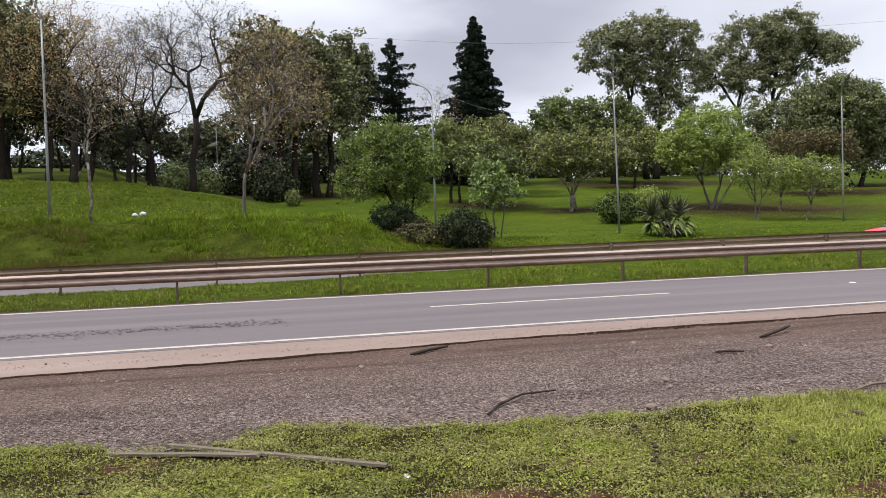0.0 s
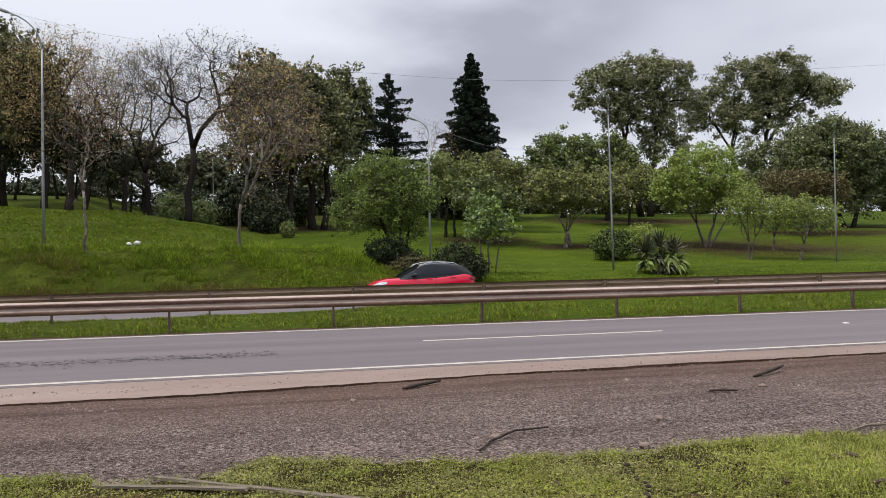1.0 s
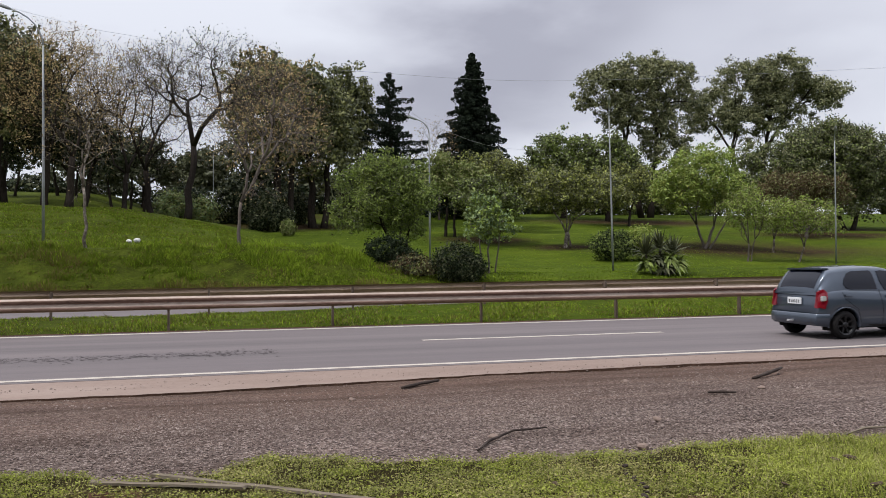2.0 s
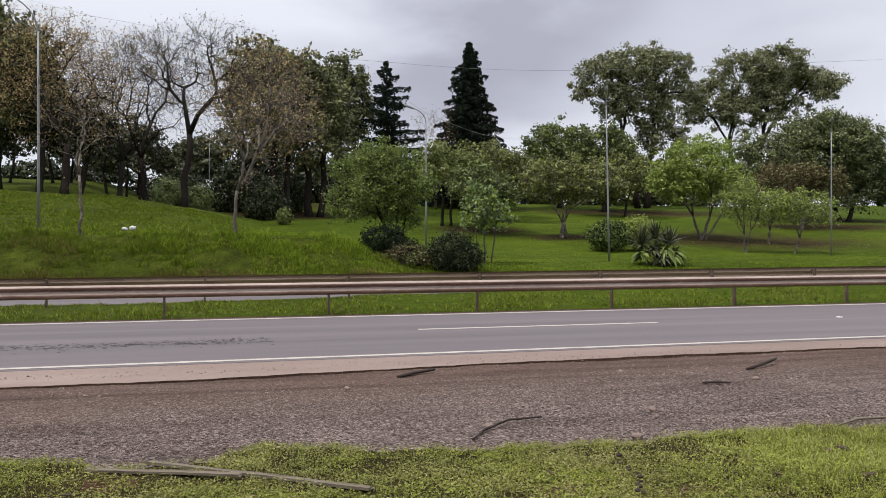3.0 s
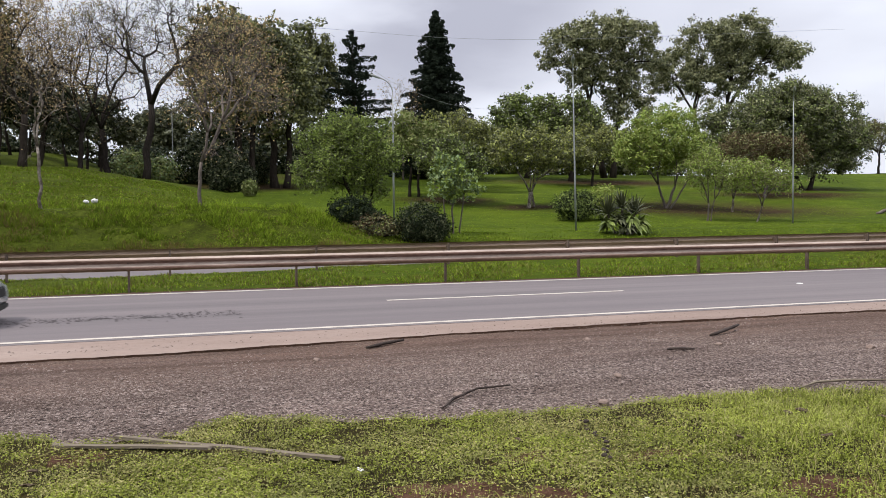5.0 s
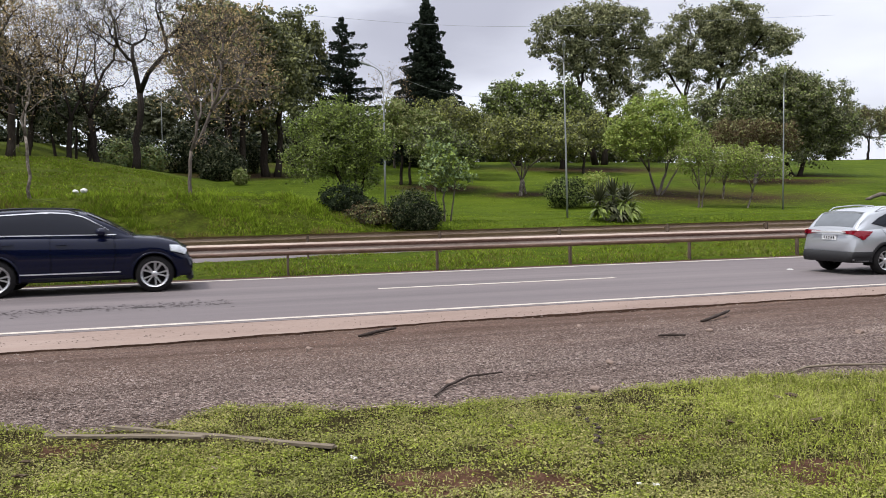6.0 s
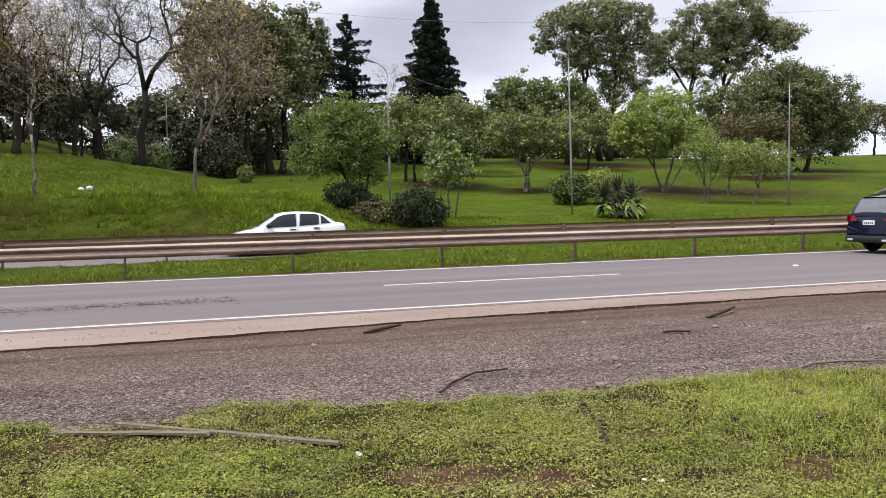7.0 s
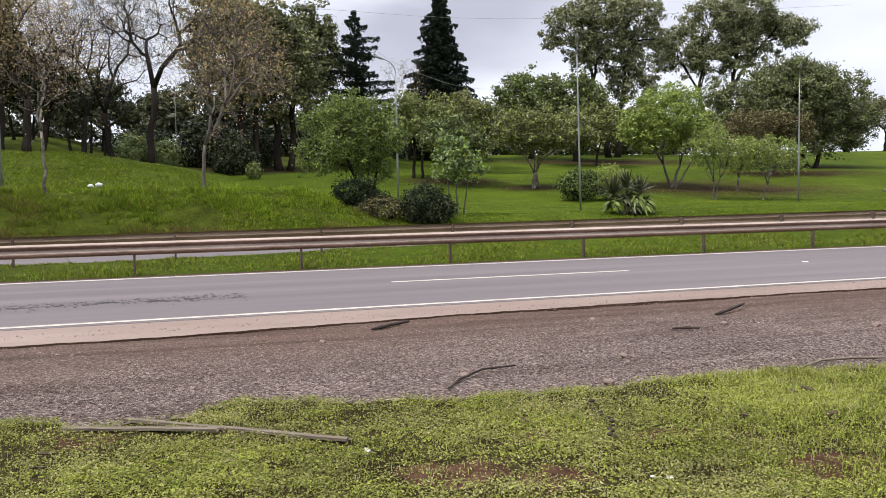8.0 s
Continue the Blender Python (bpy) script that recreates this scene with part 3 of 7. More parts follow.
def limb_work(rng, V, F, start, tips, r_tip, r_max, jitter=0.07, lift=0.05, stop=1):
    """Forking limbs from start to all the tips: each fork parts the tips it feeds into two or three bunches."""
    stack = [(np.array(start, float), tips, min(r_max, r_tip * len(tips) ** 0.5))]
    while stack:
        node, pts, r = stack.pop()
        if len(pts) <= stop:
            for p in pts:
                L = np.linalg.norm(p - node)
                mid = (node + p) / 2 + rng.normal(size=3) * jitter * L
                tube(V, F, [node, mid, p], [min(r, r_tip * 1.6), r_tip, r_tip * 0.5], 3)
            continue
        c = pts.mean(0)
        s1 = pts[np.argmax(((pts - c) ** 2).sum(1) * rng.uniform(0.5, 1, len(pts)))]
        s2 = pts[np.argmax(((pts - s1) ** 2).sum(1) * rng.uniform(0.5, 1, len(pts)))]
        seeds = [s1, s2]
        if len(pts) > 12 and rng.uniform() < 0.45:
            seeds.append(pts[np.argmax(np.minimum(((pts - s1) ** 2).sum(1), ((pts - s2) ** 2).sum(1)))])
        own = np.argmin(np.stack([((pts - q) ** 2).sum(1) for q in seeds]), 0)
        for k in range(len(seeds)):
            g = pts[own == k]
            if not len(g):
                continue
            d = g.mean(0) - node
            L = np.linalg.norm(d)
            f = rng.uniform(0.34, 0.50) if len(g) > 3 else 0.62
            nxt = node + d * f + rng.normal(size=3) * jitter * L * 0.6 + np.array([0, 0, lift * L * (1 if len(g) > 6 else 0)])
            mid = (node + nxt) / 2 + rng.normal(size=3) * jitter * L * f
            r1 = min(r * 0.92, r_tip * len(g) ** 0.5)
            tube(V, F, [node, mid, nxt], [max(r1 * 1.08, min(r, r1 * 1.25)), r1 * 1.03, r1], 7 if r1 > 0.08 else (5 if r1 > 0.03 else 3))
            stack.append((nxt, g, r1))


def shell_points(rng, blobs, n, shell, low=-1.0):
    """Points in the blobs (cx, cz, rx, ry, rz), most of them near the outside."""
    vol = np.array([b[2] * b[3] * b[4] for b in blobs]) ** 0.75
    out = []
    while len(out) < n:
        cx, cz, rx, ry, rz = blobs[rng.choice(len(blobs), p=vol / vol.sum())]
        d = rng.normal(size=3); d /= np.linalg.norm(d)
        if d[2] < low and rng.uniform() < 0.8:
            continue
        r = rng.uniform(shell ** 3, 1) ** (1 / 3)
        out.append((cx + d[0] * rx * r, d[1] * ry * r, cz + d[2] * rz * r))
    return np.array(out)


def leafy_tree(name, x, y, label, seed, trunks, blobs, clusters, per, rc, leaf, mats, bark, flat=0.42, category="tree", squash=0.55, shell=0.5, more=1.0):
    """trunks: (dx, dy, lean_x, height, radius); blobs: (cx, cz, rx, ry, rz) from the base."""
    rng = np.random.default_rng(seed)
    z0 = float(ground_z(x, y))
    e = thing(name, (x, y, z0), label, category)
    tips = shell_points(rng, blobs, int(clusters * 2.1), shell, -0.55)
    tips = tips[tips[:, 2] > 0.5]
    tops = np.array([(dx + lean, dy, h) for dx, dy, lean, h, r in trunks])
    own = np.argmin(np.stack([((tips[:, 0] - t[0]) ** 2 + 0.3 * (tips[:, 1] - t[1]) ** 2) for t in tops]), 0)
    for k, (dx, dy, lean, h, r) in enumerate(trunks):
        V, F = [], []
        path = trunk_path(rng, (dx, dy, -0.25), (dx + lean, dy, h * 0.8), 6, 0.014)
        tube(V, F, path, [r * 1.3, r, r * 0.92, r * 0.86, r * 0.8, r * 0.75], 9)
        g = tips[own == k]
        if len(g):
            limb_work(rng, V, F, path[-1], g[::2] if len(g) > 30 else g, max(0.012, r * 0.085), r * 0.75)
        mesh_ob("trunk", V, F, bark, e, smooth=True)
    pts, way = [], []
    far = y > 52
    for c in tips:
        # each twig ends in three loose sprays of leaves that look outwards and up
        for k in range(3):
            m = int(per * more * (0.33 if far else 0.33) * rng.uniform(0.3, 1.7))
            d = rng.normal(size=(m, 3)); d[:, 2] += 0.25
            hub = c + rng.normal(size=3) * rc * np.array([0.38, 0.38, 0.30])
            pts.append(hub + d * rc * 0.25 * rng.uniform(0.6, 1.3) * np.array([1, 1, max(squash, 0.7)]))
            way.append(d + np.array([0, 0, 0.6]))
    pts, way = np.concatenate(pts), np.concatenate(way)
    ok = pts[:, 2] > 0.12
    v, f = leaves(rng, pts[ok], leaf * (0.74 if far else 0.78), flat, 0.62 if far else 0.55, way[ok], 3 if far else 4)
    mats = mats if isinstance(mats, list) else [mats]
    mesh_ob("crown", v, f, mats, e, midx=rng.integers(0, len(mats), len(f)) if len(mats) > 1 else None)
    return e


def bare_tree(name, x, y, label, seed, height, spread, fork, r0, bark, leaf_mat_=None, leaf=0.25, per=3, tips=420, lean=0.0, cx=0.0, deep=0.55, shell=0.35):
    """A leafless or thin tree: fork is the height where the trunk parts, spread the crown's half width."""
    rng = np.random.default_rng(seed)
    z0 = float(ground_z(x, y))
    e = thing(name, (x, y, z0), label, "tree")
    V, F = [], []
    path = trunk_path(rng, (0, 0, -0.2), (lean, 0, fork), 6, 0.012)
    tube(V, F, path, [r0 * 1.3, r0, r0 * 0.95, r0 * 0.9, r0 * 0.86, r0 * 0.82], 9)
    hh = height - fork
    P = shell_points(rng, [(cx, fork + hh * (1 - deep), spread, spread, hh * deep)], tips, shell, -0.45)
    limb_work(rng, V, F, path[-1], P, max(0.0078, r0 * 0.028), r0 * 0.8, 0.085, 0.03)
    thick = len(F)
    tw = []
    for p in P:
        out = p - np.array([cx, 0, fork + 0.2 * hh])
        out /= np.linalg.norm(out) + 1e-9
        for _ in range(3):
            d = out + rng.normal(size=3) * 0.65
            L = rng.uniform(0.035, 0.085) * hh
            q = p + d / np.linalg.norm(d) * L
            tube(V, F, [p, (p + q) / 2 + rng.normal(size=3) * 0.06 * L, q], [0.011, 0.008, 0.005], 3)
            tw.append(q)
    mesh_ob("trunk", V, F, [M["bark_limb"] if bark == M["bark_twig"] else bark, bark], e, smooth=True, midx=[int(k >= thick) for k in range(len(F))])
    if leaf_mat_ is not None:
        T = np.repeat(np.array(tw), per, axis=0)
        T = T + rng.normal(size=T.shape) * 0.20
        v, f = leaves(rng, T, leaf, 0.2)
        several = isinstance(leaf_mat_, list)
        mesh_ob("crown", v, f, leaf_mat_, e, midx=rng.integers(0, len(leaf_mat_), len(f)) if several else None)
    return e


def conifer(name, x, y, label, seed, height, half, z_low, mat, tiers=34, per=13, droop=0.35, ragged=0.2, power=0.9, sag=0.30, base_gap=1.0):
    rng = np.random.default_rng(seed)
    z0 = float(ground_z(x, y))
    e = thing(name, (x, y, z0), label, "conifer")
    V, F = [], []
    tube(V, F, trunk_path(rng, (0, 0, -0.3), (0, 0, height), 6, 0.006), [0.38, 0.32, 0.26, 0.18, 0.1, 0.03], 8)
    pts = []
    for i in range(tiers):
        t = i / (tiers - 1)
        z = z_low + (height - z_low) * (1 - (1 - t) ** 1.08)
        R = half * (1 - t) ** power * base_gap ** (i % 2) * rng.uniform(0.86, 1.1) + 0.15
        n = max(4, int(per * (0.35 + 0.65 * (1 - t))))
        for j in range(n):
            az = 2 * math.pi * (j + rng.uniform(-0.3, 0.3)) / n + i * 0.7
            L = R * rng.uniform(1 - 2 * ragged, 1 + ragged * 0.6)
            d = np.array([math.cos(az), math.sin(az), 0])
            p0 = np.array([0, 0, min(z + rng.uniform(-0.9, 0.9) * (height - z_low) / tiers, height - 0.1)])
            path = [p0 + d * L * s + np.array([0, 0, L * (0.12 * s - droop * s * s) + 0.12 * L * max(0, s - 0.8)]) for s in (0, 0.35, 0.7, 1.0)]
            tube(V, F, path, [0.05 * (1 - t) + 0.012, 0.035, 0.02, 0.008], 4)
            # a drooping plate of needle sprays along the bough, denser towards its tip
            m = int(40 + 62 * L)
            s = rng.uniform(0.10, 1.0, m) ** 0.7
            q = p0 + d * (L * s)[:, None]
            q[:, 2] += L * (0.12 * s - droop * s * s) + 0.12 * L * np.maximum(0, s - 0.8)
            side = np.array([-d[1], d[0], 0])
            fan = rng.normal(size=m)
            q += side * (fan * 0.13 * L * (1.1 - s) + rng.normal(size=m) * 0.07)[:, None]
            hang = np.abs(rng.normal(size=m)) * (0.08 + sag * (1.15 - s))
            q[:, 2] -= hang
            pts.append(q)
    mesh_ob("trunk", V, F, M["bark_dark"], e, smooth=True)
    v, f = leaves(rng, np.concatenate(pts), 0.24, 0.1, 0.5, None, 3)
    mesh_ob("crown", v, f, mat, e)
    return e


def shrub(name, x, y, label, seed, blobs, count, leaf, mats, category="bush", stems=9, flat=0.2):
    rng = np.random.default_rng(seed)
    z0 = float(ground_z(x, y))
    e = thing(name, (x, y, z0), label, category)
    V, F = [], []
    vol = np.array([b[2] * b[3] * b[4] for b in blobs]) ** 0.67
    pts = []
    for b, w in zip(blobs, vol / vol.sum()):
        cx, cz, rx, ry, rz = b
        m = int(count * w)
        d = rng.normal(size=(m, 3)); d /= np.linalg.norm(d, axis=1, keepdims=True)
        lump = 1 + 0.22 * np.sin(d[:, 0] * 7 + seed) * np.cos(d[:, 2] * 6 + d[:, 1] * 5) + 0.16 * np.sin(d[:, 0] * 17 + 2 * seed) * np.sin(d[:, 2] * 15 + d[:, 1] * 13) + rng.normal(size=m) * 0.05
        r = rng.uniform(0.45, 1, m) ** 0.4 * lump
        pts.append(np.stack([cx + d[:, 0] * rx * r, d[:, 1] * ry * r, cz + d[:, 2] * rz * r], 1))
        for _ in range(stems):
            d1 = rng.normal(size=3); d1 /= np.linalg.norm(d1); d1[2] = abs(d1[2])
            tube(V, F, [(0, 0, -0.1), (cx + d1[0] * rx * 0.4, d1[1] * ry * 0.4, cz * 0.6), (cx + d1[0] * rx, d1[1] * ry, cz + d1[2] * rz * 0.9)], [0.035, 0.02, 0.006], 4)
    way = np.concatenate([(q - np.array([b[0], 0, b[1]])) / np.array(b[2:]) for q, b in zip(pts, blobs)]) + np.array([0, 0, 0.4])
    pts = np.concatenate(pts)
    ok = pts[:, 2] > 0.02
    pts, way = pts[ok], way[ok]
    mesh_ob("stem", V, F, M["bark_dark"], e)
    mats = mats if isinstance(mats, list) else [mats]
    v, f = leaves(rng, pts, leaf, flat, 0.5, way, 3 if y > 52 or y < 0 else 4)
    mesh_ob("foliage", v, f, mats, e, midx=rng.integers(0, len(mats), len(f)) if len(mats) > 1 else None)
    return e


LDP, LTN, LRU = M["leaf_deep"], M["leaf_tan"], M["leaf_rust"]
LPA, LSG = M["leaf_pale"], M["leaf_sage"]
LD, LO, LG, LB, LY, LBR = M["leaf_dark"], M["leaf_olive"], M["leaf_green"], M["leaf_bright"], M["leaf_yellow"], M["leaf_brown"]
# the wood on the mound
leafy_tree("tree", -17.5, 68, "tall dark evergreen tree with a dense ragged crown", 11, [(0, 0, 0.3, 8, 0.4)], [(0.5, 9, 4.5, 4, 5), (-2, 12, 4, 4, 3.5)], 70, 110, 1.5, 0.42, [LD, LO], M["bark_dark"])
leafy_tree("tree", -19, 76, "dark evergreen tree at the back of the wood", 12, [(0, 0, 0.2, 8, 0.4)], [(0, 9, 5, 4, 6.5)], 70, 100, 1.6, 0.45, LD, M["bark_dark"])
bare_tree("tree", -11.2, 62, "half-bare tree with brown sparse foliage and dark trunk", 21, 12.6, 4.6, 3.6, 0.26, M["bark_dark"], LBR, 0.15, 4, 420, 0.2)
bare_tree("tree", -13.6, 66, "half-bare brown tree with a dense mesh of twigs", 22, 14.0, 5.0, 4.2, 0.26, M["bark_dark"], LBR, 0.15, 5, 420, 0.2)
bare_tree("tree", -6.4, 70, "leafless tree with many forking grey limbs", 23, 14.6, 5.4, 4.0, 0.27, M["bark_twig"], LBR, 0.18, 1, 520, -0.4)
bare_tree("tree", -8.2, 67, "leafless tree with slender grey limbs", 24, 13.6, 4.8, 3.0, 0.20, M["bark_twig"], LBR, 0.18, 1, 420, 0.3)
bare_tree("tree", -3.2, 64, "large bare tree with a thick dark trunk and wide open crown", 25, 14.1, 7.0, 5.6, 0.27, M["bark_twig"], LO, 0.16, 1, 900, 0.45, 1.5, 0.46, 0.25)
bare_tree("tree", -6.0, 37, "slim crooked tree with a pale lichen-spotted trunk", 26, 7.9, 1.9, 2.6, 0.070, M["bark_pale"], LBR, 0.10, 1, 90, -0.1)
bare_tree("tree", 0.3, 37.5, "young tree with a pale trunk and thin brown foliage", 27, 8.6, 2.9, 2.1, 0.085, M["bark_grey"], [LTN, LTN, LBR], 0.10, 2, 420, 0.15, 1.35, 0.5, 0.15)
leafy_tree("tree", 4.0, 74, "tall olive-green tree with a dense upright crown", 13, [(0, 0, 0.3, 9, 0.38), (1.2, 0.5, 0.4, 8, 0.3)], [(0, 9, 4.0, 4, 6.0), (-0.5, 13, 3, 3, 3.0)], 90, 110, 1.4, 0.40, [LO, LBR, LD], M["bark_dark"])
leafy_tree("tree", 7.5, 76, "tall dark tree with twin trunks", 14, [(0, 0, -0.3, 8, 0.36), (1.0, 0, 0.5, 8, 0.3)], [(0.5, 8, 3.6, 4, 5.5), (0, 12, 2.6, 3, 3)], 80, 110, 1.4, 0.40, [LD, LO], M["bark_dark"])
leafy_tree("tree", 11.4, 85, "tall olive tree with light showing through its crown", 15, [(0, 0, 0.2, 9, 0.36)], [(0, 9.5, 3.5, 4, 5), (0.3, 13.5, 2.6, 3, 3)], 62, 100, 1.3, 0.42, [LO, LD], M["bark_dark"])
conifer("conifer", 15.8, 80, "dark ragged conifer with uneven tiers", 31, 15.6, 4.6, 3.0, M["leaf_conifer"], 17, 12, 0.10, 0.36, 0.66, 0.40, 0.80)
conifer("conifer", 27.0, 88, "tall dark spruce with a pointed crown", 32, 19.2, 5.7, 1.5, M["leaf_conifer"], 31, 23, 0.27, 0.24, 0.84, 0.55, 0.95)
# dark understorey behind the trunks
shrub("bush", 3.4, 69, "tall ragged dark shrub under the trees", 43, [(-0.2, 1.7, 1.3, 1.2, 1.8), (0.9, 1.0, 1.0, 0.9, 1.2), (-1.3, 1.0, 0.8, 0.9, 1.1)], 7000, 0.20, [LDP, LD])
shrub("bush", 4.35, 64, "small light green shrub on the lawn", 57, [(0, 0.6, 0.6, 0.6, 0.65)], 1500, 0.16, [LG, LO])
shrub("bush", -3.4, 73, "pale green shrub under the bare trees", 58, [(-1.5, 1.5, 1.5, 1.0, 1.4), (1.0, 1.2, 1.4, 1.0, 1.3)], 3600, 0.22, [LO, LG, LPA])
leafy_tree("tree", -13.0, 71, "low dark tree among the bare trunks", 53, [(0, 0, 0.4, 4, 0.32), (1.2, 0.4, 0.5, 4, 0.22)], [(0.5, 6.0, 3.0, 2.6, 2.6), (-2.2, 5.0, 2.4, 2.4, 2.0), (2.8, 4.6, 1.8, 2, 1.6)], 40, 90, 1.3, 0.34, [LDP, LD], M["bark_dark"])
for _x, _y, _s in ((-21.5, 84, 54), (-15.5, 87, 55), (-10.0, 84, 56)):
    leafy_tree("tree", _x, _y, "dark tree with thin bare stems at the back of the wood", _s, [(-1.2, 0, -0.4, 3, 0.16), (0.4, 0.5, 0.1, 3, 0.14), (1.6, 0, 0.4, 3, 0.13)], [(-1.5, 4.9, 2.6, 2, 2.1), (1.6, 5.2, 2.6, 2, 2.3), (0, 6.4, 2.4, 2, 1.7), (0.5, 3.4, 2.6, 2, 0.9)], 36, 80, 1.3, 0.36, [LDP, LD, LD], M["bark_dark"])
leafy_tree("tree", -9.5, 96, "far dark tree behind the wood", 51, [(0, 0, 0, 3, 0.3)], [(0, 4.5, 5, 3, 2.6), (5, 4, 4, 3, 2.4), (-6, 5, 4, 3, 3)], 60, 100, 1.6, 0.5, LD, M["bark_dark"])
leafy_tree("tree", 0.5, 98, "far dark tree behind the wood", 52, [(0, 0, 0, 3, 0.3)], [(0, 5, 5, 3, 3), (-5, 4, 4, 3, 2.4)], 50, 100, 1.6, 0.5, LD, M["bark_dark"])
# the middle of the lawn
leafy_tree("tree", 8.9, 44, "leafy mid-green tree with low spreading branches", 61, [(0, 0, -0.3, 2.0, 0.14), (0.5, 0.2, 0.3, 2.2, 0.12), (0.2, -0.2, 0.1, 2.4, 0.10)], [(-1.7, 3.6, 1.5, 1.4, 1.0), (-0.2, 4.5, 1.7, 1.5, 1.2), (1.2, 3.8, 1.2, 1.3, 1.2), (-2.5, 2.3, 0.8, 0.8, 0.6), (-0.8, 3.0, 1.6, 1.3, 0.9), (0.6, 2.2, 1.0, 1.0, 0.9), (0.5, 5.5, 1.0, 0.9, 0.6), (-0.8, 5.3, 1.3, 1.2, 0.9), (-2.0, 4.6, 1.0, 1.0, 0.8)], 125, 125, 0.72, 0.17, [LG, LG, LB, LD], M["bark_dark"])
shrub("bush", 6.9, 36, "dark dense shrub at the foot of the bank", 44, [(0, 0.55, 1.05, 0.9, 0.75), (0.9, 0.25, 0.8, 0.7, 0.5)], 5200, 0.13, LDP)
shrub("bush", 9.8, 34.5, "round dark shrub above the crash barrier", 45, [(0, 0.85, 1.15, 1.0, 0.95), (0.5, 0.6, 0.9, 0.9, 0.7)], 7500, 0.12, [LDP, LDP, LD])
shrub("bush", 7.9, 35, "tangle of dry weeds beside the shrubs", 46, [(0, 0.4, 1.1, 0.7, 0.55), (1.0, 0.2, 0.8, 0.6, 0.5)], 3000, 0.12, [LRU, LRU, LO, LD])
leafy_tree("tree", 11.8, 36, "slender young tree with large light green leaves", 62, [(0, 0, 0.1, 2.4, 0.05), (0.35, 0, 0.2, 2.3, 0.04), (-0.2, 0.1, -0.2, 2.0, 0.04)], [(0.1, 2.9, 1.0, 0.9, 1.0), (0.6, 1.9, 0.8, 0.8, 0.6), (-0.5, 2.1, 0.7, 0.8, 0.6)], 26, 36, 0.42, 0.24, [LPA, LB, LG, LPA], M["bark_grey"], flat=-0.3, squash=0.9, shell=0.2)
leafy_tree("tree", 17.2, 64, "small green tree on the lawn", 63, [(0, 0, 0.2, 3, 0.14), (0.8, 0, 0.1, 3, 0.12)], [(0, 4.8, 2.4, 2, 1.9), (1.8, 4.2, 1.6, 1.6, 1.4)], 55, 100, 0.9, 0.25, [LG, LO], M["bark_dark"])
leafy_tree("tree", 19.6, 60, "broad small tree with grey-green leaves", 64, [(0, 0, 0.2, 1.8, 0.16)], [(-0.4, 3.6, 2.5, 2, 1.6), (1.2, 3.0, 1.6, 1.6, 1.2)], 60, 110, 0.85, 0.22, [LG, LD], M["bark_grey"])
leafy_tree("tree", 24.2, 70, "small yellow-green tree with a round crown", 65, [(0, 0, 0.2, 2, 0.16)], [(-1.0, 5.2, 3.2, 2, 2.0), (1.8, 4.4, 2.4, 2, 1.8)], 70, 100, 0.95, 0.24, [LO, LY, LD], M["bark_dark"])
leafy_tree("tree", 26.5, 76, "olive tree behind the lawn", 66, [(0, 0, 0.2, 2.5, 0.16)], [(0, 5, 2.6, 2, 2.0)], 45, 100, 0.95, 0.26, [LO, LRU, LD], M["bark_dark"])
bare_tree("tree", 22.5, 86, "thin leafless tree beside the spruce", 28, 11.5, 2.8, 3.0, 0.13, M["bark_grey"], LBR, 0.2, 1, 160)
leafy_tree("tree", 24.9, 57, "small tree with a pale forked trunk and yellow-green crown", 67, [(0, 0, 0.12, 1.5, 0.17), (0.9, 0.8, -0.3, 1.6, 0.11)], [(0.6, 4.5, 3.4, 2.6, 1.7), (-1.4, 4.1, 1.9, 1.8, 1.4), (3.3, 4.2, 2.0, 2, 1.6)], 85, 105, 0.85, 0.22, [LY, LO, LD], M["bark_pale"])
leafy_tree("tree", 39.0, 90, "bright green broadleaf tree on the crest", 68, [(0, 0, 0.2, 5, 0.3)], [(0, 7.0, 4.2, 3.5, 3.0), (-1.2, 5.0, 3, 3, 2.2)], 70, 110, 1.4, 0.38, [LG, LD, LG], M["bark_dark"])
leafy_tree("tree", 43.0, 86, "dark broadleaf tree on the crest", 69, [(0, 0, 0.2, 5, 0.3)], [(0, 7.0, 4.0, 3.5, 3.0), (2, 4.5, 3, 3, 2.4)], 70, 110, 1.4, 0.38, [LD, LG], M["bark_dark"])
leafy_tree("tree", 41.5, 78, "small yellow-green tree in front of the crest", 70, [(0, 0, 0.2, 2, 0.16)], [(0, 4.6, 3.6, 2.4, 2.0), (-3.2, 4.0, 2.6, 2.2, 1.7)], 85, 100, 1.0, 0.26, [LY, LO, LD], M["bark_dark"])
# the two tall trees on the crest
leafy_tree("tree", 51.4, 92, "tall open tree with a layered olive-green crown", 71, [(-0.6, 0, -2.2, 12, 0.36), (0.6, 0, 1.0, 12, 0.38)], [(-5.5, 15.5, 3.6, 3.5, 3.6), (-2.0, 17.6, 3.4, 3.5, 2.6), (2.6, 18.0, 3.8, 3.5, 2.8), (4.8, 14.5, 3.6, 3.5, 3.4), (0.6, 13.5, 3.6, 3, 3.0), (2.6, 9.0, 3.8, 3, 3.4), (-3.6, 12.6, 2.6, 3, 2.2)], 165, 150, 1.25, 0.34, [LSG, LSG, LD], M["bark_dark"], shell=0.5, more=0.95)
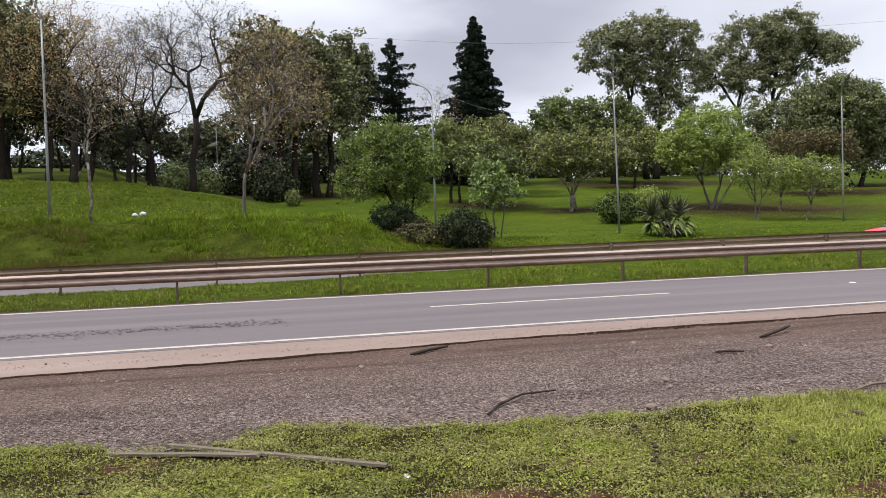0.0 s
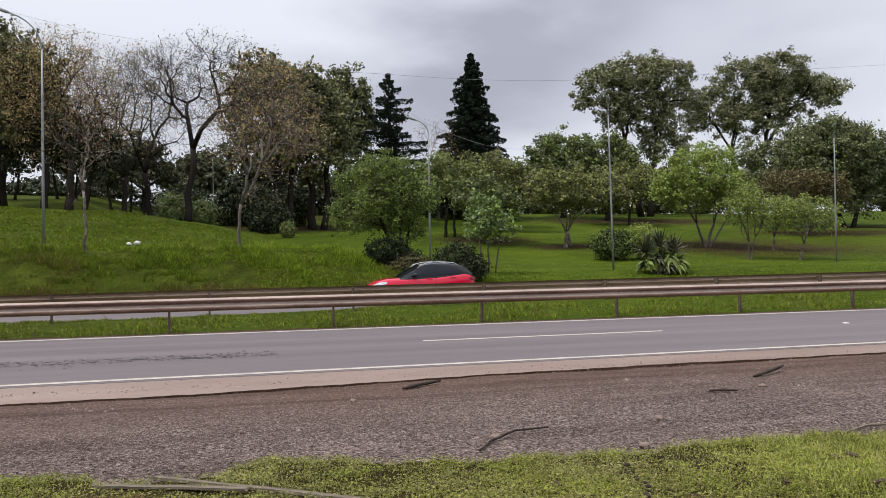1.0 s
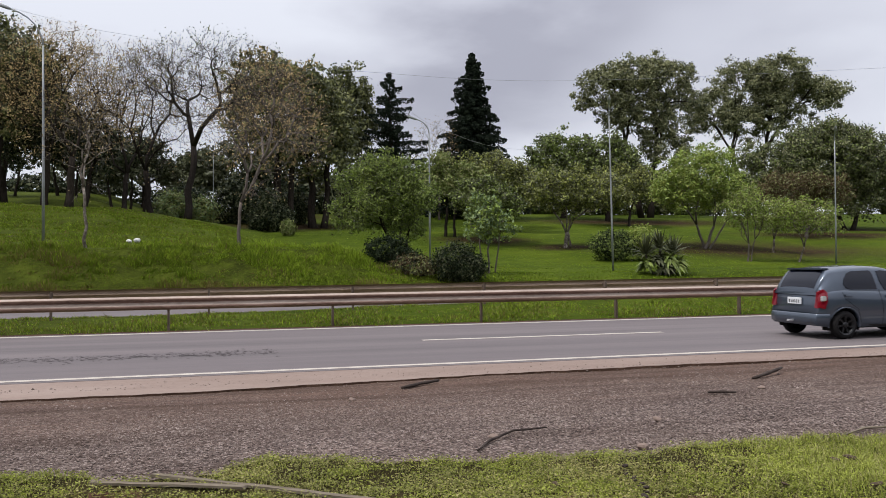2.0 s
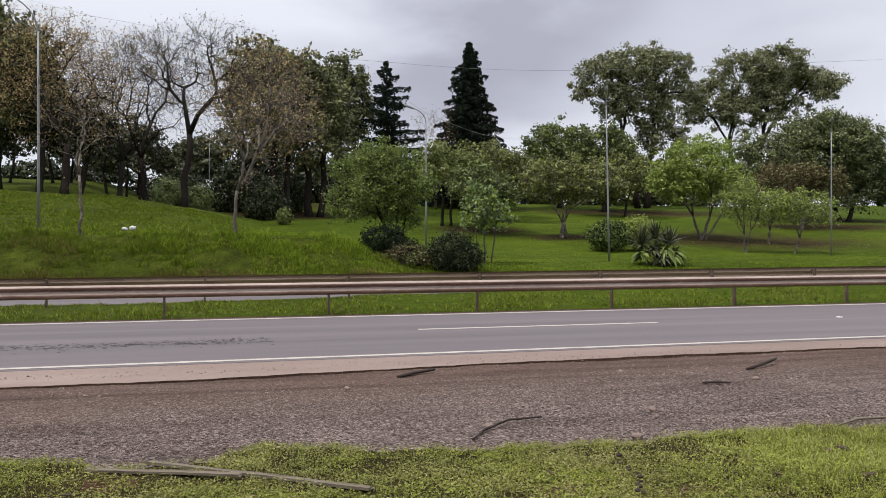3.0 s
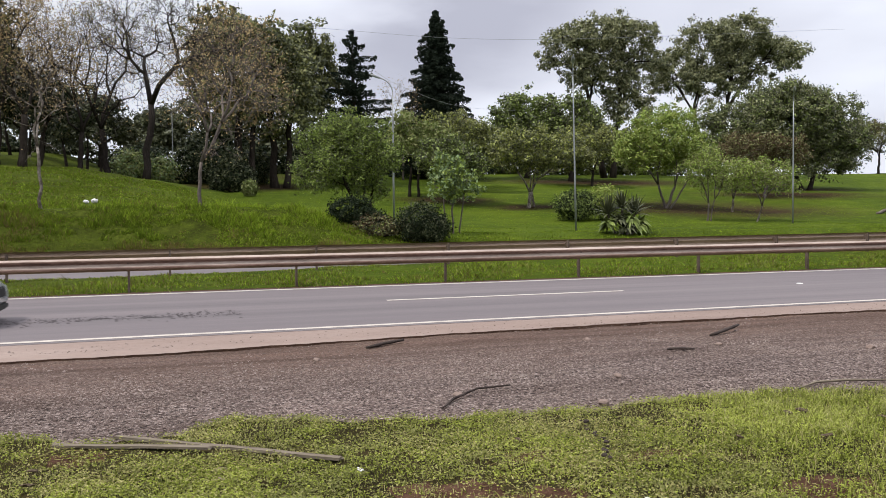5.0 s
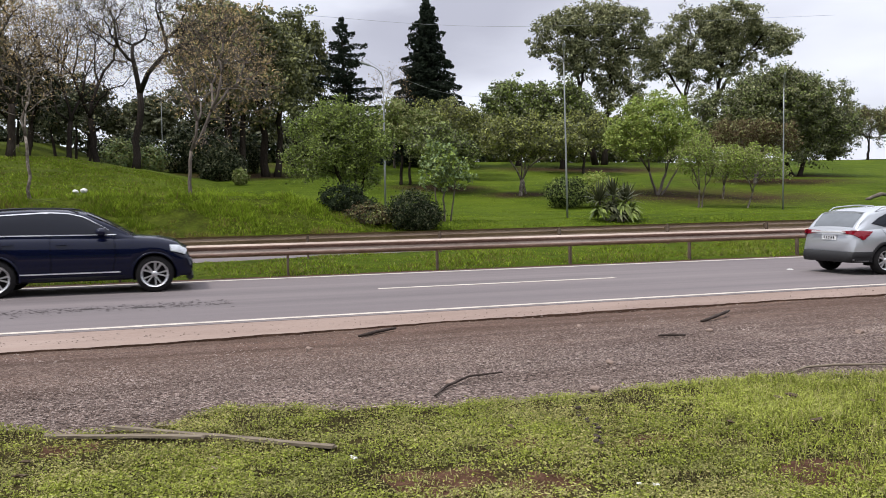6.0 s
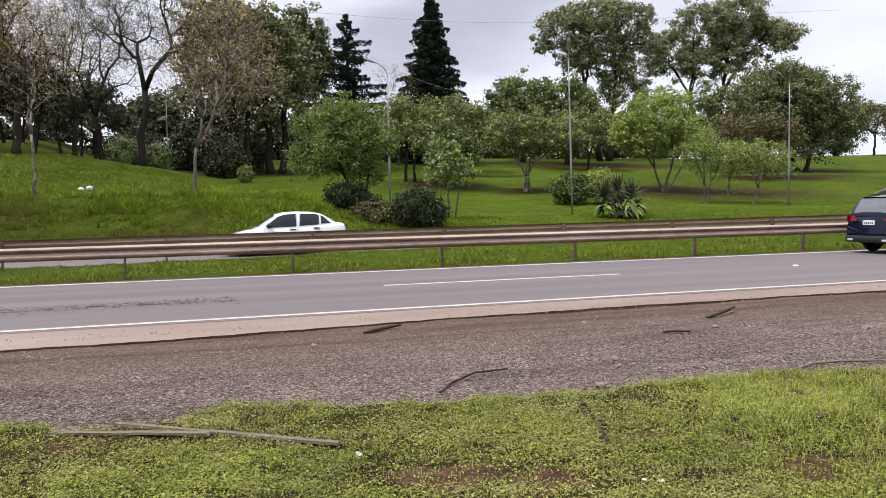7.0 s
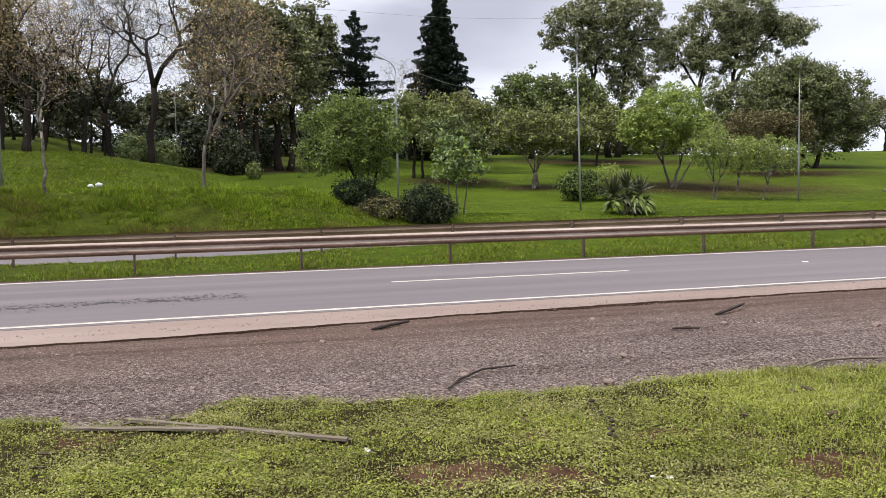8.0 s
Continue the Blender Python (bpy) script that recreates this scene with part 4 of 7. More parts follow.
leafy_tree("tree", 70.0, 96, "tall spreading tree with a wide flat-topped crown", 72, [(-0.5, 0, -2.4, 11, 0.36), (0.5, 0, 2.0, 12, 0.36)], [(-5.4, 14.0, 4.0, 3.5, 4.2), (-1.0, 18.3, 4.6, 4, 3.2), (5.0, 19.5, 5.0, 4, 3.2), (8.6, 16.8, 4.8, 4, 3.4), (3.0, 15.0, 4.2, 3, 3.2), (12.2, 18.0, 3.0, 3, 2.2), (-1.0, 13.0, 3.6, 3, 3.0)], 190, 150, 1.3, 0.35, [LSG, LSG, LD], M["bark_dark"], shell=0.5, more=0.95)
leafy_tree("tree", 52, 104, "dark tree beyond the crest", 73, [(0, 0, 0, 4, 0.3)], [(0, 5, 6, 3, 3.4), (9, 4.4, 6, 3, 3.2), (-8, 4, 5, 3, 2.6)], 80, 110, 1.7, 0.45, [LD, LO], M["bark_dark"])
# the lawn beyond the tall lamp
leafy_tree("tree", 36.4, 56, "bright yellow-green tree with forked brown trunk", 74, [(0, 0, 0.9, 2.2, 0.13), (0.15, 0.15, -0.7, 2.4, 0.11), (0.3, -0.1, 1.6, 2.6, 0.08)], [(-0.4, 5.4, 3.2, 2.8, 2.4), (-2.2, 4.2, 2.2, 2.2, 1.6), (2.2, 4.4, 2.2, 2.2, 1.8), (0.4, 7.0, 1.8, 1.8, 1.1)], 120, 110, 0.85, 0.21, [LB, LB, LY, LG], M["bark_grey"])
leafy_tree("tree", 67.2, 75, "large round dark-green tree on the slope", 75, [(-0.4, 0, -1.4, 3, 0.28), (0.5, 0, 1.0, 3, 0.28)], [(-3, 7.6, 5.6, 4, 4.4), (2.4, 7.0, 5.2, 4, 4.8), (-8.8, 6.6, 4.8, 4, 4.2), (-2, 9.4, 5.4, 4, 2.6), (4.6, 4.4, 3.6, 3, 3.2), (-3.5, 3.8, 4.5, 3, 2.6), (-8.6, 3.6, 3.6, 3, 2.6), (2.0, 3.2, 3.4, 3, 2.2)], 330, 130, 1.35, 0.30, [LSG, LD, LG, LD], M["bark_dark"], more=1.2)
leafy_tree("tree", 33.9, 47, "small sparse light green tree", 76, [(0, 0, 0.1, 1.5, 0.07), (0.1, 0, 0.5, 1.9, 0.05)], [(0.1, 3.4, 1.7, 1.5, 1.5)], 40, 62, 0.7, 0.19, [LO, LB], M["bark_grey"], shell=0.25)
leafy_tree("tree", 40.5, 53, "small sparse green tree", 77, [(0, 0, 0.1, 1.3, 0.10)], [(0.2, 2.7, 1.6, 1.4, 1.4)], 34, 60, 0.7, 0.19, [LB, LO], M["bark_pale"], shell=0.25)
leafy_tree("tree", 37.5, 46.5, "small light green tree with a crooked stem", 78, [(0, 0, 0.5, 1.3, 0.07)], [(0.9, 2.9, 2.1, 1.7, 1.4), (-0.8, 3.2, 1.2, 1.2, 1.0)], 52, 66, 0.7, 0.19, [LB, LO], M["bark_pale"], shell=0.25)
leafy_tree("tree", 52.5, 64, "low tree with reddish-brown young leaves", 79, [(0, 0, 0.2, 1.8, 0.16)], [(-1.2, 4.6, 3.6, 2.4, 1.6), (2.0, 4.2, 2.6, 2, 1.5)], 70, 90, 0.9, 0.22, [LRU, LRU, LO], M["bark_grey"])
shrub("bush", 24.5, 48, "clipped dark green shrub on the lawn", 47, [(0, 0.95, 1.6, 1.2, 1.05)], 5200, 0.15, [LDP, LG])
shrub("bush", 26.6, 48, "yellow-green variegated shrub on the lawn", 48, [(0, 1.35, 1.15, 1.1, 1.0), (0.6, 0.6, 1.1, 1.0, 0.7)], 5200, 0.15, [LY, LY, LB, LB])
leafy_tree("tree", 114, 110, "small tree on the far grassy crest", 80, [(0, 0, 0.3, 3.5, 0.22)], [(0, 6.0, 5.0, 4, 3.0)], 60, 90, 1.3, 0.34, [LO, LRU, LD], M["bark_dark"])
leafy_tree("tree", 124, 112, "small tree on the far grassy crest", 81, [(0, 0, 0.3, 3.5, 0.22)], [(0, 6.0, 5.0, 4, 3.4)], 60, 90, 1.3, 0.38, [LO, LD], M["bark_dark"])


def hedge(x, y, label, seed, blobs, count, leaf, mats):
    for k, (cx, cz, rx, ry, rz) in enumerate(blobs):
        b = shrub("bush", x + cx, y, label, seed * 10 + k, [(0, cz, rx, ry, rz)], count // len(blobs), leaf, mats, "hedge")
        tagged(b, group=label.split(" ", 1)[0] + " hedge bushes")


def spiky_plant(x, y):
    rng = np.random.default_rng(90)
    z0 = float(ground_z(x, y))
    e = thing("spiky_plant", (x, y, z0), "clump of sword-leaved spiky plant above the crash barrier", "plant")
    heads = [(0, 0, 1.25), (-0.75, 0.1, 0.95), (0.7, 0.0, 0.95), (0.25, -0.3, 0.65), (-0.35, -0.3, 0.6), (0.6, -0.35, 0.3), (-0.85, -0.2, 0.4), (0.0, -0.45, 0.2), (0.95, -0.1, 0.45)]
    for hx, hy, hz in heads:
        V, F = [], []
        tube(V, F, [(hx * 0.5, hy, -0.1), (hx, hy, hz)], [0.07, 0.06], 6)
        st = mesh_ob("stem", V, F, M["bark_grey"], e)
        V, F = [], []
        low = hz < 0.8
        for k in range(64 if low else 70):
            az, el = rng.uniform(0, 2 * math.pi), rng.uniform(-0.2, 1.1) if low else rng.uniform(-0.1, 1.4)
            L = rng.uniform(0.65, 1.15) * (0.72 if low else 1.15)
            d = np.array([math.cos(az) * math.cos(el), math.sin(az) * math.cos(el), math.sin(el)])
            s = np.array([-math.sin(az), math.cos(az), 0]) * (0.095 if low else 0.05)
            up = np.cross(s, d) * 0.25
            p = np.array([hx, hy, hz])
            tip = p + d * L + np.array([0, 0, (-0.5 if low else -0.12) * L * math.cos(el)])
            m = p + d * L * 0.5
            i = len(V)
            V += [tuple(q) for q in (p - s * 0.6, p + s * 0.6, m - s, m + s, tip, m - up)]
            F += [(i, i + 5, i + 2), (i, i + 1, i + 5), (i + 1, i + 3, i + 5), (i + 2, i + 5, i + 4), (i + 5, i + 3, i + 4)]
        mesh_ob("leaf_rosette", V, F, [M["leaf_green"], M["leaf_dark"], M["leaf_green"]][heads.index((hx, hy, hz)) % 3] if low else M["leaf_dark"], e)
    return e


spiky_plant(20.6, 35.5)
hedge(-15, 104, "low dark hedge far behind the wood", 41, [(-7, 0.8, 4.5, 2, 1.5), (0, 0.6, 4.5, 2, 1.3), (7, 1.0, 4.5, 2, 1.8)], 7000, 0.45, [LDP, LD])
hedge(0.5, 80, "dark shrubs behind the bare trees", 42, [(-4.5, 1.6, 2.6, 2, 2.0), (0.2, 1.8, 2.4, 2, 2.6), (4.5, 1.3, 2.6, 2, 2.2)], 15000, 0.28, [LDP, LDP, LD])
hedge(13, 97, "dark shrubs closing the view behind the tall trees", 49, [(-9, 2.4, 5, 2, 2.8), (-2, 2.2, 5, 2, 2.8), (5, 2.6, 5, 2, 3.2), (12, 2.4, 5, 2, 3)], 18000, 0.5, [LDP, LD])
hedge(52, 112, "distant hedge beyond the grassy crest", 50, [(-20, 1.6, 8, 2, 2.6), (-8, 2.2, 7, 2, 3.0), (5, 1.6, 8, 2, 2.8), (18, 2.0, 8, 2, 3.0)], 17000, 0.6, [LO, LD, LG])


# ---------------------------------------------------------------- lamps and wires
def lamp_post(x, y, h, reach, ang, label, r=0.06):
    """A tapered steel post with a curved arm of that reach, towards ang degrees (0 is +x)."""
    z0 = float(ground_z(x, y))
    e = thing("street_lamp", (x, y, z0), label, "street lamp", "park lamps")
    V, F = [], []
    tube(V, F, [(0, 0, -0.2), (0, 0, h * 0.35), (0, 0, h * 0.7), (0, 0, h)], [r * 1.15, r, r * 0.8, r * 0.62], 10)
    mesh_ob("post", V, F, M["pole_paint"], e, smooth=True)
    d = Vector((math.cos(radians(ang)), math.sin(radians(ang)), 0))
    V, F = [], []
    pts = [Vector((0, 0, h - 0.05)) + d * (reach * (1 - math.cos(a))) + Vector((0, 0, reach * 0.85 * math.sin(a))) for a in np.linspace(0, 1.25, 7)]
    tube(V, F, pts, [r * 0.6] * 7, 8)
    mesh_ob("arm", V, F, M["pole_paint"], e, smooth=True)
    end, dr = pts[-1], (pts[-1] - pts[-2]).normalized()
    V, F = [], []
    tube(V, F, [end - dr * 0.05, end + dr * 0.1, end + dr * 0.45, end + dr * 0.68], [0.04, 0.075, 0.09, 0.04], 8)
    mesh_ob("lamp_head", V, F, M["pole_paint"], e, smooth=True)
    return e


lamp_post(-8.3, 40, 9.1, 2.1, 172, "tall grey street lamp with a curved arm on the mound")
lamp_post(12.3, 49.5, 8.2, 1.15, 165, "grey street lamp with a curved arm on the lawn")
lamp_post(19.4, 38.2, 8.2, 0.7, 245, "tall thin grey street lamp on the lawn", 0.048).rotation_euler[1] = radians(-1.1)
lamp_post(38.6, 44.2, 8.2, 0.7, 232, "thin grey street lamp beyond the small trees", 0.048)
lamp_post(-1.5, 75, 6.4, 0.7, 270, "slim grey lamp in front of the wood", 0.05)


def overhead_wire(pts, r, label):
    V, F = [], []
    P = [Vector(p) for p in pts]
    dense = []
    for i in range(len(P) - 1):
        p0, p1, p2, p3 = P[max(i - 1, 0)], P[i], P[i + 1], P[min(i + 2, len(P) - 1)]
        for t in np.linspace(0, 1, 8, endpoint=False):
            dense.append(0.5 * (2 * p1 + (p2 - p0) * t + (2 * p0 - 5 * p1 + 4 * p2 - p3) * t * t + (3 * p1 - p0 - 3 * p2 + p3) * t ** 3))
    dense.append(P[-1])
    tube(V, F, dense, [r] * len(dense), 5)
    return tagged(mesh_ob("cable", V, F, M["pole_paint"], smooth=True), label, "cable")


overhead_wire([(-40, 62, 25.5), (-13.5, 62, 19.3), (-6.4, 62, 18.1), (3.8, 62, 16.8), (10.4, 62, 16.45), (27.2, 62, 16.6), (60, 62, 19.5)], 0.011, "thin dark overhead cable sagging across the sky")
overhead_wire([(11.2, 49.5, 11.0), (14.5, 55, 11.0), (24, 70, 12.0), (40, 92, 15)], 0.009, "thin cable running from the lamp to the trees")

# ---------------------------------------------------------------- grass, stones and litter
def blades(name, label, category, rng, P, h, w, lean, mats, parent=None):
    """Bent two-part grass blades at the points P, of heights h."""
    n = len(P)
    az = rng.uniform(0, 2 * math.pi, n)
    d = np.stack([np.cos(az), np.sin(az), np.zeros(n)], 1)
    s = np.stack([-np.sin(az), np.cos(az), np.zeros(n)], 1) * w[:, None] * 0.5
    ln = (lean * rng.uniform(0.2, 1.0, n) * h)[:, None]
    z = np.array([0, 0, 1.0])
    v = np.empty((n, 5, 3))
    v[:, 0], v[:, 1] = P - s, P + s
    m = P + d * ln * 0.35 + z * (h * 0.6)[:, None]
    v[:, 2], v[:, 3] = m + s * 0.75, m - s * 0.75
    v[:, 4] = P + d * ln + z * (h * rng.uniform(0.8, 1.0, n))[:, None]
    i = np.arange(n) * 5
    f = [tuple(q) for q in np.stack([i, i + 1, i + 2, i + 3], 1).tolist()] + [tuple(q) for q in np.stack([i + 3, i + 2, i + 4], 1).tolist()]
    k = rng.integers(0, len(mats), n)
    ob = mesh_ob(name, v.reshape(-1, 3), f, mats, midx=np.concatenate([k, k]))
    return tagged(ob, label, category, kind="stuff")


def tufts(name, label, rng, P, h, w, lean, mats, midx):
    """Far grass: one tapering blade to a point."""
    n = len(P)
    az = rng.uniform(0, 2 * math.pi, n)
    turn = rng.uniform(0, 2 * math.pi, n)
    side = np.stack([np.cos(turn), np.sin(turn), np.zeros(n)], 1) * w[:, None] * 0.5
    tip = np.stack([np.cos(az), np.sin(az), np.zeros(n)], 1) * (lean * rng.uniform(0.1, 1.0, n) * h)[:, None]
    v = np.empty((n, 3, 3))
    v[:, 0], v[:, 1], v[:, 2] = P - side, P + side, P + tip + np.array([0, 0, 1.0]) * h[:, None]
    return tagged(mesh_ob(name, v.reshape(-1, 3), np.arange(3 * n).reshape(n, 3), mats, midx=midx), label, "grass", kind="stuff")


PLANK_LINES = [((-0.85, 6.20), (0.09, 5.73)), ((-0.57, 6.34), (0.93, 5.25))]


def cover(x, y):
    """How densely the verge is grown, 0 to 1: bare red soil shows in some spots."""
    c = np.ones_like(x)
    for bx, by, r in BARE:
        c *= 1 - 0.78 * np.exp(-(((x - bx) / (1.8 * r)) ** 2 + ((y - by) / (1.3 * r)) ** 2) ** 1.0 - 0.4 * wob(x, y, 14.0, bx))
    for (ax, ay), (bx, by) in PLANK_LINES:
        t = np.clip(((x - ax) * (bx - ax) + (y - ay) * (by - ay)) / ((bx - ax) ** 2 + (by - ay) ** 2), 0, 1)
        c *= smooth01(0.035, 0.075, np.hypot(x - ax - t * (bx - ax), y - ay - t * (by - ay)))
    return c * np.clip(0.60 + 0.55 * wob(x, y, 2.7, 4.0) + 0.45 * wob(x, y, 8.0, 1.0) + 0.45 * wob(x, y, 19.0, 2.0), 0.20, 1)


def verge_points(rng, n, y0=3.25):
    """Dense in front of the viewer, thinning out to the sides and behind."""
    y = rng.uniform(y0, 6.95, n)
    x = -0.30 * y - 0.25 + rng.uniform(0, 1, n) * (1.40 * y + 0.6)
    x, y = x + 0.10 * rng.normal(size=n), y + 0.10 * rng.normal(size=n)
    m = n // 3
    far = rng.exponential(0.5, m)
    turn = rng.uniform(0, 2 * math.pi, m)
    x, y = np.concatenate([x, x[:m] + far * np.cos(turn)]), np.concatenate([y, y[:m] + far * np.sin(turn)])
    n = len(x)
    keep = (y < verge_edge(x) - 0.02 + 0.10 * rng.normal(size=n)) & (rng.uniform(0, 1, n) < cover(x, y))
    return x[keep], y[keep]


def verge_kind(rng, x, y):
    """Which of three leaf kinds grows where: fresh green, dry straw-coloured, dull weed."""
    dry = 0.22 * wob(x, y, 1.9, 9.0) + 0.3 * wob(x, y, 5.3, 4.0) - 0.3 * smooth01(3.0, 4.6, x)
    green = 0.3 * wob(x, y, 2.6, 2.0) + 0.35 * wob(x, y, 6.1, 8.0) + 0.5 * smooth01(2.8, 4.4, x)
    u, w = rng.uniform(-0.6, 0.6, len(x)), rng.uniform(-0.6, 0.6, len(x))
    return np.where(dry - 0.35 * smooth01(3.2, 5.0, x) + u > 0.36, 1, np.where(green + w > 0.0, 0, 2))


def grow_verge():
    rng = np.random.default_rng(501)
    x, y = verge_points(rng, 275000)
    z = ground_z(x, y) + 0.004 + 0.05 * rng.uniform(0, 1, len(x)) ** 1.6
    v, f = leaves(rng, np.stack([x, y, z], 1), 0.0185, 0.62, 0.55)
    ob = mesh_ob("ground_cover", v, f, [M["grass_blade"], M["grass_dry"], M["weed"]], midx=verge_kind(rng, x, y))
    tagged(ob, "low leafy weeds covering the verge", "weeds", kind="stuff")
    x, y = verge_points(rng, 130000)
    tall = smooth01(2.6, 4.4, x + 0.5 * wob(x, y, 1.5))
    keep = rng.uniform(0, 1, len(x)) < 0.42 + 0.58 * tall
    x, y, tall = x[keep], y[keep], tall[keep]
    P = np.stack([x, y, ground_z(x, y) - 0.005], 1)
    blades("grass", "short bright grass on the verge", "grass", rng, P, rng.uniform(0.025, 0.07, len(x)) * (0.75 + 0.75 * tall), rng.uniform(0.003, 0.006, len(x)), 1.0, [M["grass_blade"], M["grass_blade"], M["weed"], M["grass_dry"]])
    # straw and dead leaves on the bare spots
    sx = np.concatenate([rng.normal(bx, 2.0 * r, 420) for bx, by, r in BARE])
    sy = np.concatenate([rng.normal(by, 1.3 * r, 420) for bx, by, r in BARE])
    ok = (sy < verge_edge(sx) - 0.1) & (sy > 3.2)
    sx, sy = sx[ok], sy[ok]
    v, f = leaves(rng, np.stack([sx, sy, ground_z(sx, sy) + rng.uniform(0.004, 0.02, len(sx))], 1), 0.05, 0.85, 0.12)
    tagged(mesh_ob("straw", v, f, [M["grass_dry"], M["grass_brown"]], midx=rng.integers(0, 2, len(f))), "dry straw and dead leaf bits on bare red soil", "straw", kind="stuff")
    # the median
    n = 150000
    x = rng.uniform(-12, 42, n)
    y = rng.uniform(19.78, 24.15, n)
    lump = wob(x, y, 1.3, 2.0) + 0.8 * wob(x, y, 4.3, 6.0) + 0.5 * wob(x, y, 9.7, 1.0)
    keep = rng.uniform(0, 1, n) < np.clip(0.62 + 0.40 * lump, 0.15, 1) * smooth01(19.75, 20.15, y)
    x, y, lump = x[keep], y[keep], lump[keep]
    P = np.stack([x, y, ground_z(x, y) - 0.01], 1)
    hh = rng.uniform(0.03, 0.085, len(x)) * np.clip(0.9 + 0.6 * lump, 0.4, 2.0) * np.where(rng.uniform(0, 1, len(x)) < 0.008, 2.4, 1.0)
    tufts("median_grass", "uneven green grass on the median under the barriers", rng, P, hh, rng.uniform(0.016, 0.036, len(x)), 1.3, [M["lawn_blade"], M["lawn_dark"], M["weed"], M["grass_brown"]], rng.choice(4, len(x), p=[0.28, 0.40, 0.12, 0.20]))
    # the bank beyond the far carriageway: clumped rough grass
    n = 330000
    x = rng.uniform(-15, 14, n)
    y = 31.7 + 7.5 * rng.uniform(0, 1, n) ** 1.15
    left = 1 - smooth01(5, 12, x)
    lump = wob(x, y, 1.5, 7.0) + 0.7 * wob(x, y, 4.1, 2.0) + 0.5 * wob(x, y, 9.0, 3.0)
    keep = rng.uniform(0, 1, n) < np.clip(0.66 + 0.60 * lump, 0.30, 1) * (0.08 + 0.92 * left) * (1 - 0.80 * smooth01(35.6, 38.5, y + 0.5 * wob(x, y, 1.2, 4.0)))
    x, y, left, lump = x[keep], y[keep], left[keep], lump[keep]
    P = np.stack([x, y, ground_z(x, y) - 0.02], 1)
    h = rng.uniform(0.06, 0.24, len(x)) * np.clip(0.55 + 0.95 * lump, 0.2, 2.3) * (0.3 + 0.7 * left)
    brown = rng.uniform(0, 1, len(x)) < 0.06 + 0.10 * (1 - smooth01(-8, 0, x)) + 0.6 * (1 - smooth01(32.2, 33.3, y + 0.4 * wob(x, y, 1.1, 3.0))) * left + 0.25 * (wob(x, y, 0.8, 5.0) > 0.55)
    tufts("bank_grass", "rough tufted grass on the roadside bank", rng, P, h, rng.uniform(0.03, 0.06, len(x)), 1.0, [M["lawn_blade"], M["grass_brown"], M["lawn_dark"]], np.where(brown, 1, np.where(rng.uniform(0, 1, len(x)) < -0.06 + 0.52 * smooth01(-7.0, 4.5, x + 1.5 * wob(x, y, 0.7)) + 0.45 * smooth01(36.2, 37.2, y) + 0.22 * lump, 0, 2)))
    # the mound: shorter rough grass
    n = 120000
    x = rng.uniform(-17, 3, n)
    y = 43 + 19 * rng.uniform(0, 1, n) ** 1.2
    keep = rng.uniform(0, 1, n) < np.clip(0.5 + 0.5 * wob(x, y, 0.9, 1.0) + 0.4 * wob(x, y, 2.9, 5.0), 0.05, 1) * (1 - smooth01(-1.5, 3, x)) * (x > -0.31 * y)
    x, y = x[keep], y[keep]
    P = np.stack([x, y, ground_z(x, y) - 0.01], 1)
    tufts("mound_grass", "short rough grass on the grassy mound", rng, P, rng.uniform(0.05, 0.14, len(x)), rng.uniform(0.04, 0.08, len(x)), 1.2, [M["lawn_blade"], M["lawn_dark"], M["grass_brown"]], rng.choice([0, 1, 1, 1, 1, 1, 1, 1, 2], len(x)))
    # the lawn: mown, with longer patches along its foot
    n = 300000
    y = 31.8 + 44 * rng.uniform(0, 1, n) ** 2.2
    x = 1.0 + rng.uniform(0, 1, n) * (1.25 * y + 2)
    lump = wob(x, y, 0.7, 3.0) + 0.7 * wob(x, y, 2.3, 8.0)
    foot = 1 - smooth01(33.0, 36.5, y + 0.6 * wob(x, y, 0.5, 2.0))
    keep = rng.uniform(0, 1, n) < np.clip(0.42 + 0.35 * lump + 0.4 * foot, 0.06, 1) * (1 - smooth01(50, 74, y + 4 * wob(x, y, 0.3)))
    x, y, lump, foot = x[keep], y[keep], lump[keep], foot[keep]
    P = np.stack([x, y, ground_z(x, y) - 0.01], 1)
    tufts("lawn_grass", "mown green lawn with rougher grass at its foot", rng, P, rng.uniform(0.02, 0.055, len(x)) * (1 + 1.6 * foot), rng.uniform(0.035, 0.06, len(x)), 1.4, [M["lawn_blade"], M["lawn_dark"], M["grass_brown"]], rng.choice([0, 0, 0, 1, 1, 2], len(x), p=[0.08, 0.08, 0.06, 0.42, 0.33, 0.03]))


M["lawn_dark"] = leaf_mat("lawn_dark", (0.052, 0.077, 0.009), (0.102, 0.146, 0.013), (0.175, 0.226, 0.023), 0.15, clump=0.5)
M["weed"] = leaf_mat("weed", (0.044, 0.046, 0.014), (0.18, 0.182, 0.06), (0.4, 0.395, 0.155), 0.12)
M["lawn_blade"] = leaf_mat("lawn_blade", (0.104, 0.157, 0.012), (0.203, 0.287, 0.023), (0.327, 0.419, 0.045), 0.15, clump=0.5)
M["grass_brown"] = leaf_mat("grass_brown", (0.072, 0.056, 0.019), (0.150, 0.119, 0.041), (0.247, 0.194, 0.072), 0.2)
M["stone"] = leaf_mat("stone", (0.036, 0.025, 0.021), (0.160, 0.121, 0.103), (0.44, 0.365, 0.325), 0.0, 0.9)
grow_verge()


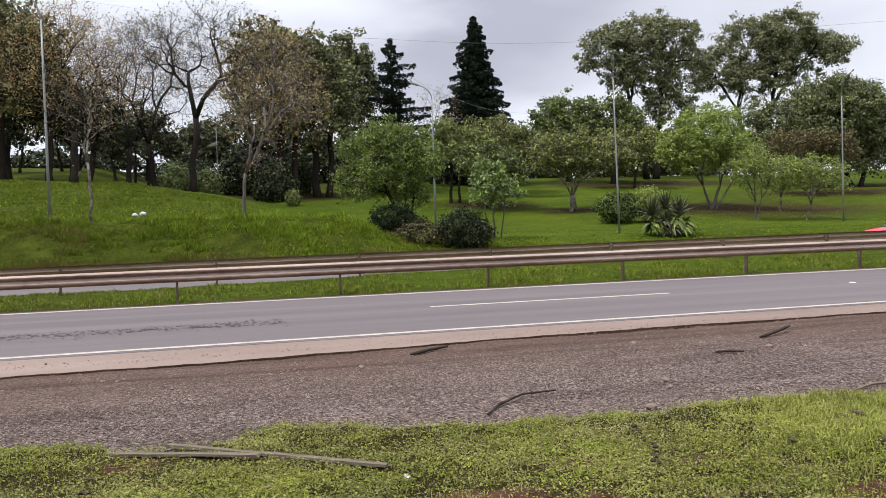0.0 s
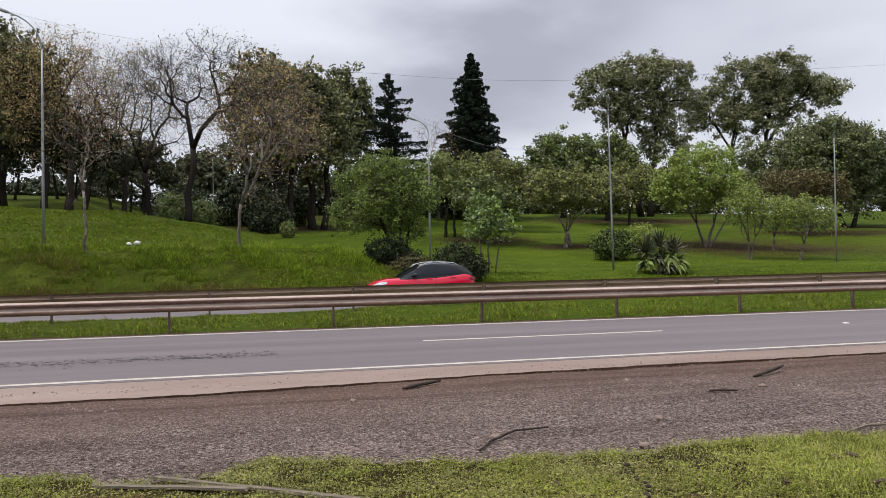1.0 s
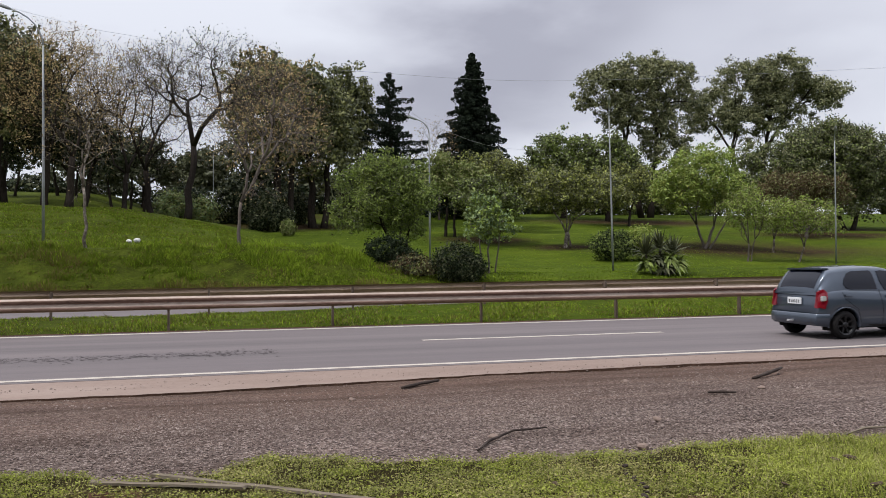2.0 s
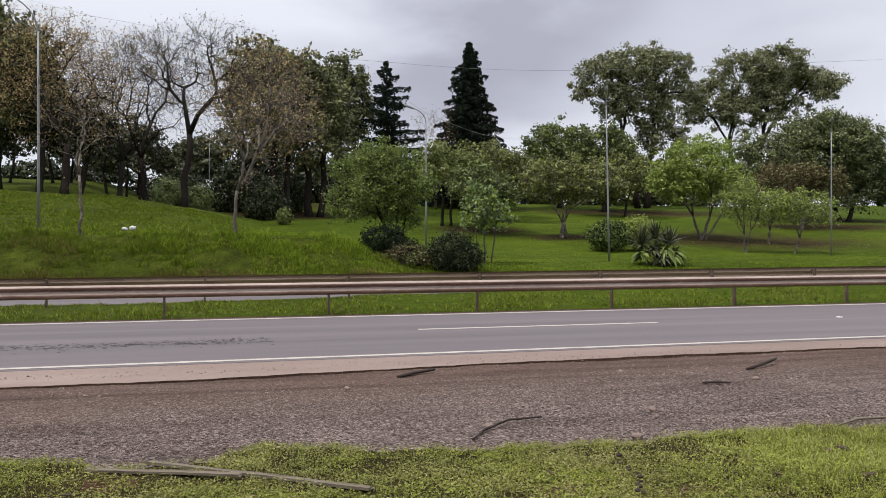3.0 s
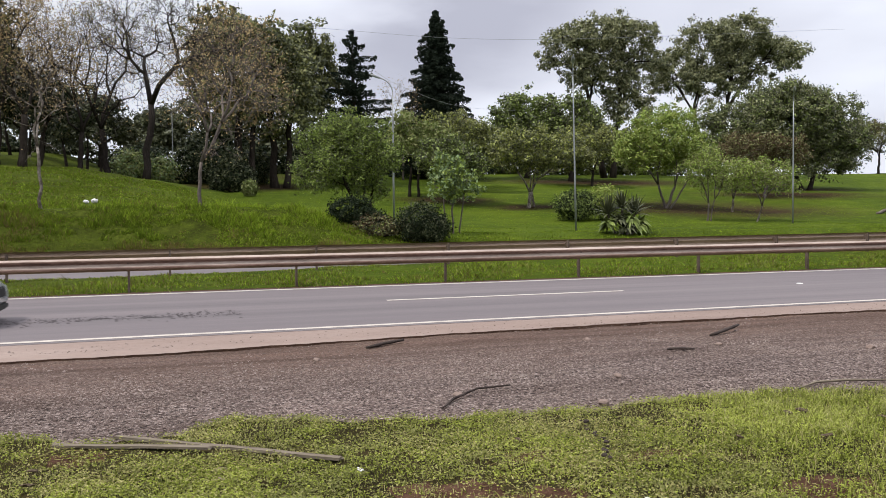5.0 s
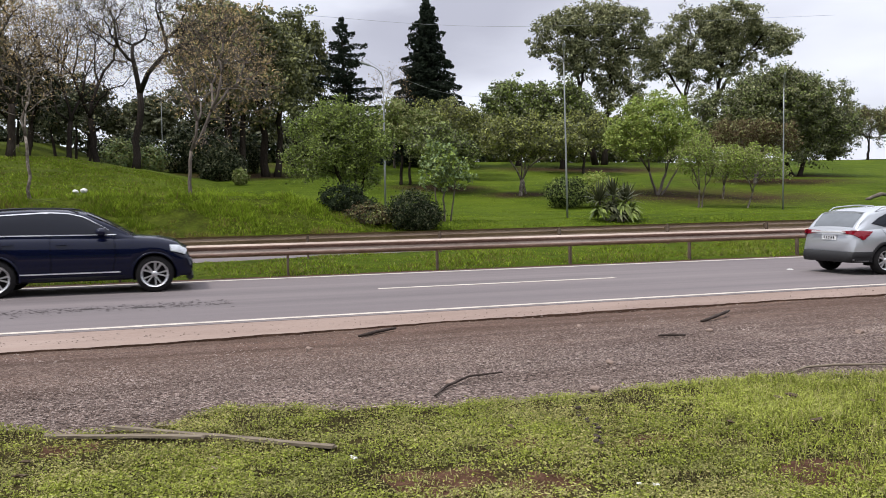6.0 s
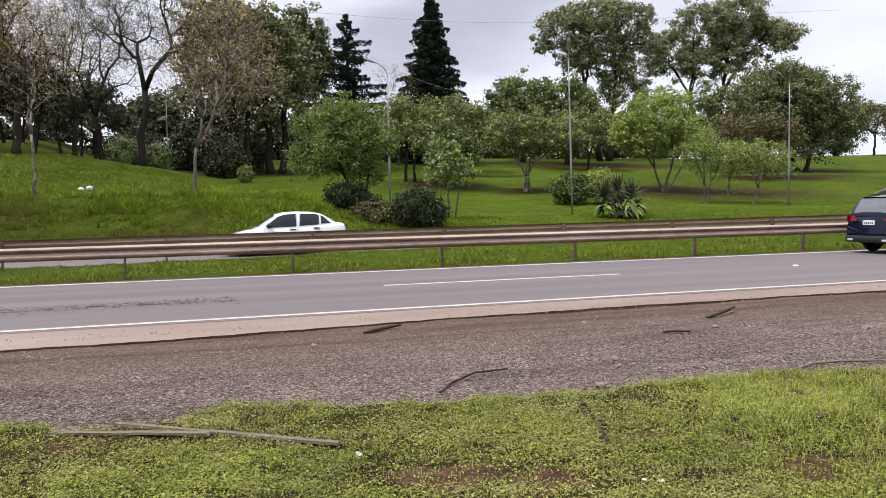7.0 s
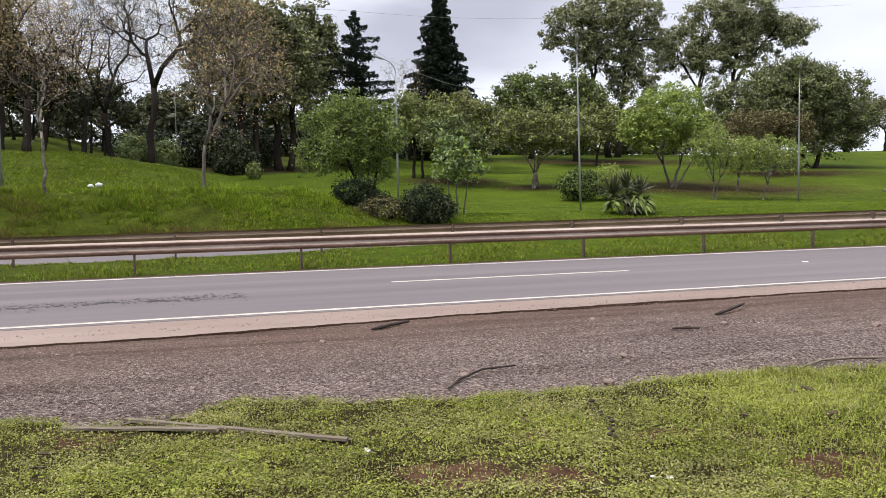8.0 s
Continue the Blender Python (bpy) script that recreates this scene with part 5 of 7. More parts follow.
def loose_stones():
    rng = np.random.default_rng(502)
    n = 85000
    y = 5.7 + 5.2 * rng.uniform(0, 1, n) ** 1.5
    x = -0.30 * y - 0.4 + rng.uniform(0, 1, n) * (1.40 * y + 0.8)
    dens = np.clip(0.55 + 0.5 * wob(x, y, 1.2, 6.0), 0.1, 1) * np.interp(y, [5.7, 8, 9.5, 10.9], [1, 1, 0.45, 0.30])
    keep = (rng.uniform(0, 1, n) < dens) & (y > verge_edge(x) - 0.25)
    x, y = x[keep], y[keep]
    n = len(x)
    r = rng.uniform(0.005, 0.012, n) * np.where(rng.uniform(0, 1, n) < 0.015, 1.9, 1.0)
    k = 1300
    x[:k], y[:k] = rng.uniform(-4, 16, k), 10.95 + rng.exponential(0.28, k)
    c = np.stack([x, y, np.where(y > 11.1, -0.004, -0.032) + r * 0.35], 1)
    c = np.where((c[:, 1:2] > 12.0), np.array([2.0, 9.0, -0.03]), c)
    base = np.array([(1, 0, -0.2), (0, 1, -0.2), (-1, 0, -0.2), (0, -1, -0.2), (0.2, 0, 1)], float)
    v = base[None] * r[:, None, None] * rng.uniform(0.6, 1.3, (n, 5, 1)) * np.array([1.2, 1.2, 0.8])
    a = rng.uniform(0, 2 * math.pi, n)
    ca, sa = np.cos(a)[:, None], np.sin(a)[:, None]
    v = np.stack([v[..., 0] * ca - v[..., 1] * sa, v[..., 0] * sa + v[..., 1] * ca, v[..., 2]], 2) + c[:, None]
    tri = np.array([(0, 1, 4), (1, 2, 4), (2, 3, 4), (3, 0, 4)])
    f = (tri[None] + (np.arange(n) * 5)[:, None, None]).reshape(-1, 3)
    tagged(mesh_ob("loose_gravel", v.reshape(-1, 3), f, M["stone"]), "loose crushed stone strewn over the shoulder", "gravel", kind="stuff")


loose_stones()
M["wood_grey"] = two_scale("wood_grey", (0.07, 0.054, 0.038), (0.15, 0.122, 0.088), (0.25, 0.212, 0.160), 3.0, 40.0, 0.9, 0.004, 0.8, stretch=(0.15, 1.0, 1.0), spec=0.2)
M["wood_dark"] = two_scale("wood_dark", (0.018, 0.013, 0.011), (0.045, 0.033, 0.027), (0.09, 0.07, 0.06), 6.0, 50.0, 0.9, 0.005, 0.8, spec=0.2)
M["dead_leaf"] = two_scale("dead_leaf", (0.025, 0.018, 0.012), (0.07, 0.05, 0.032), (0.15, 0.12, 0.08), 8.0, 60.0, 0.9, 0.002, 0.5, spec=0.05)
M["pale_litter"] = two_scale("pale_litter", (0.42, 0.41, 0.38), (0.58, 0.57, 0.54), (0.72, 0.71, 0.68), 8.0, 60.0, 0.8, 0.002, 0.5)
M["crack_faint"] = two_scale("crack_faint", (0.060, 0.052, 0.053), (0.085, 0.074, 0.074), (0.115, 0.10, 0.10), 6.0, 60.0, 0.95, 0.01, 1.0, spec=0.1)
M["crack"] = two_scale("crack", (0.03, 0.026, 0.026), (0.06, 0.053, 0.053), (0.10, 0.09, 0.09), 6.0, 60.0, 0.95, 0.01, 1.0, spec=0.1)


def plank(a, b, w, t, label):
    a, b = Vector(a), Vector(b)
    L = (b - a).length
    bm = bmesh.new()
    bmesh.ops.create_grid(bm, x_segments=14, y_segments=2, size=0.5)
    bmesh.ops.scale(bm, vec=(L, w, 1), verts=bm.verts)
    ret = bmesh.ops.extrude_face_region(bm, geom=bm.faces[:])
    bmesh.ops.translate(bm, vec=(0, 0, t), verts=[v for v in ret["geom"] if isinstance(v, bmesh.types.BMVert)])
    rnd = random.Random(L)
    for v in bm.verts:
        v.co.y += 0.004 * math.sin(v.co.x * 9) + rnd.uniform(-0.002, 0.002)
        v.co.z += 0.002 * math.sin(v.co.x * 5 + 1) + rnd.uniform(-0.0015, 0.0015)
        if abs(v.co.x) > L * 0.49:
            v.co.x += rnd.uniform(-0.012, 0.012)
    bmesh.ops.recalc_face_normals(bm, faces=bm.faces)
    me = bpy.data.meshes.new("plank")
    bm.to_mesh(me); bm.free()
    me.materials.append(M["wood_grey"])
    ob = new("plank", me)
    ob.matrix_world = Matrix.Translation((a + b) / 2) @ (b - a).to_track_quat("X", "Z").to_matrix().to_4x4()
    return tagged(ob, label, "plank", "planks on the verge")


plank((-1.00, 6.31, 0.040), (0.09, 5.77, 0.070), 0.055, 0.018, "weathered grey wooden plank lying on the verge")
plank((-0.57, 6.38, 0.046), (0.93, 5.29, 0.043), 0.050, 0.020, "long weathered plank lying under another in the grass")


def stick(pts, r, label, mat=None, flat=1.0):
    rng = random.Random(len(label) + pts[0][0])
    V, F = [], []
    dense = []
    for p, q in zip(pts[:-1], pts[1:]):
        dense += [Vector(p).lerp(Vector(q), t) + Vector((rng.uniform(-1, 1), rng.uniform(-1, 1), 0)) * r * 0.4 for t in (0, 0.33, 0.66)]
    dense.append(Vector(pts[-1]))
    k = len(dense)
    tube(V, F, dense, [r * (0.45 + 0.75 * math.sin(math.pi * (0.15 + 0.7 * i / (k - 1)))) * rng.uniform(0.85, 1.15) for i in range(k)], 7)
    V = [(x, y, max(z * flat, -0.03)) for x, y, z in V]
    return tagged(mesh_ob("stick", V, F, mat or M["wood_dark"], smooth=True), label, "stick")


stick([(2.08, 6.68, -0.01), (2.29, 6.98, 0.0), (2.61, 7.24, 0.015), (2.98, 7.30, 0.01)], 0.011, "dark curved fallen branch on the gravel")
stick([(5.38, 6.19, -0.01), (5.91, 6.43, 0.0), (6.25, 6.42, 0.0), (6.9, 6.25, -0.01)], 0.010, "thin curved stick at the edge of the grass", M["wood_grey"])
stick([(6.95, 9.55, -0.01), (7.3, 9.72, 0.02), (7.72, 9.95, 0.06)], 0.024, "strip of dark bark curling up from the gravel", flat=0.9)
_z = float(ground_z(53, 50.3))
stick([(52.0, 50.2, _z), (52.8, 50.3, _z + 0.22), (53.6, 50.3, _z + 0.42), (55.0, 50.6, _z + 0.30)], 0.13, "pale weathered branch lying on the lawn", M["bark_grey"])
stick([(5.70, 8.74, -0.015), (5.85, 8.68, 0.0), (6.03, 8.62, -0.01)], 0.020, "short flat piece of dark bark", flat=0.7)
stick([(2.15, 10.22, -0.015), (2.42, 10.36, 0.01), (2.72, 10.50, 0.025)], 0.024, "piece of torn dark bark beside the road edge", flat=0.8)


def flake(x, y, z, size, label, name, category, mat, seed, flat=0.25, lift=0.0):
    """A small curled leaf, stone or scrap."""
    rng = random.Random(seed)
    bm = bmesh.new()
    bmesh.ops.create_icosphere(bm, subdivisions=2, radius=size)
    for v in bm.verts:
        k = 1 + 0.35 * noise.noise(v.co * (2.2 / size) + Vector((seed, 0, 0)))
        v.co = Vector((v.co.x * k, v.co.y * k * 0.7, v.co.z * k * flat))
    me = bpy.data.meshes.new(name)
    bm.to_mesh(me); bm.free()
    me.materials.append(mat)
    ob = new(name, me)
    ob.matrix_world = pose(x, y, z + size * flat * 0.5 + lift, rng.uniform(-14, 14), rng.uniform(-14, 14), rng.uniform(0, 360))
    return tagged(ob, label, category)


def at_ground(x, y):
    return float(ground_z(x, y)) if y < float(verge_edge(x)) else -0.035


for i, (x, y, sz, kind) in enumerate([(0.15, 5.35, 0.045, 0), (0.14, 5.06, 0.05, 0), (2.50, 3.85, 0.03, 2), (2.41, 3.88, 0.016, 2), (4.68, 5.23, 0.06, 1), (4.55, 5.25, 0.04, 1), (4.29, 4.56, 0.05, 1), (-1.0, 5.6, 0.04, 1),
                                      (-0.97, 5.26, 0.05, 1), (2.84, 5.53, 0.014, 3), (2.86, 5.47, 0.030, 3), (2.82, 5.40, 0.014, 3), (2.80, 5.34, 0.023, 3), (2.84, 5.28, 0.014, 3), (2.79, 5.21, 0.023, 3), (2.77, 5.15, 0.018, 3), (2.79, 5.08, 0.023, 3), (2.73, 5.02, 0.014, 3), (2.75, 4.96, 0.023, 3), (2.72, 4.89, 0.018, 3), (2.66, 4.83, 0.023, 3), (2.65, 4.77, 0.023, 3), (2.59, 4.70, 0.023, 3), (2.60, 4.64, 0.018, 3), (3.52, 6.40, 0.075, 0), (1.0, 5.0, 0.03, 2), (2.2, 5.25, 0.035, 1), (5.1, 4.85, 0.04, 1), (3.7, 4.75, 0.04, 1),
                                      (6.6, 8.9, 0.05, 0), (8.2, 8.0, 0.07, 0), (7.9, 7.2, 0.05, 0), (4.3, 7.5, 0.05, 0), (1.4, 9.6, 0.05, 0), (2.4, 7.2, 0.055, 0), (5.2, 9.9, 0.05, 0)]):
    z = at_ground(x, y)
    if kind == 0:
        flake(x, y, z, sz, "small grey stone lying on the ground", "stone", "stone", M["edge_strip"], i, 0.5)
    elif kind == 3:
        flake(x, y, z, sz, "dark bit of bark in the grass", "bark_bit", "bark", M["wood_dark"], i, 0.5, 0.04)
    elif kind == 1:
        flake(x, y, z, sz, "dry brown fallen leaf in the grass", "fallen_leaf", "leaf", M["dead_leaf"], i, 0.2, 0.045)
    else:
        flake(x, y, z, sz, "scrap of pale litter in the grass", "litter", "litter", M["pale_litter"], i, 0.3, 0.02)
for i, (x, y, r) in enumerate([(-4.62, 40.0, 0.14), (-4.28, 40.1, 0.20)]):
    flake(x, y, float(ground_z(x, y)) + 0.03, r, "white rounded stone on the grassy bank", "white_stone", "stone", M["pale_litter"], 40 + i, 0.6)


def pothole(name, spots, seed, label, mat="crack"):
    """Ragged dark hollows (x, y, rx, ry) in the asphalt, in one mesh."""
    rng = np.random.default_rng(seed)
    V, F = [], []
    for x, y, rx, ry in spots:
        n, i = 18, len(V)
        k = 1 + 0.28 * rng.normal(size=n)
        V.append((x, y, 0.003))
        V += [(x + rx * k[j] * math.cos(2 * math.pi * j / n), y + ry * k[j] * math.sin(2 * math.pi * j / n), 0.0045) for j in range(n)]
        F += [(i, i + 1 + j, i + 1 + (j + 1) % n) for j in range(n)]
    return tagged(mesh_ob(name, V, F, M[mat]), label, "road damage", kind="structure")


pothole("pothole", [(-0.73, 14.70, 0.15, 0.10), (-0.66, 14.66, 0.10, 0.05)], 1, "dark broken pothole in the asphalt")
pothole("pothole", [(-1.55, 14.82, 0.18, 0.06)], 2, "shallow broken patch in the asphalt")
_r = np.random.default_rng(77)
pothole("road_cracks", [(x, 14.8 + 0.26 * _r.normal(), _r.uniform(0.008, 0.035), _r.uniform(0.01, 0.04)) for x in _r.uniform(-4.2, 0.8, 420)], 3, "crazed and crumbling patch of worn asphalt", "crack_faint")
pothole("road_cracks", [(x, 14.78 + 0.2 * _r.normal(), _r.uniform(0.02, 0.06), _r.uniform(0.008, 0.02)) for x in _r.uniform(-3.6, 0.2, 46)], 4, "dark loosened cracks in the worn asphalt")
tagged(mesh_ob("road_stud", [(14.1, 15.90, 0.003), (14.22, 15.90, 0.003), (14.22, 16.02, 0.003), (14.1, 16.02, 0.003), (14.12, 15.92, 0.02), (14.20, 15.92, 0.02), (14.20, 16.0, 0.02), (14.12, 16.0, 0.02)],
               [(0, 1, 5, 4), (1, 2, 6, 5), (2, 3, 7, 6), (3, 0, 4, 7), (4, 5, 6, 7)], M["pale_litter"]), "small pale reflective stud on the lane line", "road stud")

# unseen tree belt, added: closes the place and darkens what the cars mirror
shrub("backdrop", 2, -17, "unseen dark foliage belt added behind the viewer to dim car reflections", 601, [(-34, 3.5, 14, 3, 4.6), (-12, 3.4, 14, 3, 4.4), (10, 3.8, 14, 3, 5.0), (32, 3.5, 14, 3, 4.4), (52, 3.6, 14, 3, 4.8)], 30000, 1.6, M["leaf_dark"], "trees", 3)
tagged(bpy.data.objects["backdrop"], kind="structure")


# ---------------------------------------------------------------- traffic
def paint_mat(name, col, metallic=0.3, rough=0.32, coat=1.0):
    m, nt, b = base_mat(name, rough, metallic, 0.08)
    n1, n2 = noise_node(nt, 1.4, 3.0), noise_node(nt, 60.0, 2.0)
    dust = tuple(0.994 * c + 0.006 * d for c, d in zip(col, (0.24, 0.19, 0.16)))
    nt.links.new(mix_col(nt, n1.outputs["Fac"], col, mix_col(nt, n2.outputs["Fac"], dust, col)), b.inputs["Base Color"])
    b.inputs["Coat Weight"].default_value, b.inputs["Coat Roughness"].default_value = coat, 0.05
    return m


def plain_mat(name, col, rough=0.5, metal=0.0, grain=40.0, amount=0.25, spec=0.5):
    m, nt, b = base_mat(name, rough, metal, spec)
    n1 = noise_node(nt, grain, 3.0)
    lo = tuple(c * (1 - amount) for c in col)
    hi = tuple(min(1, c * (1 + amount)) for c in col)
    nt.links.new(mix_col(nt, n1.outputs["Fac"], lo, hi), b.inputs["Base Color"])
    return m


M["car_glass"] = plain_mat("car_glass", (0.004, 0.005, 0.011), 0.06, 0.0, 3.0, 0.3, 0.38)
M["rear_glass"] = plain_mat("rear_glass", (0.10, 0.11, 0.12), 0.05, 0.0, 3.0, 0.3)
M["tyre"] = plain_mat("tyre", (0.011, 0.010, 0.010), 0.85, 0.0, 30.0, 0.4, 0.2)
M["plastic"] = plain_mat("plastic", (0.018, 0.018, 0.019), 0.6, 0.0, 30.0, 0.3, 0.3)
M["black_gloss"] = plain_mat("black_gloss", (0.008, 0.008, 0.009), 0.12, 0.0, 30.0, 0.3, 0.5)
M["underbody"] = plain_mat("underbody", (0.012, 0.011, 0.011), 0.95, 0.0, 10.0, 0.3, 0.05)
M["alloy"] = plain_mat("alloy", (0.62, 0.62, 0.63), 0.3, 0.8, 20.0, 0.1)
M["alloy_dark"] = plain_mat("alloy_dark", (0.010, 0.010, 0.011), 0.4, 0.3, 20.0, 0.2)
M["chrome"] = plain_mat("chrome", (0.72, 0.72, 0.73), 0.28, 0.45, 8.0, 0.05)
M["tail_red"] = plain_mat("tail_red", (0.17, 0.004, 0.012), 0.12, 0.0, 25.0, 0.3)
M["lamp_clear"] = plain_mat("lamp_clear", (0.62, 0.64, 0.66), 0.08, 0.4, 30.0, 0.3)
M["plate_white"] = plain_mat("plate_white", (0.66, 0.67, 0.68), 0.5, 0.0, 30.0, 0.08)
M["seam"] = plain_mat("seam", (0.006, 0.006, 0.007), 0.9, spec=0.0)


def lathe(prof, n):
    """prof: (radius, y). Revolved about the y axis."""
    V = [(r * math.cos(2 * math.pi * k / n), y, r * math.sin(2 * math.pi * k / n)) for r, y in prof for k in range(n)]
    F = [(i * n + k, i * n + (k + 1) % n, (i + 1) * n + (k + 1) % n, (i + 1) * n + k) for i in range(len(prof) - 1) for k in range(n)]
    return V, F


def make_wheel(car, x, y, R, rim_r, spokes, twin, rim_mat, spoke_w):
    """A wheel whose outer face looks towards the side that y names."""
    s = -1 if y < 0 else 1
    e = new("wheel")
    e.parent = car
    e.location = (x, y, R)
    wd = 0.20
    prof = [(rim_r, -wd / 2), (R - 0.035, -wd / 2), (R - 0.008, -wd / 2 + 0.03), (R, -0.04), (R, 0.04), (R - 0.008, wd / 2 - 0.03), (R - 0.035, wd / 2), (rim_r, wd / 2)]
    V, F = lathe(prof, 40)
    mesh_ob("tyre", V, F, M["tyre"], e, smooth=True)
    prof = [(rim_r - 0.035, -s * 0.07), (rim_r - 0.035, s * 0.06), (rim_r - 0.02, s * (wd / 2 - 0.012)), (rim_r + 0.004, s * (wd / 2 + 0.004)), (rim_r + 0.004, s * wd / 2 - s * 0.03)]
    V, F = lathe(prof, 40)
    mesh_ob("rim", V, F, rim_mat, e)
    Vd = [(0, s * 0.015, 0)] + [((rim_r - 0.02) * math.cos(2 * math.pi * k / 24), s * 0.015, (rim_r - 0.02) * math.sin(2 * math.pi * k / 24)) for k in range(24)]
    mesh_ob("brake_disc", Vd, [(0, 1 + k, 1 + (k + 1) % 24) for k in range(24)], M["underbody"], e)
    for k in range(spokes):
        for off in ((-0.24, 0.24) if twin else (0.0,)):
            a = 2 * math.pi * k / spokes
            c, d = math.cos(a), math.sin(a)
            r1, r0 = rim_r - 0.012, 0.035
            pts = []
            for rr, wv, aa, dep in ((r0, spoke_w * 0.8, 0, 0.075), (r1, spoke_w, off, 0.092)):
                ca, sa = math.cos(a + aa), math.sin(a + aa)
                for q in (-1, 1):
                    for yy in (dep, dep - 0.03):
                        pts.append((rr * ca - q * wv / 2 * sa, s * yy, rr * sa + q * wv / 2 * ca))
            mesh_ob("spoke", pts, [(0, 2, 6, 4), (0, 4, 5, 1), (2, 3, 7, 6), (4, 6, 7, 5), (1, 5, 7, 3)], rim_mat, e)
    V, F = lathe([(0.0, s * 0.098), (0.04, s * 0.096), (0.06, s * 0.085), (0.062, s * 0.04)], 20)
    mesh_ob("hub", V, F, rim_mat, e, smooth=True)
    return e


def build_car(name, label, sp):
    """A car with its origin on the road below its middle, nose towards +x. Lengths along it run from the tail."""
    L, W, R, rear, wb = sp["L"], sp["W"], sp["R"], sp["rear"], sp["wb"]
    car = thing(name, (0, 0, 0), label, "car")
    axles = (rear, rear + wb)
    Ra = R * sp.get("arch", 1.16)
    deck_x, deck_z = zip(*sp["deck"])
    roof_x, roof_z = zip(*sp["roof"])
    X0 = L / 2
    sill = sp["sill"]

    def half_w(x):
        d = min(x, L - x)
        f = max(0.0, 1 - d / 0.55)
        return W / 2 * (1 - (0.20 if x > L / 2 else 0.15) * f ** 2.4)

    def floor_z(x):
        d = min(x, L - x)
        z = sill + sp.get("nose_rise", 0.06) * max(0, 1 - d / 0.6)
        for a in axles:
            if abs(x - a) < Ra:
                z = max(z, R + math.sqrt(Ra * Ra - (x - a) ** 2) - 0.01)
        return z

    def end_shift(x, z):
        f = max(0.0, 1 - (L - x) / 0.5) ** 1.5
        r = max(0.0, 1 - x / 0.4) ** 1.5
        nose = np.interp(z, [0.15, 0.35, 0.5, 0.62, 0.8, 1.1], sp.get("nose", [0.10, 0.01, 0.0, 0.03, 0.12, 0.2]))
        tail = np.interp(z, [0.15, 0.35, 0.5, 0.7, 0.9, 1.2], sp.get("tail", [0.10, 0.0, 0.0, 0.06, 0.08, 0.12]))
        return -f * nose + r * tail

    def section(x):
        w, zt, zb = half_w(x), float(np.interp(x, deck_x, deck_z)), floor_z(x)
        lv = [(0.0, sill), (0.86, sill), (0.935, sill + 0.05), (0.958, sill + 0.16), (0.985, sill + 0.33), (1.0, zt - 0.30), (0.984, zt - 0.17), (0.958, zt - 0.08), (0.925, zt - 0.015), (0.88, zt + 0.012), (0.5, zt + 0.035), (0.0, zt + 0.04)]
        out = []
        for i, (k, z) in enumerate(lv):
            z = max(z, zb if i else zb)
            z = min(z, zt + 0.045)
            out.append((k * w, z))
        return out

    def side_y(x, z):
        s = section(x)[1:9]
        zz = [q[1] for q in s]
        return float(np.interp(z, zz, [q[0] for q in s]))

    xs = sorted(set(np.round(np.concatenate([np.linspace(0, L, 70), [a + Ra * k for a in axles for k in (-1.001, -0.97, -0.85, -0.6, -0.3, 0, 0.3, 0.6, 0.85, 0.97, 1.001)], [0.02, 0.05, 0.1, L - 0.02, L - 0.05, L - 0.1]]), 4).tolist()))
    n = 12
    V, F, mi = [], [], []
    for x in xs:
        s = section(x)
        ring = [(y, z) for y, z in s] + [(-y, z) for y, z in reversed(s[1:-1])]
        V += [(x + end_shift(x, z) - X0, y, z) for y, z in ring]
    m = 2 * n - 2
    for i in range(len(xs) - 1):
        for k in range(m):
            F.append((i * m + k, i * m + (k + 1) % m, (i + 1) * m + (k + 1) % m, (i + 1) * m + k))
            mi.append(1 if k in (0, m - 1) else 0)
    F += [tuple(range(m))[::-1], tuple((len(xs) - 1) * m + k for k in range(m))]
    mi += [0, 0]
    mesh_ob("body", V, F, [sp["paint"], M["underbody"]], car, smooth=True, midx=mi)

    # cabin
    gx0, gx1 = roof_x[0], roof_x[-1]
    kx = np.linspace(gx0, gx1, 44)

    def cabin(x):
        zr = float(np.interp(x, roof_x, roof_z))
        zd = float(np.interp(x, deck_x, deck_z))
        wb_ = half_w(x) * 0.925
        f = np.clip((zr - zd) / max(sp["H"] - 0.95, 0.3), 0, 1)
        wr = wb_ - (sp.get("tumble", 0.17) * f)
        e0, e1 = min(x - gx0, 0.7) / 0.7, min(gx1 - x, 0.8) / 0.8
        wr -= 0.05 * (1 - e0) + 0.05 * (1 - e1)
        return zd - 0.02, max(zr, zd + 0.0), wb_, wr

    def cab_y(x, z):
        zd, zr, w0, w1 = cabin(x)
        t = min(max((z - zd) / max(zr - 0.05 - zd, 0.05), 0), 1)
        return w0 + (w1 - w0) * t + 0.035 * math.sin(math.pi * t) * 0.6

    def cab_ring(x):
        zd, zr, w0, w1 = cabin(x)
        h = zr - zd
        pts = [(cab_y(x, zd + h * t), zd + h * t) for t in (0, 0.2, 0.4, 0.6, 0.8)]
        pts += [(w1 + 0.004, zr - min(0.055, h * 0.12)), (w1 - 0.05, zr - min(0.02, h * 0.05)), (w1 * 0.55, zr + 0.012), (0, zr + 0.02)]
        return pts

    V, F = [], []
    for x in kx:
        s = cab_ring(x)
        ring = s + [(-y, z) for y, z in reversed(s[:-1])]
        V += [(x - X0, y, z) for y, z in ring]
    m = 17
    for i in range(len(kx) - 1):
        for k in range(m - 1):
            F.append((i * m + k, i * m + k + 1, (i + 1) * m + k + 1, (i + 1) * m + k))
    F += [tuple(range(m))[::-1], tuple((len(kx) - 1) * m + k for k in range(m))]
    mesh_ob("cabin", V, F, [sp.get("cabin_mat", sp["paint"])], car, smooth=True)

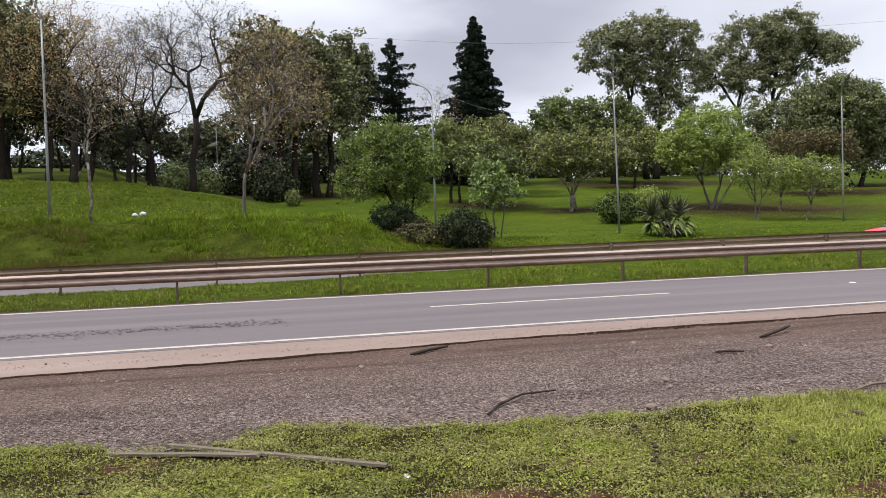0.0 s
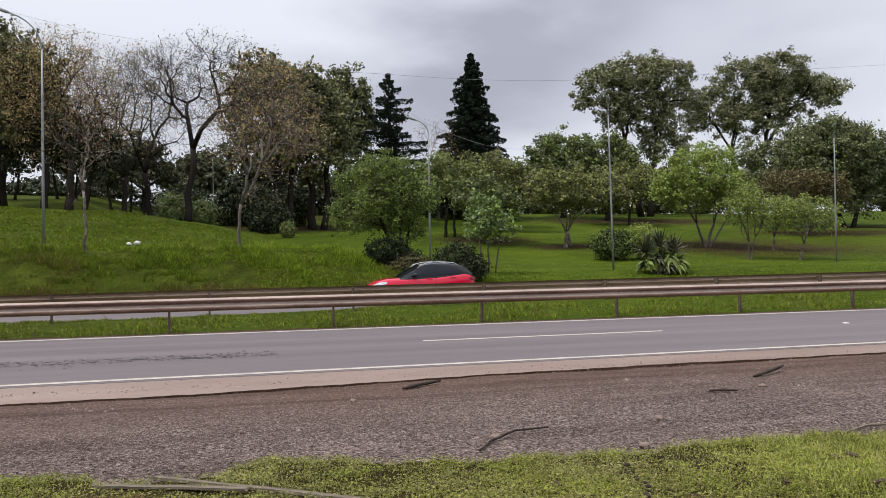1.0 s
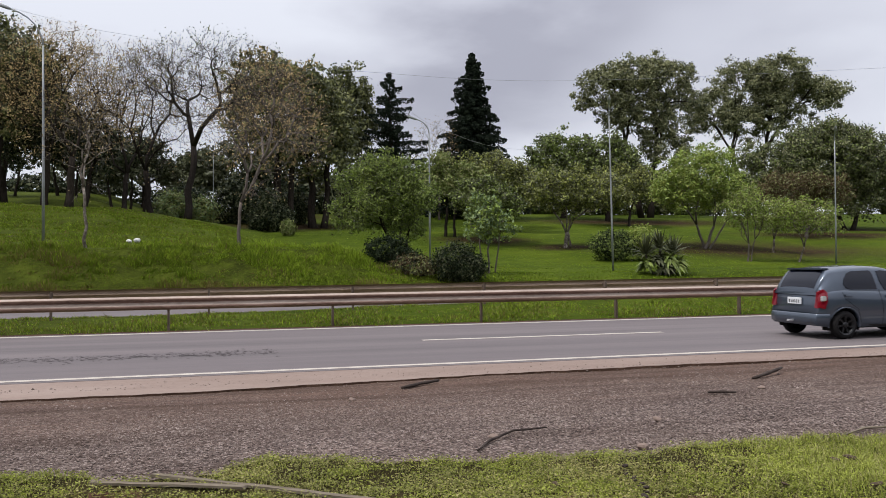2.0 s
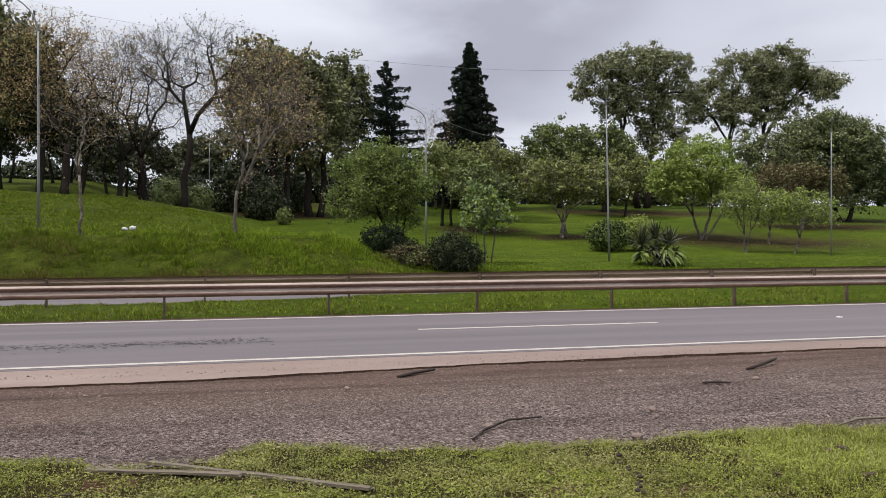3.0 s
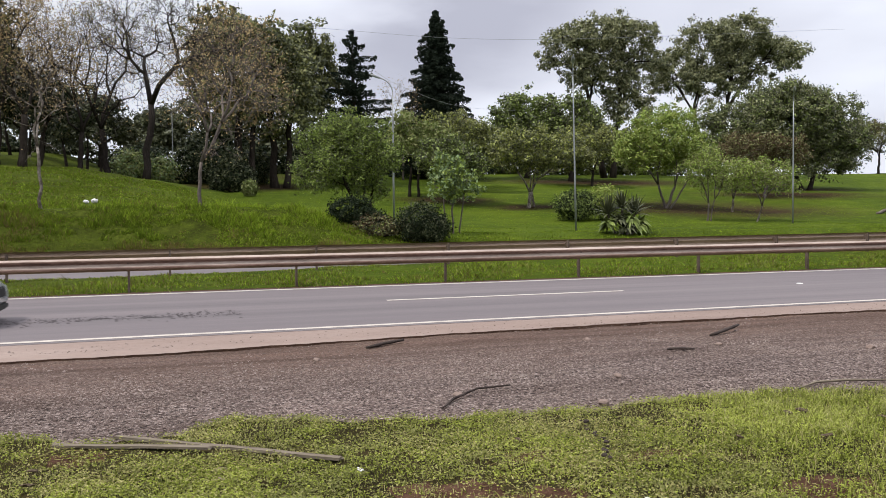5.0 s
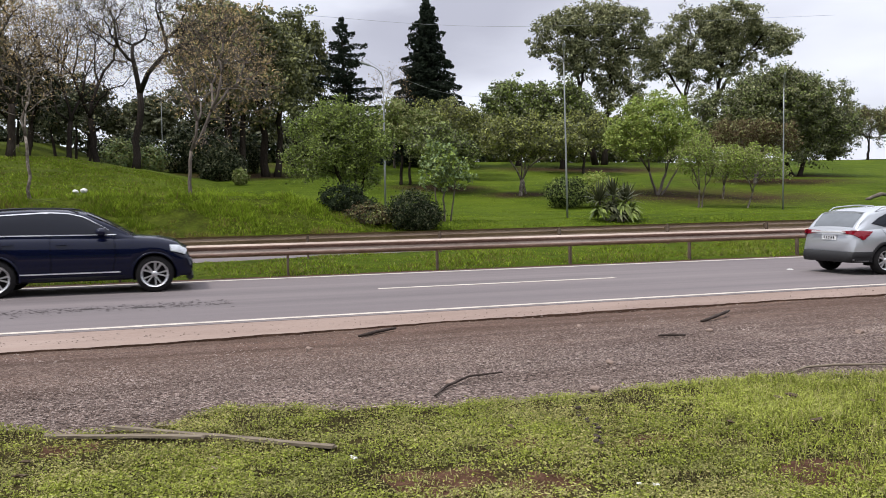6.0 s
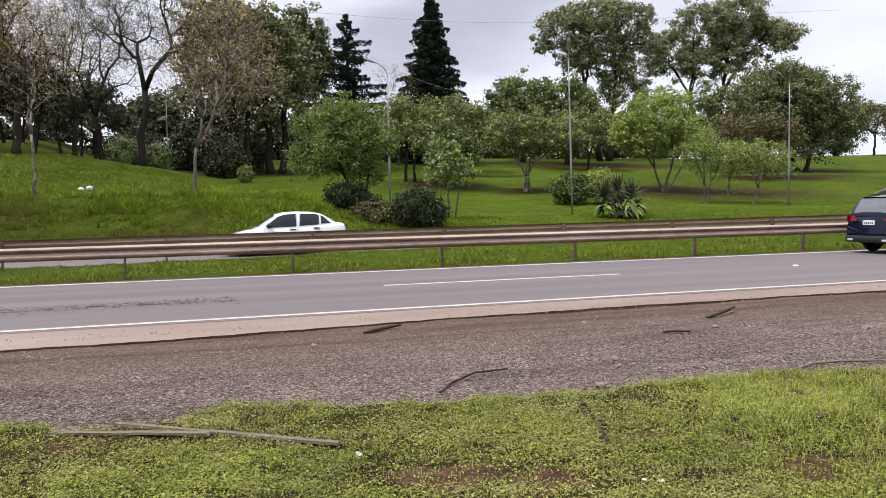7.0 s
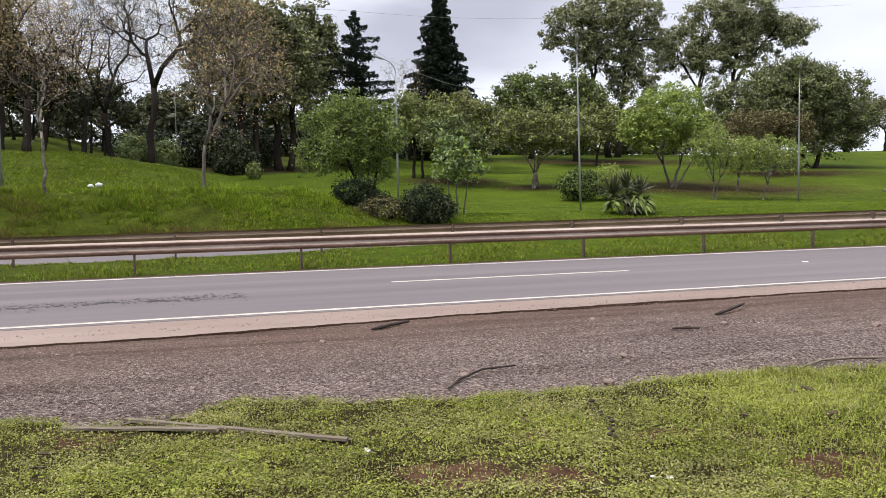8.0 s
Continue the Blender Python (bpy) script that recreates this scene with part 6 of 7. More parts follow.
    def side_panel(pname, poly, off, mat, fy, s, parent=car, plabel=""):
        """A thin panel laid on the side: poly in (x, z), off metres proud."""
        cx, cz = sum(p[0] for p in poly) / len(poly), sum(p[1] for p in poly) / len(poly)
        dense = []
        for i, p in enumerate(poly):
            q = poly[(i + 1) % len(poly)]
            k = max(1, int(math.hypot(q[0] - p[0], q[1] - p[1]) / 0.10))
            dense += [(p[0] + (q[0] - p[0]) * t / k, p[1] + (q[1] - p[1]) * t / k) for t in range(k)]
        rings = [[(cx + (a - cx) * f, cz + (b - cz) * f) for a, b in dense] for f in (1.0, 0.66, 0.33)]
        V = [(a - X0, s * (fy(a, b) - 0.03), b) for a, b in dense]
        for r in rings:
            V += [(a - X0, s * (fy(a, b) + off), b) for a, b in r]
        V.append((cx - X0, s * (fy(cx, cz) + off), cz))
        k = len(dense)
        F = [(j * k + i, j * k + (i + 1) % k, (j + 1) * k + (i + 1) % k, (j + 1) * k + i) for j in range(3) for i in range(k)]
        F += [(3 * k + i, 3 * k + (i + 1) % k, 4 * k) for i in range(k)]
        if s < 0:
            F = [f[::-1] for f in F]
        return mesh_ob(pname, V, F, mat, parent, plabel)

    for s in (-1, 1):
        if sp.get("trim"):
            tp, tm = sp["trim"]
            side_panel("window_trim", tp, 0.005, tm, cab_y, s)
            px, pz = [p[0] for p in tp], [p[1] for p in tp]
            mx, mz = (min(px) + max(px)) / 2, (min(pz) + max(pz)) / 2
            kx_, kz_ = 1 - 0.05 / (max(px) - min(px)), 1 - 0.05 / (max(pz) - min(pz))
            side_panel("window_frame", [(mx + (a - mx) * kx_, mz + (b - mz) * kz_) for a, b in tp], 0.008, M["car_glass"], cab_y, s)
        for poly in sp["windows"]:
            side_panel("side_window", poly, 0.012, M["car_glass"], cab_y, s)
        for poly, mat, off in sp.get("side_bits", []):
            side_panel("side_cladding", poly, off, mat, side_y, s)
        for poly in sp["tail_light"]:
            side_panel("tail_light", poly, 0.012, M["tail_red"], side_y, s)
        for poly in sp["head_light"]:
            side_panel("headlight", poly, 0.012, M["lamp_clear"], side_y, s)
        for x, z in sp["handles"]:
            side_panel("door_handle", [(x - 0.10, z - 0.018), (x + 0.10, z - 0.015), (x + 0.10, z + 0.02), (x - 0.10, z + 0.018)], 0.035, sp.get("handle_mat", sp["paint"]), side_y, s)
        for line in sp["seams"]:
            pts = [(p[0] + (q[0] - p[0]) * t / 4, p[1] + (q[1] - p[1]) * t / 4) for p, q in zip(line[:-1], line[1:]) for t in range(4)] + [line[-1]]
            V = [(a + d - X0, s * (side_y(a, b) + 0.003), b) for a, b in pts for d in (0, 0.011)]
            mesh_ob("door_seam", V, [(2 * k, 2 * k + 1, 2 * k + 3, 2 * k + 2) for k in range(len(pts) - 1)], M["seam"], car)
        # mirror
        mx, mz = sp["mirror"]
        y = cab_y(mx, mz)
        bm = bmesh.new()
        bmesh.ops.create_uvsphere(bm, u_segments=12, v_segments=8, radius=1.0, matrix=Matrix.Translation((mx - X0, s * (y + 0.13), mz)) @ Matrix.Diagonal((0.10, 0.12, 0.085, 1)))
        part("mirror", bm, sp.get("mirror_mat", sp["paint"]), car, smooth=True)
        V, F = [], []
        tube(V, F, [(mx - X0 + 0.03, s * (y - 0.02), mz - 0.04), (mx - X0, s * (y + 0.08), mz - 0.04)], [0.025, 0.02], 6)
        mesh_ob("mirror_stalk", V, F, M["plastic"], car)
        # arch lips
        for a in axles:
            V, F = [], []
            lip = sp.get("lip", 0.02)
            for k in range(25):
                t = math.pi * (-0.06 + 1.12 * k / 24)
                for rr, dy in ((Ra - 0.015, -0.05), (Ra - 0.012, 0.008), (Ra + lip, 0.010), (Ra + lip + 0.012, -0.015)):
                    px, pz = a + rr * math.cos(t), max(R + rr * math.sin(t), sill + 0.02)
                    yy = side_y(min(max(a + (Ra + 0.06) * math.cos(t), 0.02), L - 0.02), max(pz + 0.03, sill + 0.1))
                    V.append((px - X0, s * (yy + dy), pz))
            F = [(k * 4 + j, k * 4 + j + 1, k * 4 + j + 5, k * 4 + j + 4) for k in range(24) for j in range(3)]
            mesh_ob("wheel_arch", V, F, sp.get("arch_mat", M["plastic"]), car, smooth=True)
            # dark liner round and behind the wheel
            V, F = [], []
            for k in range(25):
                t = math.pi * (-0.10 + 1.20 * k / 24)
                V += [(a - X0 + (Ra - 0.004) * math.cos(t), s * yy_, R + (Ra - 0.004) * math.sin(t)) for yy_ in (W / 2 - 0.045, W / 2 - 0.30)]
            V.append((a - X0, s * (W / 2 - 0.30), R))
            F = [(2 * k, 2 * k + 1, 2 * k + 3, 2 * k + 2) for k in range(24)] + [(2 * k + 1, 2 * k + 3, 50) for k in range(24)]
            mesh_ob("wheel_liner", V, F, M["underbody"], car)

    # front and rear screens lie on the cabin
    def screen(pname, xa, xb, k0, mat):
        V, F = [], []
        N = 9
        for x in np.linspace(xa, xb, N):
            zd, zr, w0, w1 = cabin(x)
            for u in np.linspace(-1, 1, 9):
                yy = u * (w1 - 0.045) * k0
                V.append((x - X0, yy, zr + 0.02 - 0.03 * abs(u) ** 3 + 0.014))
        F = [(i * 9 + k, i * 9 + k + 1, (i + 1) * 9 + k + 1, (i + 1) * 9 + k) for i in range(N - 1) for k in range(8)]
        return mesh_ob(pname, V, F, mat, car, smooth=True)

    screen("windscreen", *sp["front_screen"], 0.97, M["car_glass"])
    screen("rear_window", *sp["rear_screen"], 0.90, sp.get("rear_glass", M["car_glass"]))

    def box(pname, x, y, z, dx, dy, dz, mat, parent=car, bev=0.25, plabel=""):
        bm = bmesh.new()
        bmesh.ops.create_cube(bm, size=1.0, matrix=Matrix.Translation((x - X0, y, z)) @ Matrix.Diagonal((dx, dy, dz, 1)))
        bmesh.ops.bevel(bm, geom=bm.edges[:], offset=min(dx, dy, dz) * bev, segments=2, affect="EDGES")
        return part(pname, bm, mat, parent, plabel)

    # tail: inner lamps, number plate, bumper strip
    for poly in sp["tail_rear"]:
        for s in (-1, 1):
            ring = [(s * a * half_w(0.0), b) for a, b in poly]
            V = [(float(end_shift(0, b)) - X0 + d, a, b) for d in (0.02, -0.014) for a, b in ring]
            k = len(ring)
            F = [(i, (i + 1) % k, k + (i + 1) % k, k + i) for i in range(k)] + [tuple(range(k, 2 * k))]
            mesh_ob("tail_light", V, F if s > 0 else [f[::-1] for f in F], M["tail_red"], car)
    plate = box("number_plate", sp["plate_x"], 0, sp["plate_z"], 0.025, 0.42, 0.14, M["plate_white"])
    for k in range(5):
        box("plate_bar", sp["plate_x"] - 0.013, -0.14 + 0.07 * k, sp["plate_z"] - 0.01, 0.006, 0.035, 0.065, M["seam"], plate)
    zs = [sp["bump_z"] + sp["bump_h"] * k for k in (-0.5, -0.42, 0.0, 0.42, 0.5)]
    push = (0.0, 0.018, 0.026, 0.018, 0.0)
    run = [(x, 1) for x in np.linspace(rear - Ra - 0.01, 0.012, 9)] + [(None, u) for u in np.linspace(0.97, -0.97, 9)] + [(x, -1) for x in np.linspace(0.012, rear - Ra - 0.01, 9)]
    V = []
    for x, u in run:
        for z, d in zip(zs, push):
            if x is None:
                V.append((float(end_shift(0, z)) - d - X0, u * half_w(0.0), z))
            else:
                V.append((x + float(end_shift(x, z)) - X0, u * (side_y(x, z) + d * 0.8), z))
    k = len(zs)
    mesh_ob("rear_bumper", V, [(a * k + b, a * k + b + 1, (a + 1) * k + b + 1, (a + 1) * k + b) for a in range(len(run) - 1) for b in range(k - 1)], sp.get("bump_mat", M["plastic"]), car, smooth=True)
    box("grille", L - 0.045, 0, 0.52, 0.10, W * 0.55, 0.20, M["plastic"])
    box("front_bumper", L - 0.06, 0, 0.27, 0.14, W * 0.72, 0.13, M["plastic"])
    if sp.get("spoiler"):
        x, z, dx, w = sp["spoiler"]
        box("spoiler", x, 0, z, dx, w, 0.035, sp.get("spoiler_mat", sp["paint"]))
    if sp.get("rails"):
        x0, x1 = sp["rails"]
        for s in (-1, 1):
            V, F = [], []
            pts = []
            for t in np.linspace(0, 1, 12):
                x = x0 + (x1 - x0) * t
                zd, zr, w0, w1 = cabin(x)
                pts.append((x - X0, s * (w1 - 0.02), zr + (0.035 if 0.06 < t < 0.94 else -0.02)))
            tube(V, F, pts, [0.016] * 12, 6)
            mesh_ob("roof_rail", V, F, sp.get("rail_mat", M["plastic"]), car, smooth=True)
    V, F = [], []
    ax = sp.get("antenna")
    if ax:
        zd, zr, w0, w1 = cabin(ax)
        tube(V, F, [(ax - X0, 0, zr), (ax - X0 - 0.06, 0, zr + 0.08), (ax - X0 - 0.12, 0, zr + 0.11)], [0.03, 0.02, 0.006], 6)
        mesh_ob("antenna", V, F, M["plastic"], car)
    for x, y, z, dx, dy, dz, mat, pn in sp.get("extra", []):
        box(pn, x, y, z, dx, dy, dz, mat)
    wheels = []
    for a in axles:
        for s in (-1, 1):
            wheels.append(make_wheel(car, a - X0, s * (W / 2 - 0.115), R, sp["rim"], sp["spokes"], sp.get("twin", False), sp["rim_mat"], sp.get("spoke_w", 0.05)))
    return car, wheels


P_GREY = paint_mat("paint_grey", (0.062, 0.078, 0.104), 0.45)
P_SILVER = paint_mat("paint_silver", (0.40, 0.415, 0.44), 0.45)
P_BLUE = paint_mat("paint_blue", (0.0012, 0.003, 0.017), 0.0, 0.25, 0.5)
P_RED = paint_mat("paint_red", (0.62, 0.006, 0.040), 0.0)
P_WHITE = paint_mat("paint_white", (0.72, 0.73, 0.74), 0.0)

HATCH = dict(L=3.68, W=1.69, H=1.51, R=0.295, arch=1.24, rear=0.62, wb=2.46, sill=0.22, paint=P_GREY,
    deck=[(0, 0.86), (0.12, 1.0), (0.6, 1.03), (1.6, 0.99), (2.7, 0.95), (2.95, 0.93), (3.2, 0.88), (3.45, 0.79), (3.60, 0.69), (3.68, 0.60)],
    roof=[(0.06, 0.98), (0.16, 1.20), (0.34, 1.44), (0.7, 1.49), (1.3, 1.51), (1.75, 1.49), (2.05, 1.42), (2.4, 1.25), (2.75, 1.06), (2.95, 0.95)],
    windows=[[(0.68, 1.06), (0.62, 1.13), (0.66, 1.25), (0.76, 1.36), (0.88, 1.405), (1.34, 1.42), (1.40, 1.38), (1.45, 1.03), (0.80, 1.03)],
             [(1.53, 1.405), (1.66, 1.42), (1.92, 1.385), (2.20, 1.26), (2.46, 1.07), (2.42, 0.99), (1.64, 1.01), (1.55, 1.20)]],
    tail_light=[[(0.03, 0.66), (0.15, 0.64), (0.20, 0.78), (0.22, 0.98), (0.15, 1.04), (0.04, 0.98)]], tail_rear=[[(0.84, 0.66), (0.98, 0.64), (0.98, 1.02), (0.86, 1.0)]],
    head_light=[[(3.36, 0.66), (3.58, 0.55), (3.63, 0.62), (3.54, 0.71), (3.38, 0.76)]],
    handles=[(0.70, 0.91), (1.72, 0.88)], handle_mat=P_GREY,
    seams=[[(1.49, 1.02), (1.52, 0.8), (1.56, 0.5), (1.56, 0.30)], [(2.62, 0.98), (2.64, 0.7), (2.58, 0.30)], [(0.56, 0.98), (0.60, 0.84), (0.92, 0.62), (1.02, 0.34)]],
    mirror=(2.40, 1.03), front_screen=(2.1, 2.88), rear_screen=(0.09, 0.33), rear_glass=M["car_glass"],
    plate_x=0.035, plate_z=0.78, bump_z=0.42, bump_h=0.22, bump_mat=P_GREY, spoiler=(0.36, 1.455, 0.20, 1.06),
    rim=0.20, spokes=7, rim_mat=M["alloy_dark"], spoke_w=0.04, lip=0.008, arch_mat=P_GREY,
    extra=[(0.12, -0.775, 0.85, 0.12, 0.06, 0.11, M["lamp_clear"], "reversing_light"), (-0.05, 0, 0.36, 0.20, 0.05, 0.05, M["chrome"], "tow_hitch"), (2.45, -0.846, 0.735, 0.08, 0.012, 0.03, M["lamp_clear"], "side_marker")],
    side_bits=[([(0.98, 0.24), (2.75, 0.24), (2.75, 0.30), (0.98, 0.30)], M["plastic"], 0.01)])

CROSSOVER = dict(L=4.19, W=1.77, H=1.59, R=0.335, rear=0.83, wb=2.61, sill=0.28, paint=P_SILVER,
    deck=[(0, 0.98), (0.15, 1.06), (0.9, 1.10), (1.6, 1.05), (2.9, 1.00), (3.25, 0.99), (3.6, 0.95), (3.92, 0.84), (4.1, 0.72), (4.19, 0.62)],
    roof=[(0.10, 1.05), (0.22, 1.22), (0.46, 1.46), (0.9, 1.55), (1.5, 1.59), (2.0, 1.57), (2.35, 1.49), (2.75, 1.27), (3.12, 1.03)],
    windows=[[(0.52, 1.20), (0.72, 1.31), (1.02, 1.43), (1.34, 1.475), (1.60, 1.485), (1.68, 1.12), (1.1, 1.14), (0.75, 1.16)],
             [(1.69, 1.485), (1.88, 1.475), (2.18, 1.415), (2.46, 1.28), (2.74, 1.10), (2.70, 1.06), (1.78, 1.10)]],
    trim=([(0.46, 1.20), (0.70, 1.34), (1.05, 1.465), (1.6, 1.515), (1.92, 1.50), (2.22, 1.435), (2.82, 1.09), (2.72, 1.045), (0.8, 1.12)], M["plastic"]),
    tail_light=[[(0.02, 0.95), (0.10, 0.90), (0.20, 0.82), (0.36, 0.94), (0.46, 1.02), (0.02, 1.05)]], tail_rear=[[(0.42, 0.99), (0.99, 0.93), (0.99, 1.05), (0.42, 1.03)]],
    head_light=[[(3.62, 0.77), (3.96, 0.69), (4.03, 0.76), (3.84, 0.85), (3.60, 0.89)]],
    handles=[(1.86, 0.96)], seams=[[(1.74, 1.10), (1.76, 0.6), (1.73, 0.40)], [(2.78, 1.03), (2.80, 0.7), (2.72, 0.40)], [(0.72, 1.08), (0.82, 0.90), (1.16, 0.62)]],
    mirror=(2.68, 1.13), front_screen=(2.38, 3.06), rear_screen=(0.14, 0.46), rear_glass=M["rear_glass"],
    plate_x=0.055, plate_z=0.88, bump_z=0.42, bump_h=0.26, spoiler=(0.54, 1.455, 0.24, 1.12), rails=(0.7, 2.3), rail_mat=P_SILVER,
    rim=0.225, spokes=5, twin=True, rim_mat=M["alloy"], spoke_w=0.036, lip=0.05,
    side_bits=[([(1.2, 0.29), (3.05, 0.29), (3.05, 0.38), (1.2, 0.38)], M["plastic"], 0.012), ([(1.25, 0.53), (2.70, 0.515), (2.70, 0.545), (1.25, 0.575)], P_SILVER, 0.022),
               ([(0.05, 0.34), (0.42, 0.34), (0.42, 0.50), (0.05, 0.50)], M["plastic"], 0.012)],
    extra=[(0.02, 0, 1.0, 0.05, 1.0, 0.045, M["chrome"], "tailgate_trim"), (0.03, -0.6, 0.45, 0.05, 0.16, 0.05, M["tail_red"], "reflector")])

LUXURY = dict(L=4.76, W=1.94, H=1.75, R=0.375, rear=1.08, wb=2.93, sill=0.27, paint=P_BLUE,
    deck=[(0, 1.02), (0.15, 1.12), (0.9, 1.17), (2.0, 1.16), (3.3, 1.13), (3.6, 1.13), (4.1, 1.09), (4.5, 1.0), (4.68, 0.88), (4.76, 0.76)],
    roof=[(0.10, 1.10), (0.24, 1.34), (0.46, 1.61), (0.9, 1.68), (1.6, 1.715), (2.3, 1.705), (2.7, 1.645), (3.1, 1.45), (3.5, 1.22), (3.65, 1.13)],
    windows=[[(0.68, 1.33), (0.84, 1.47), (1.06, 1.58), (2.02, 1.63), (2.06, 1.23), (0.90, 1.24), (0.74, 1.28)],
             [(2.10, 1.63), (2.4, 1.61), (2.66, 1.54), (3.02, 1.33), (3.14, 1.21), (2.12, 1.22)]],
    trim=([(0.60, 1.33), (0.80, 1.50), (1.05, 1.62), (2.05, 1.675), (2.42, 1.65), (2.70, 1.575), (3.08, 1.35), (3.30, 1.19), (0.84, 1.205), (0.66, 1.25)], M["chrome"]),
    tail_light=[[(0.02, 0.93), (0.22, 0.93), (0.30, 1.0), (0.32, 1.12), (0.02, 1.12)]], tail_rear=[[(0.56, 0.95), (0.99, 0.92), (0.99, 1.12), (0.72, 1.10)]],
    head_light=[[(4.34, 0.84), (4.62, 0.76), (4.66, 0.86), (4.50, 0.96), (4.32, 0.97)]],
    handles=[(1.32, 1.05), (2.28, 1.03)], seams=[[(2.07, 1.20), (2.08, 0.7), (2.06, 0.40)], [(3.25, 1.17), (3.28, 0.8), (3.2, 0.40)], [(1.15, 1.18), (1.22, 0.95), (1.50, 0.75)]],
    mirror=(3.02, 1.26), mirror_mat=P_BLUE, front_screen=(2.75, 3.55), rear_screen=(0.14, 0.45), rear_glass=M["rear_glass"],
    plate_x=0.035, plate_z=0.90, bump_z=0.42, bump_h=0.20, spoiler=(0.55, 1.63, 0.26, 1.2), rails=(0.75, 2.6),
    rim=0.265, spokes=5, twin=True, rim_mat=M["alloy"], spoke_w=0.034, lip=0.02, arch_mat=P_BLUE,
    side_bits=[([(1.52, 0.43), (3.35, 0.43), (3.35, 0.455), (1.52, 0.455)], M["chrome"], 0.015), ([(1.45, 0.28), (3.42, 0.28), (3.42, 0.37), (1.45, 0.37)], M["plastic"], 0.01)],
    extra=[(0.0, -0.62, 0.40, 0.10, 0.20, 0.06, M["chrome"], "exhaust_pipe"), (0.0, 0.62, 0.40, 0.10, 0.20, 0.06, M["chrome"], "exhaust_pipe"), (0.03, 0, 0.56, 0.05, 1.45, 0.05, P_BLUE, "bumper_strip")])

COUPE = dict(L=4.10, W=1.77, H=1.58, R=0.33, rear=0.78, wb=2.53, sill=0.26, paint=P_RED, cabin_mat=M["black_gloss"],
    deck=[(0, 0.94), (0.12, 1.10), (0.5, 1.15), (0.8, 1.11), (1.6, 1.02), (2.7, 0.98), (3.0, 0.99), (3.4, 0.97), (3.8, 0.88), (4.0, 0.78), (4.10, 0.66)],
    roof=[(0.10, 1.06), (0.30, 1.34), (0.55, 1.47), (0.9, 1.54), (1.4, 1.58), (1.8, 1.565), (2.12, 1.49), (2.55, 1.26), (2.98, 1.0)],
    windows=[[(0.66, 1.19), (0.85, 1.34), (1.15, 1.42), (1.52, 1.46), (1.56, 1.13), (1.0, 1.16)],
             [(1.62, 1.46), (1.85, 1.46), (2.1, 1.40), (2.35, 1.26), (2.52, 1.10), (2.45, 1.06), (1.66, 1.12)]],
    trim=([(0.52, 1.18), (0.70, 1.36), (1.05, 1.47), (1.6, 1.52), (2.0, 1.50), (2.3, 1.37), (2.62, 1.08), (2.5, 1.03), (1.0, 1.12)], M["plastic"]),
    tail_light=[[(0.02, 0.90), (0.30, 0.94), (0.30, 1.0), (0.02, 1.03)]], tail_rear=[[(0.3, 0.95), (0.99, 0.92), (0.99, 1.02), (0.3, 1.0)]],
    head_light=[[(3.50, 0.82), (3.92, 0.74), (3.98, 0.80), (3.72, 0.89), (3.48, 0.90)]],
    handles=[(0.95, 1.04), (1.85, 1.0)], seams=[[(1.60, 1.1), (1.62, 0.6), (1.6, 0.4)], [(2.62, 1.0), (2.66, 0.7), (2.6, 0.4)]],
    mirror=(2.42, 1.13), mirror_mat=M["plastic"], front_screen=(2.14, 2.92), rear_screen=(0.16, 0.5),
    plate_x=0.035, plate_z=0.75, bump_z=0.42, bump_h=0.26, spoiler=(0.48, 1.435, 0.34, 1.15), spoiler_mat=M["plastic"], rails=(0.7, 2.3), rail_mat=M["alloy"],
    rim=0.22, spokes=5, twin=True, rim_mat=M["alloy"], spoke_w=0.045, lip=0.05,
    side_bits=[([(1.15, 0.28), (2.9, 0.28), (2.9, 0.40), (1.15, 0.40)], M["plastic"], 0.012), ([(3.86, 0.50), (4.04, 0.50), (4.04, 0.70), (3.86, 0.66)], M["plastic"], 0.01)])

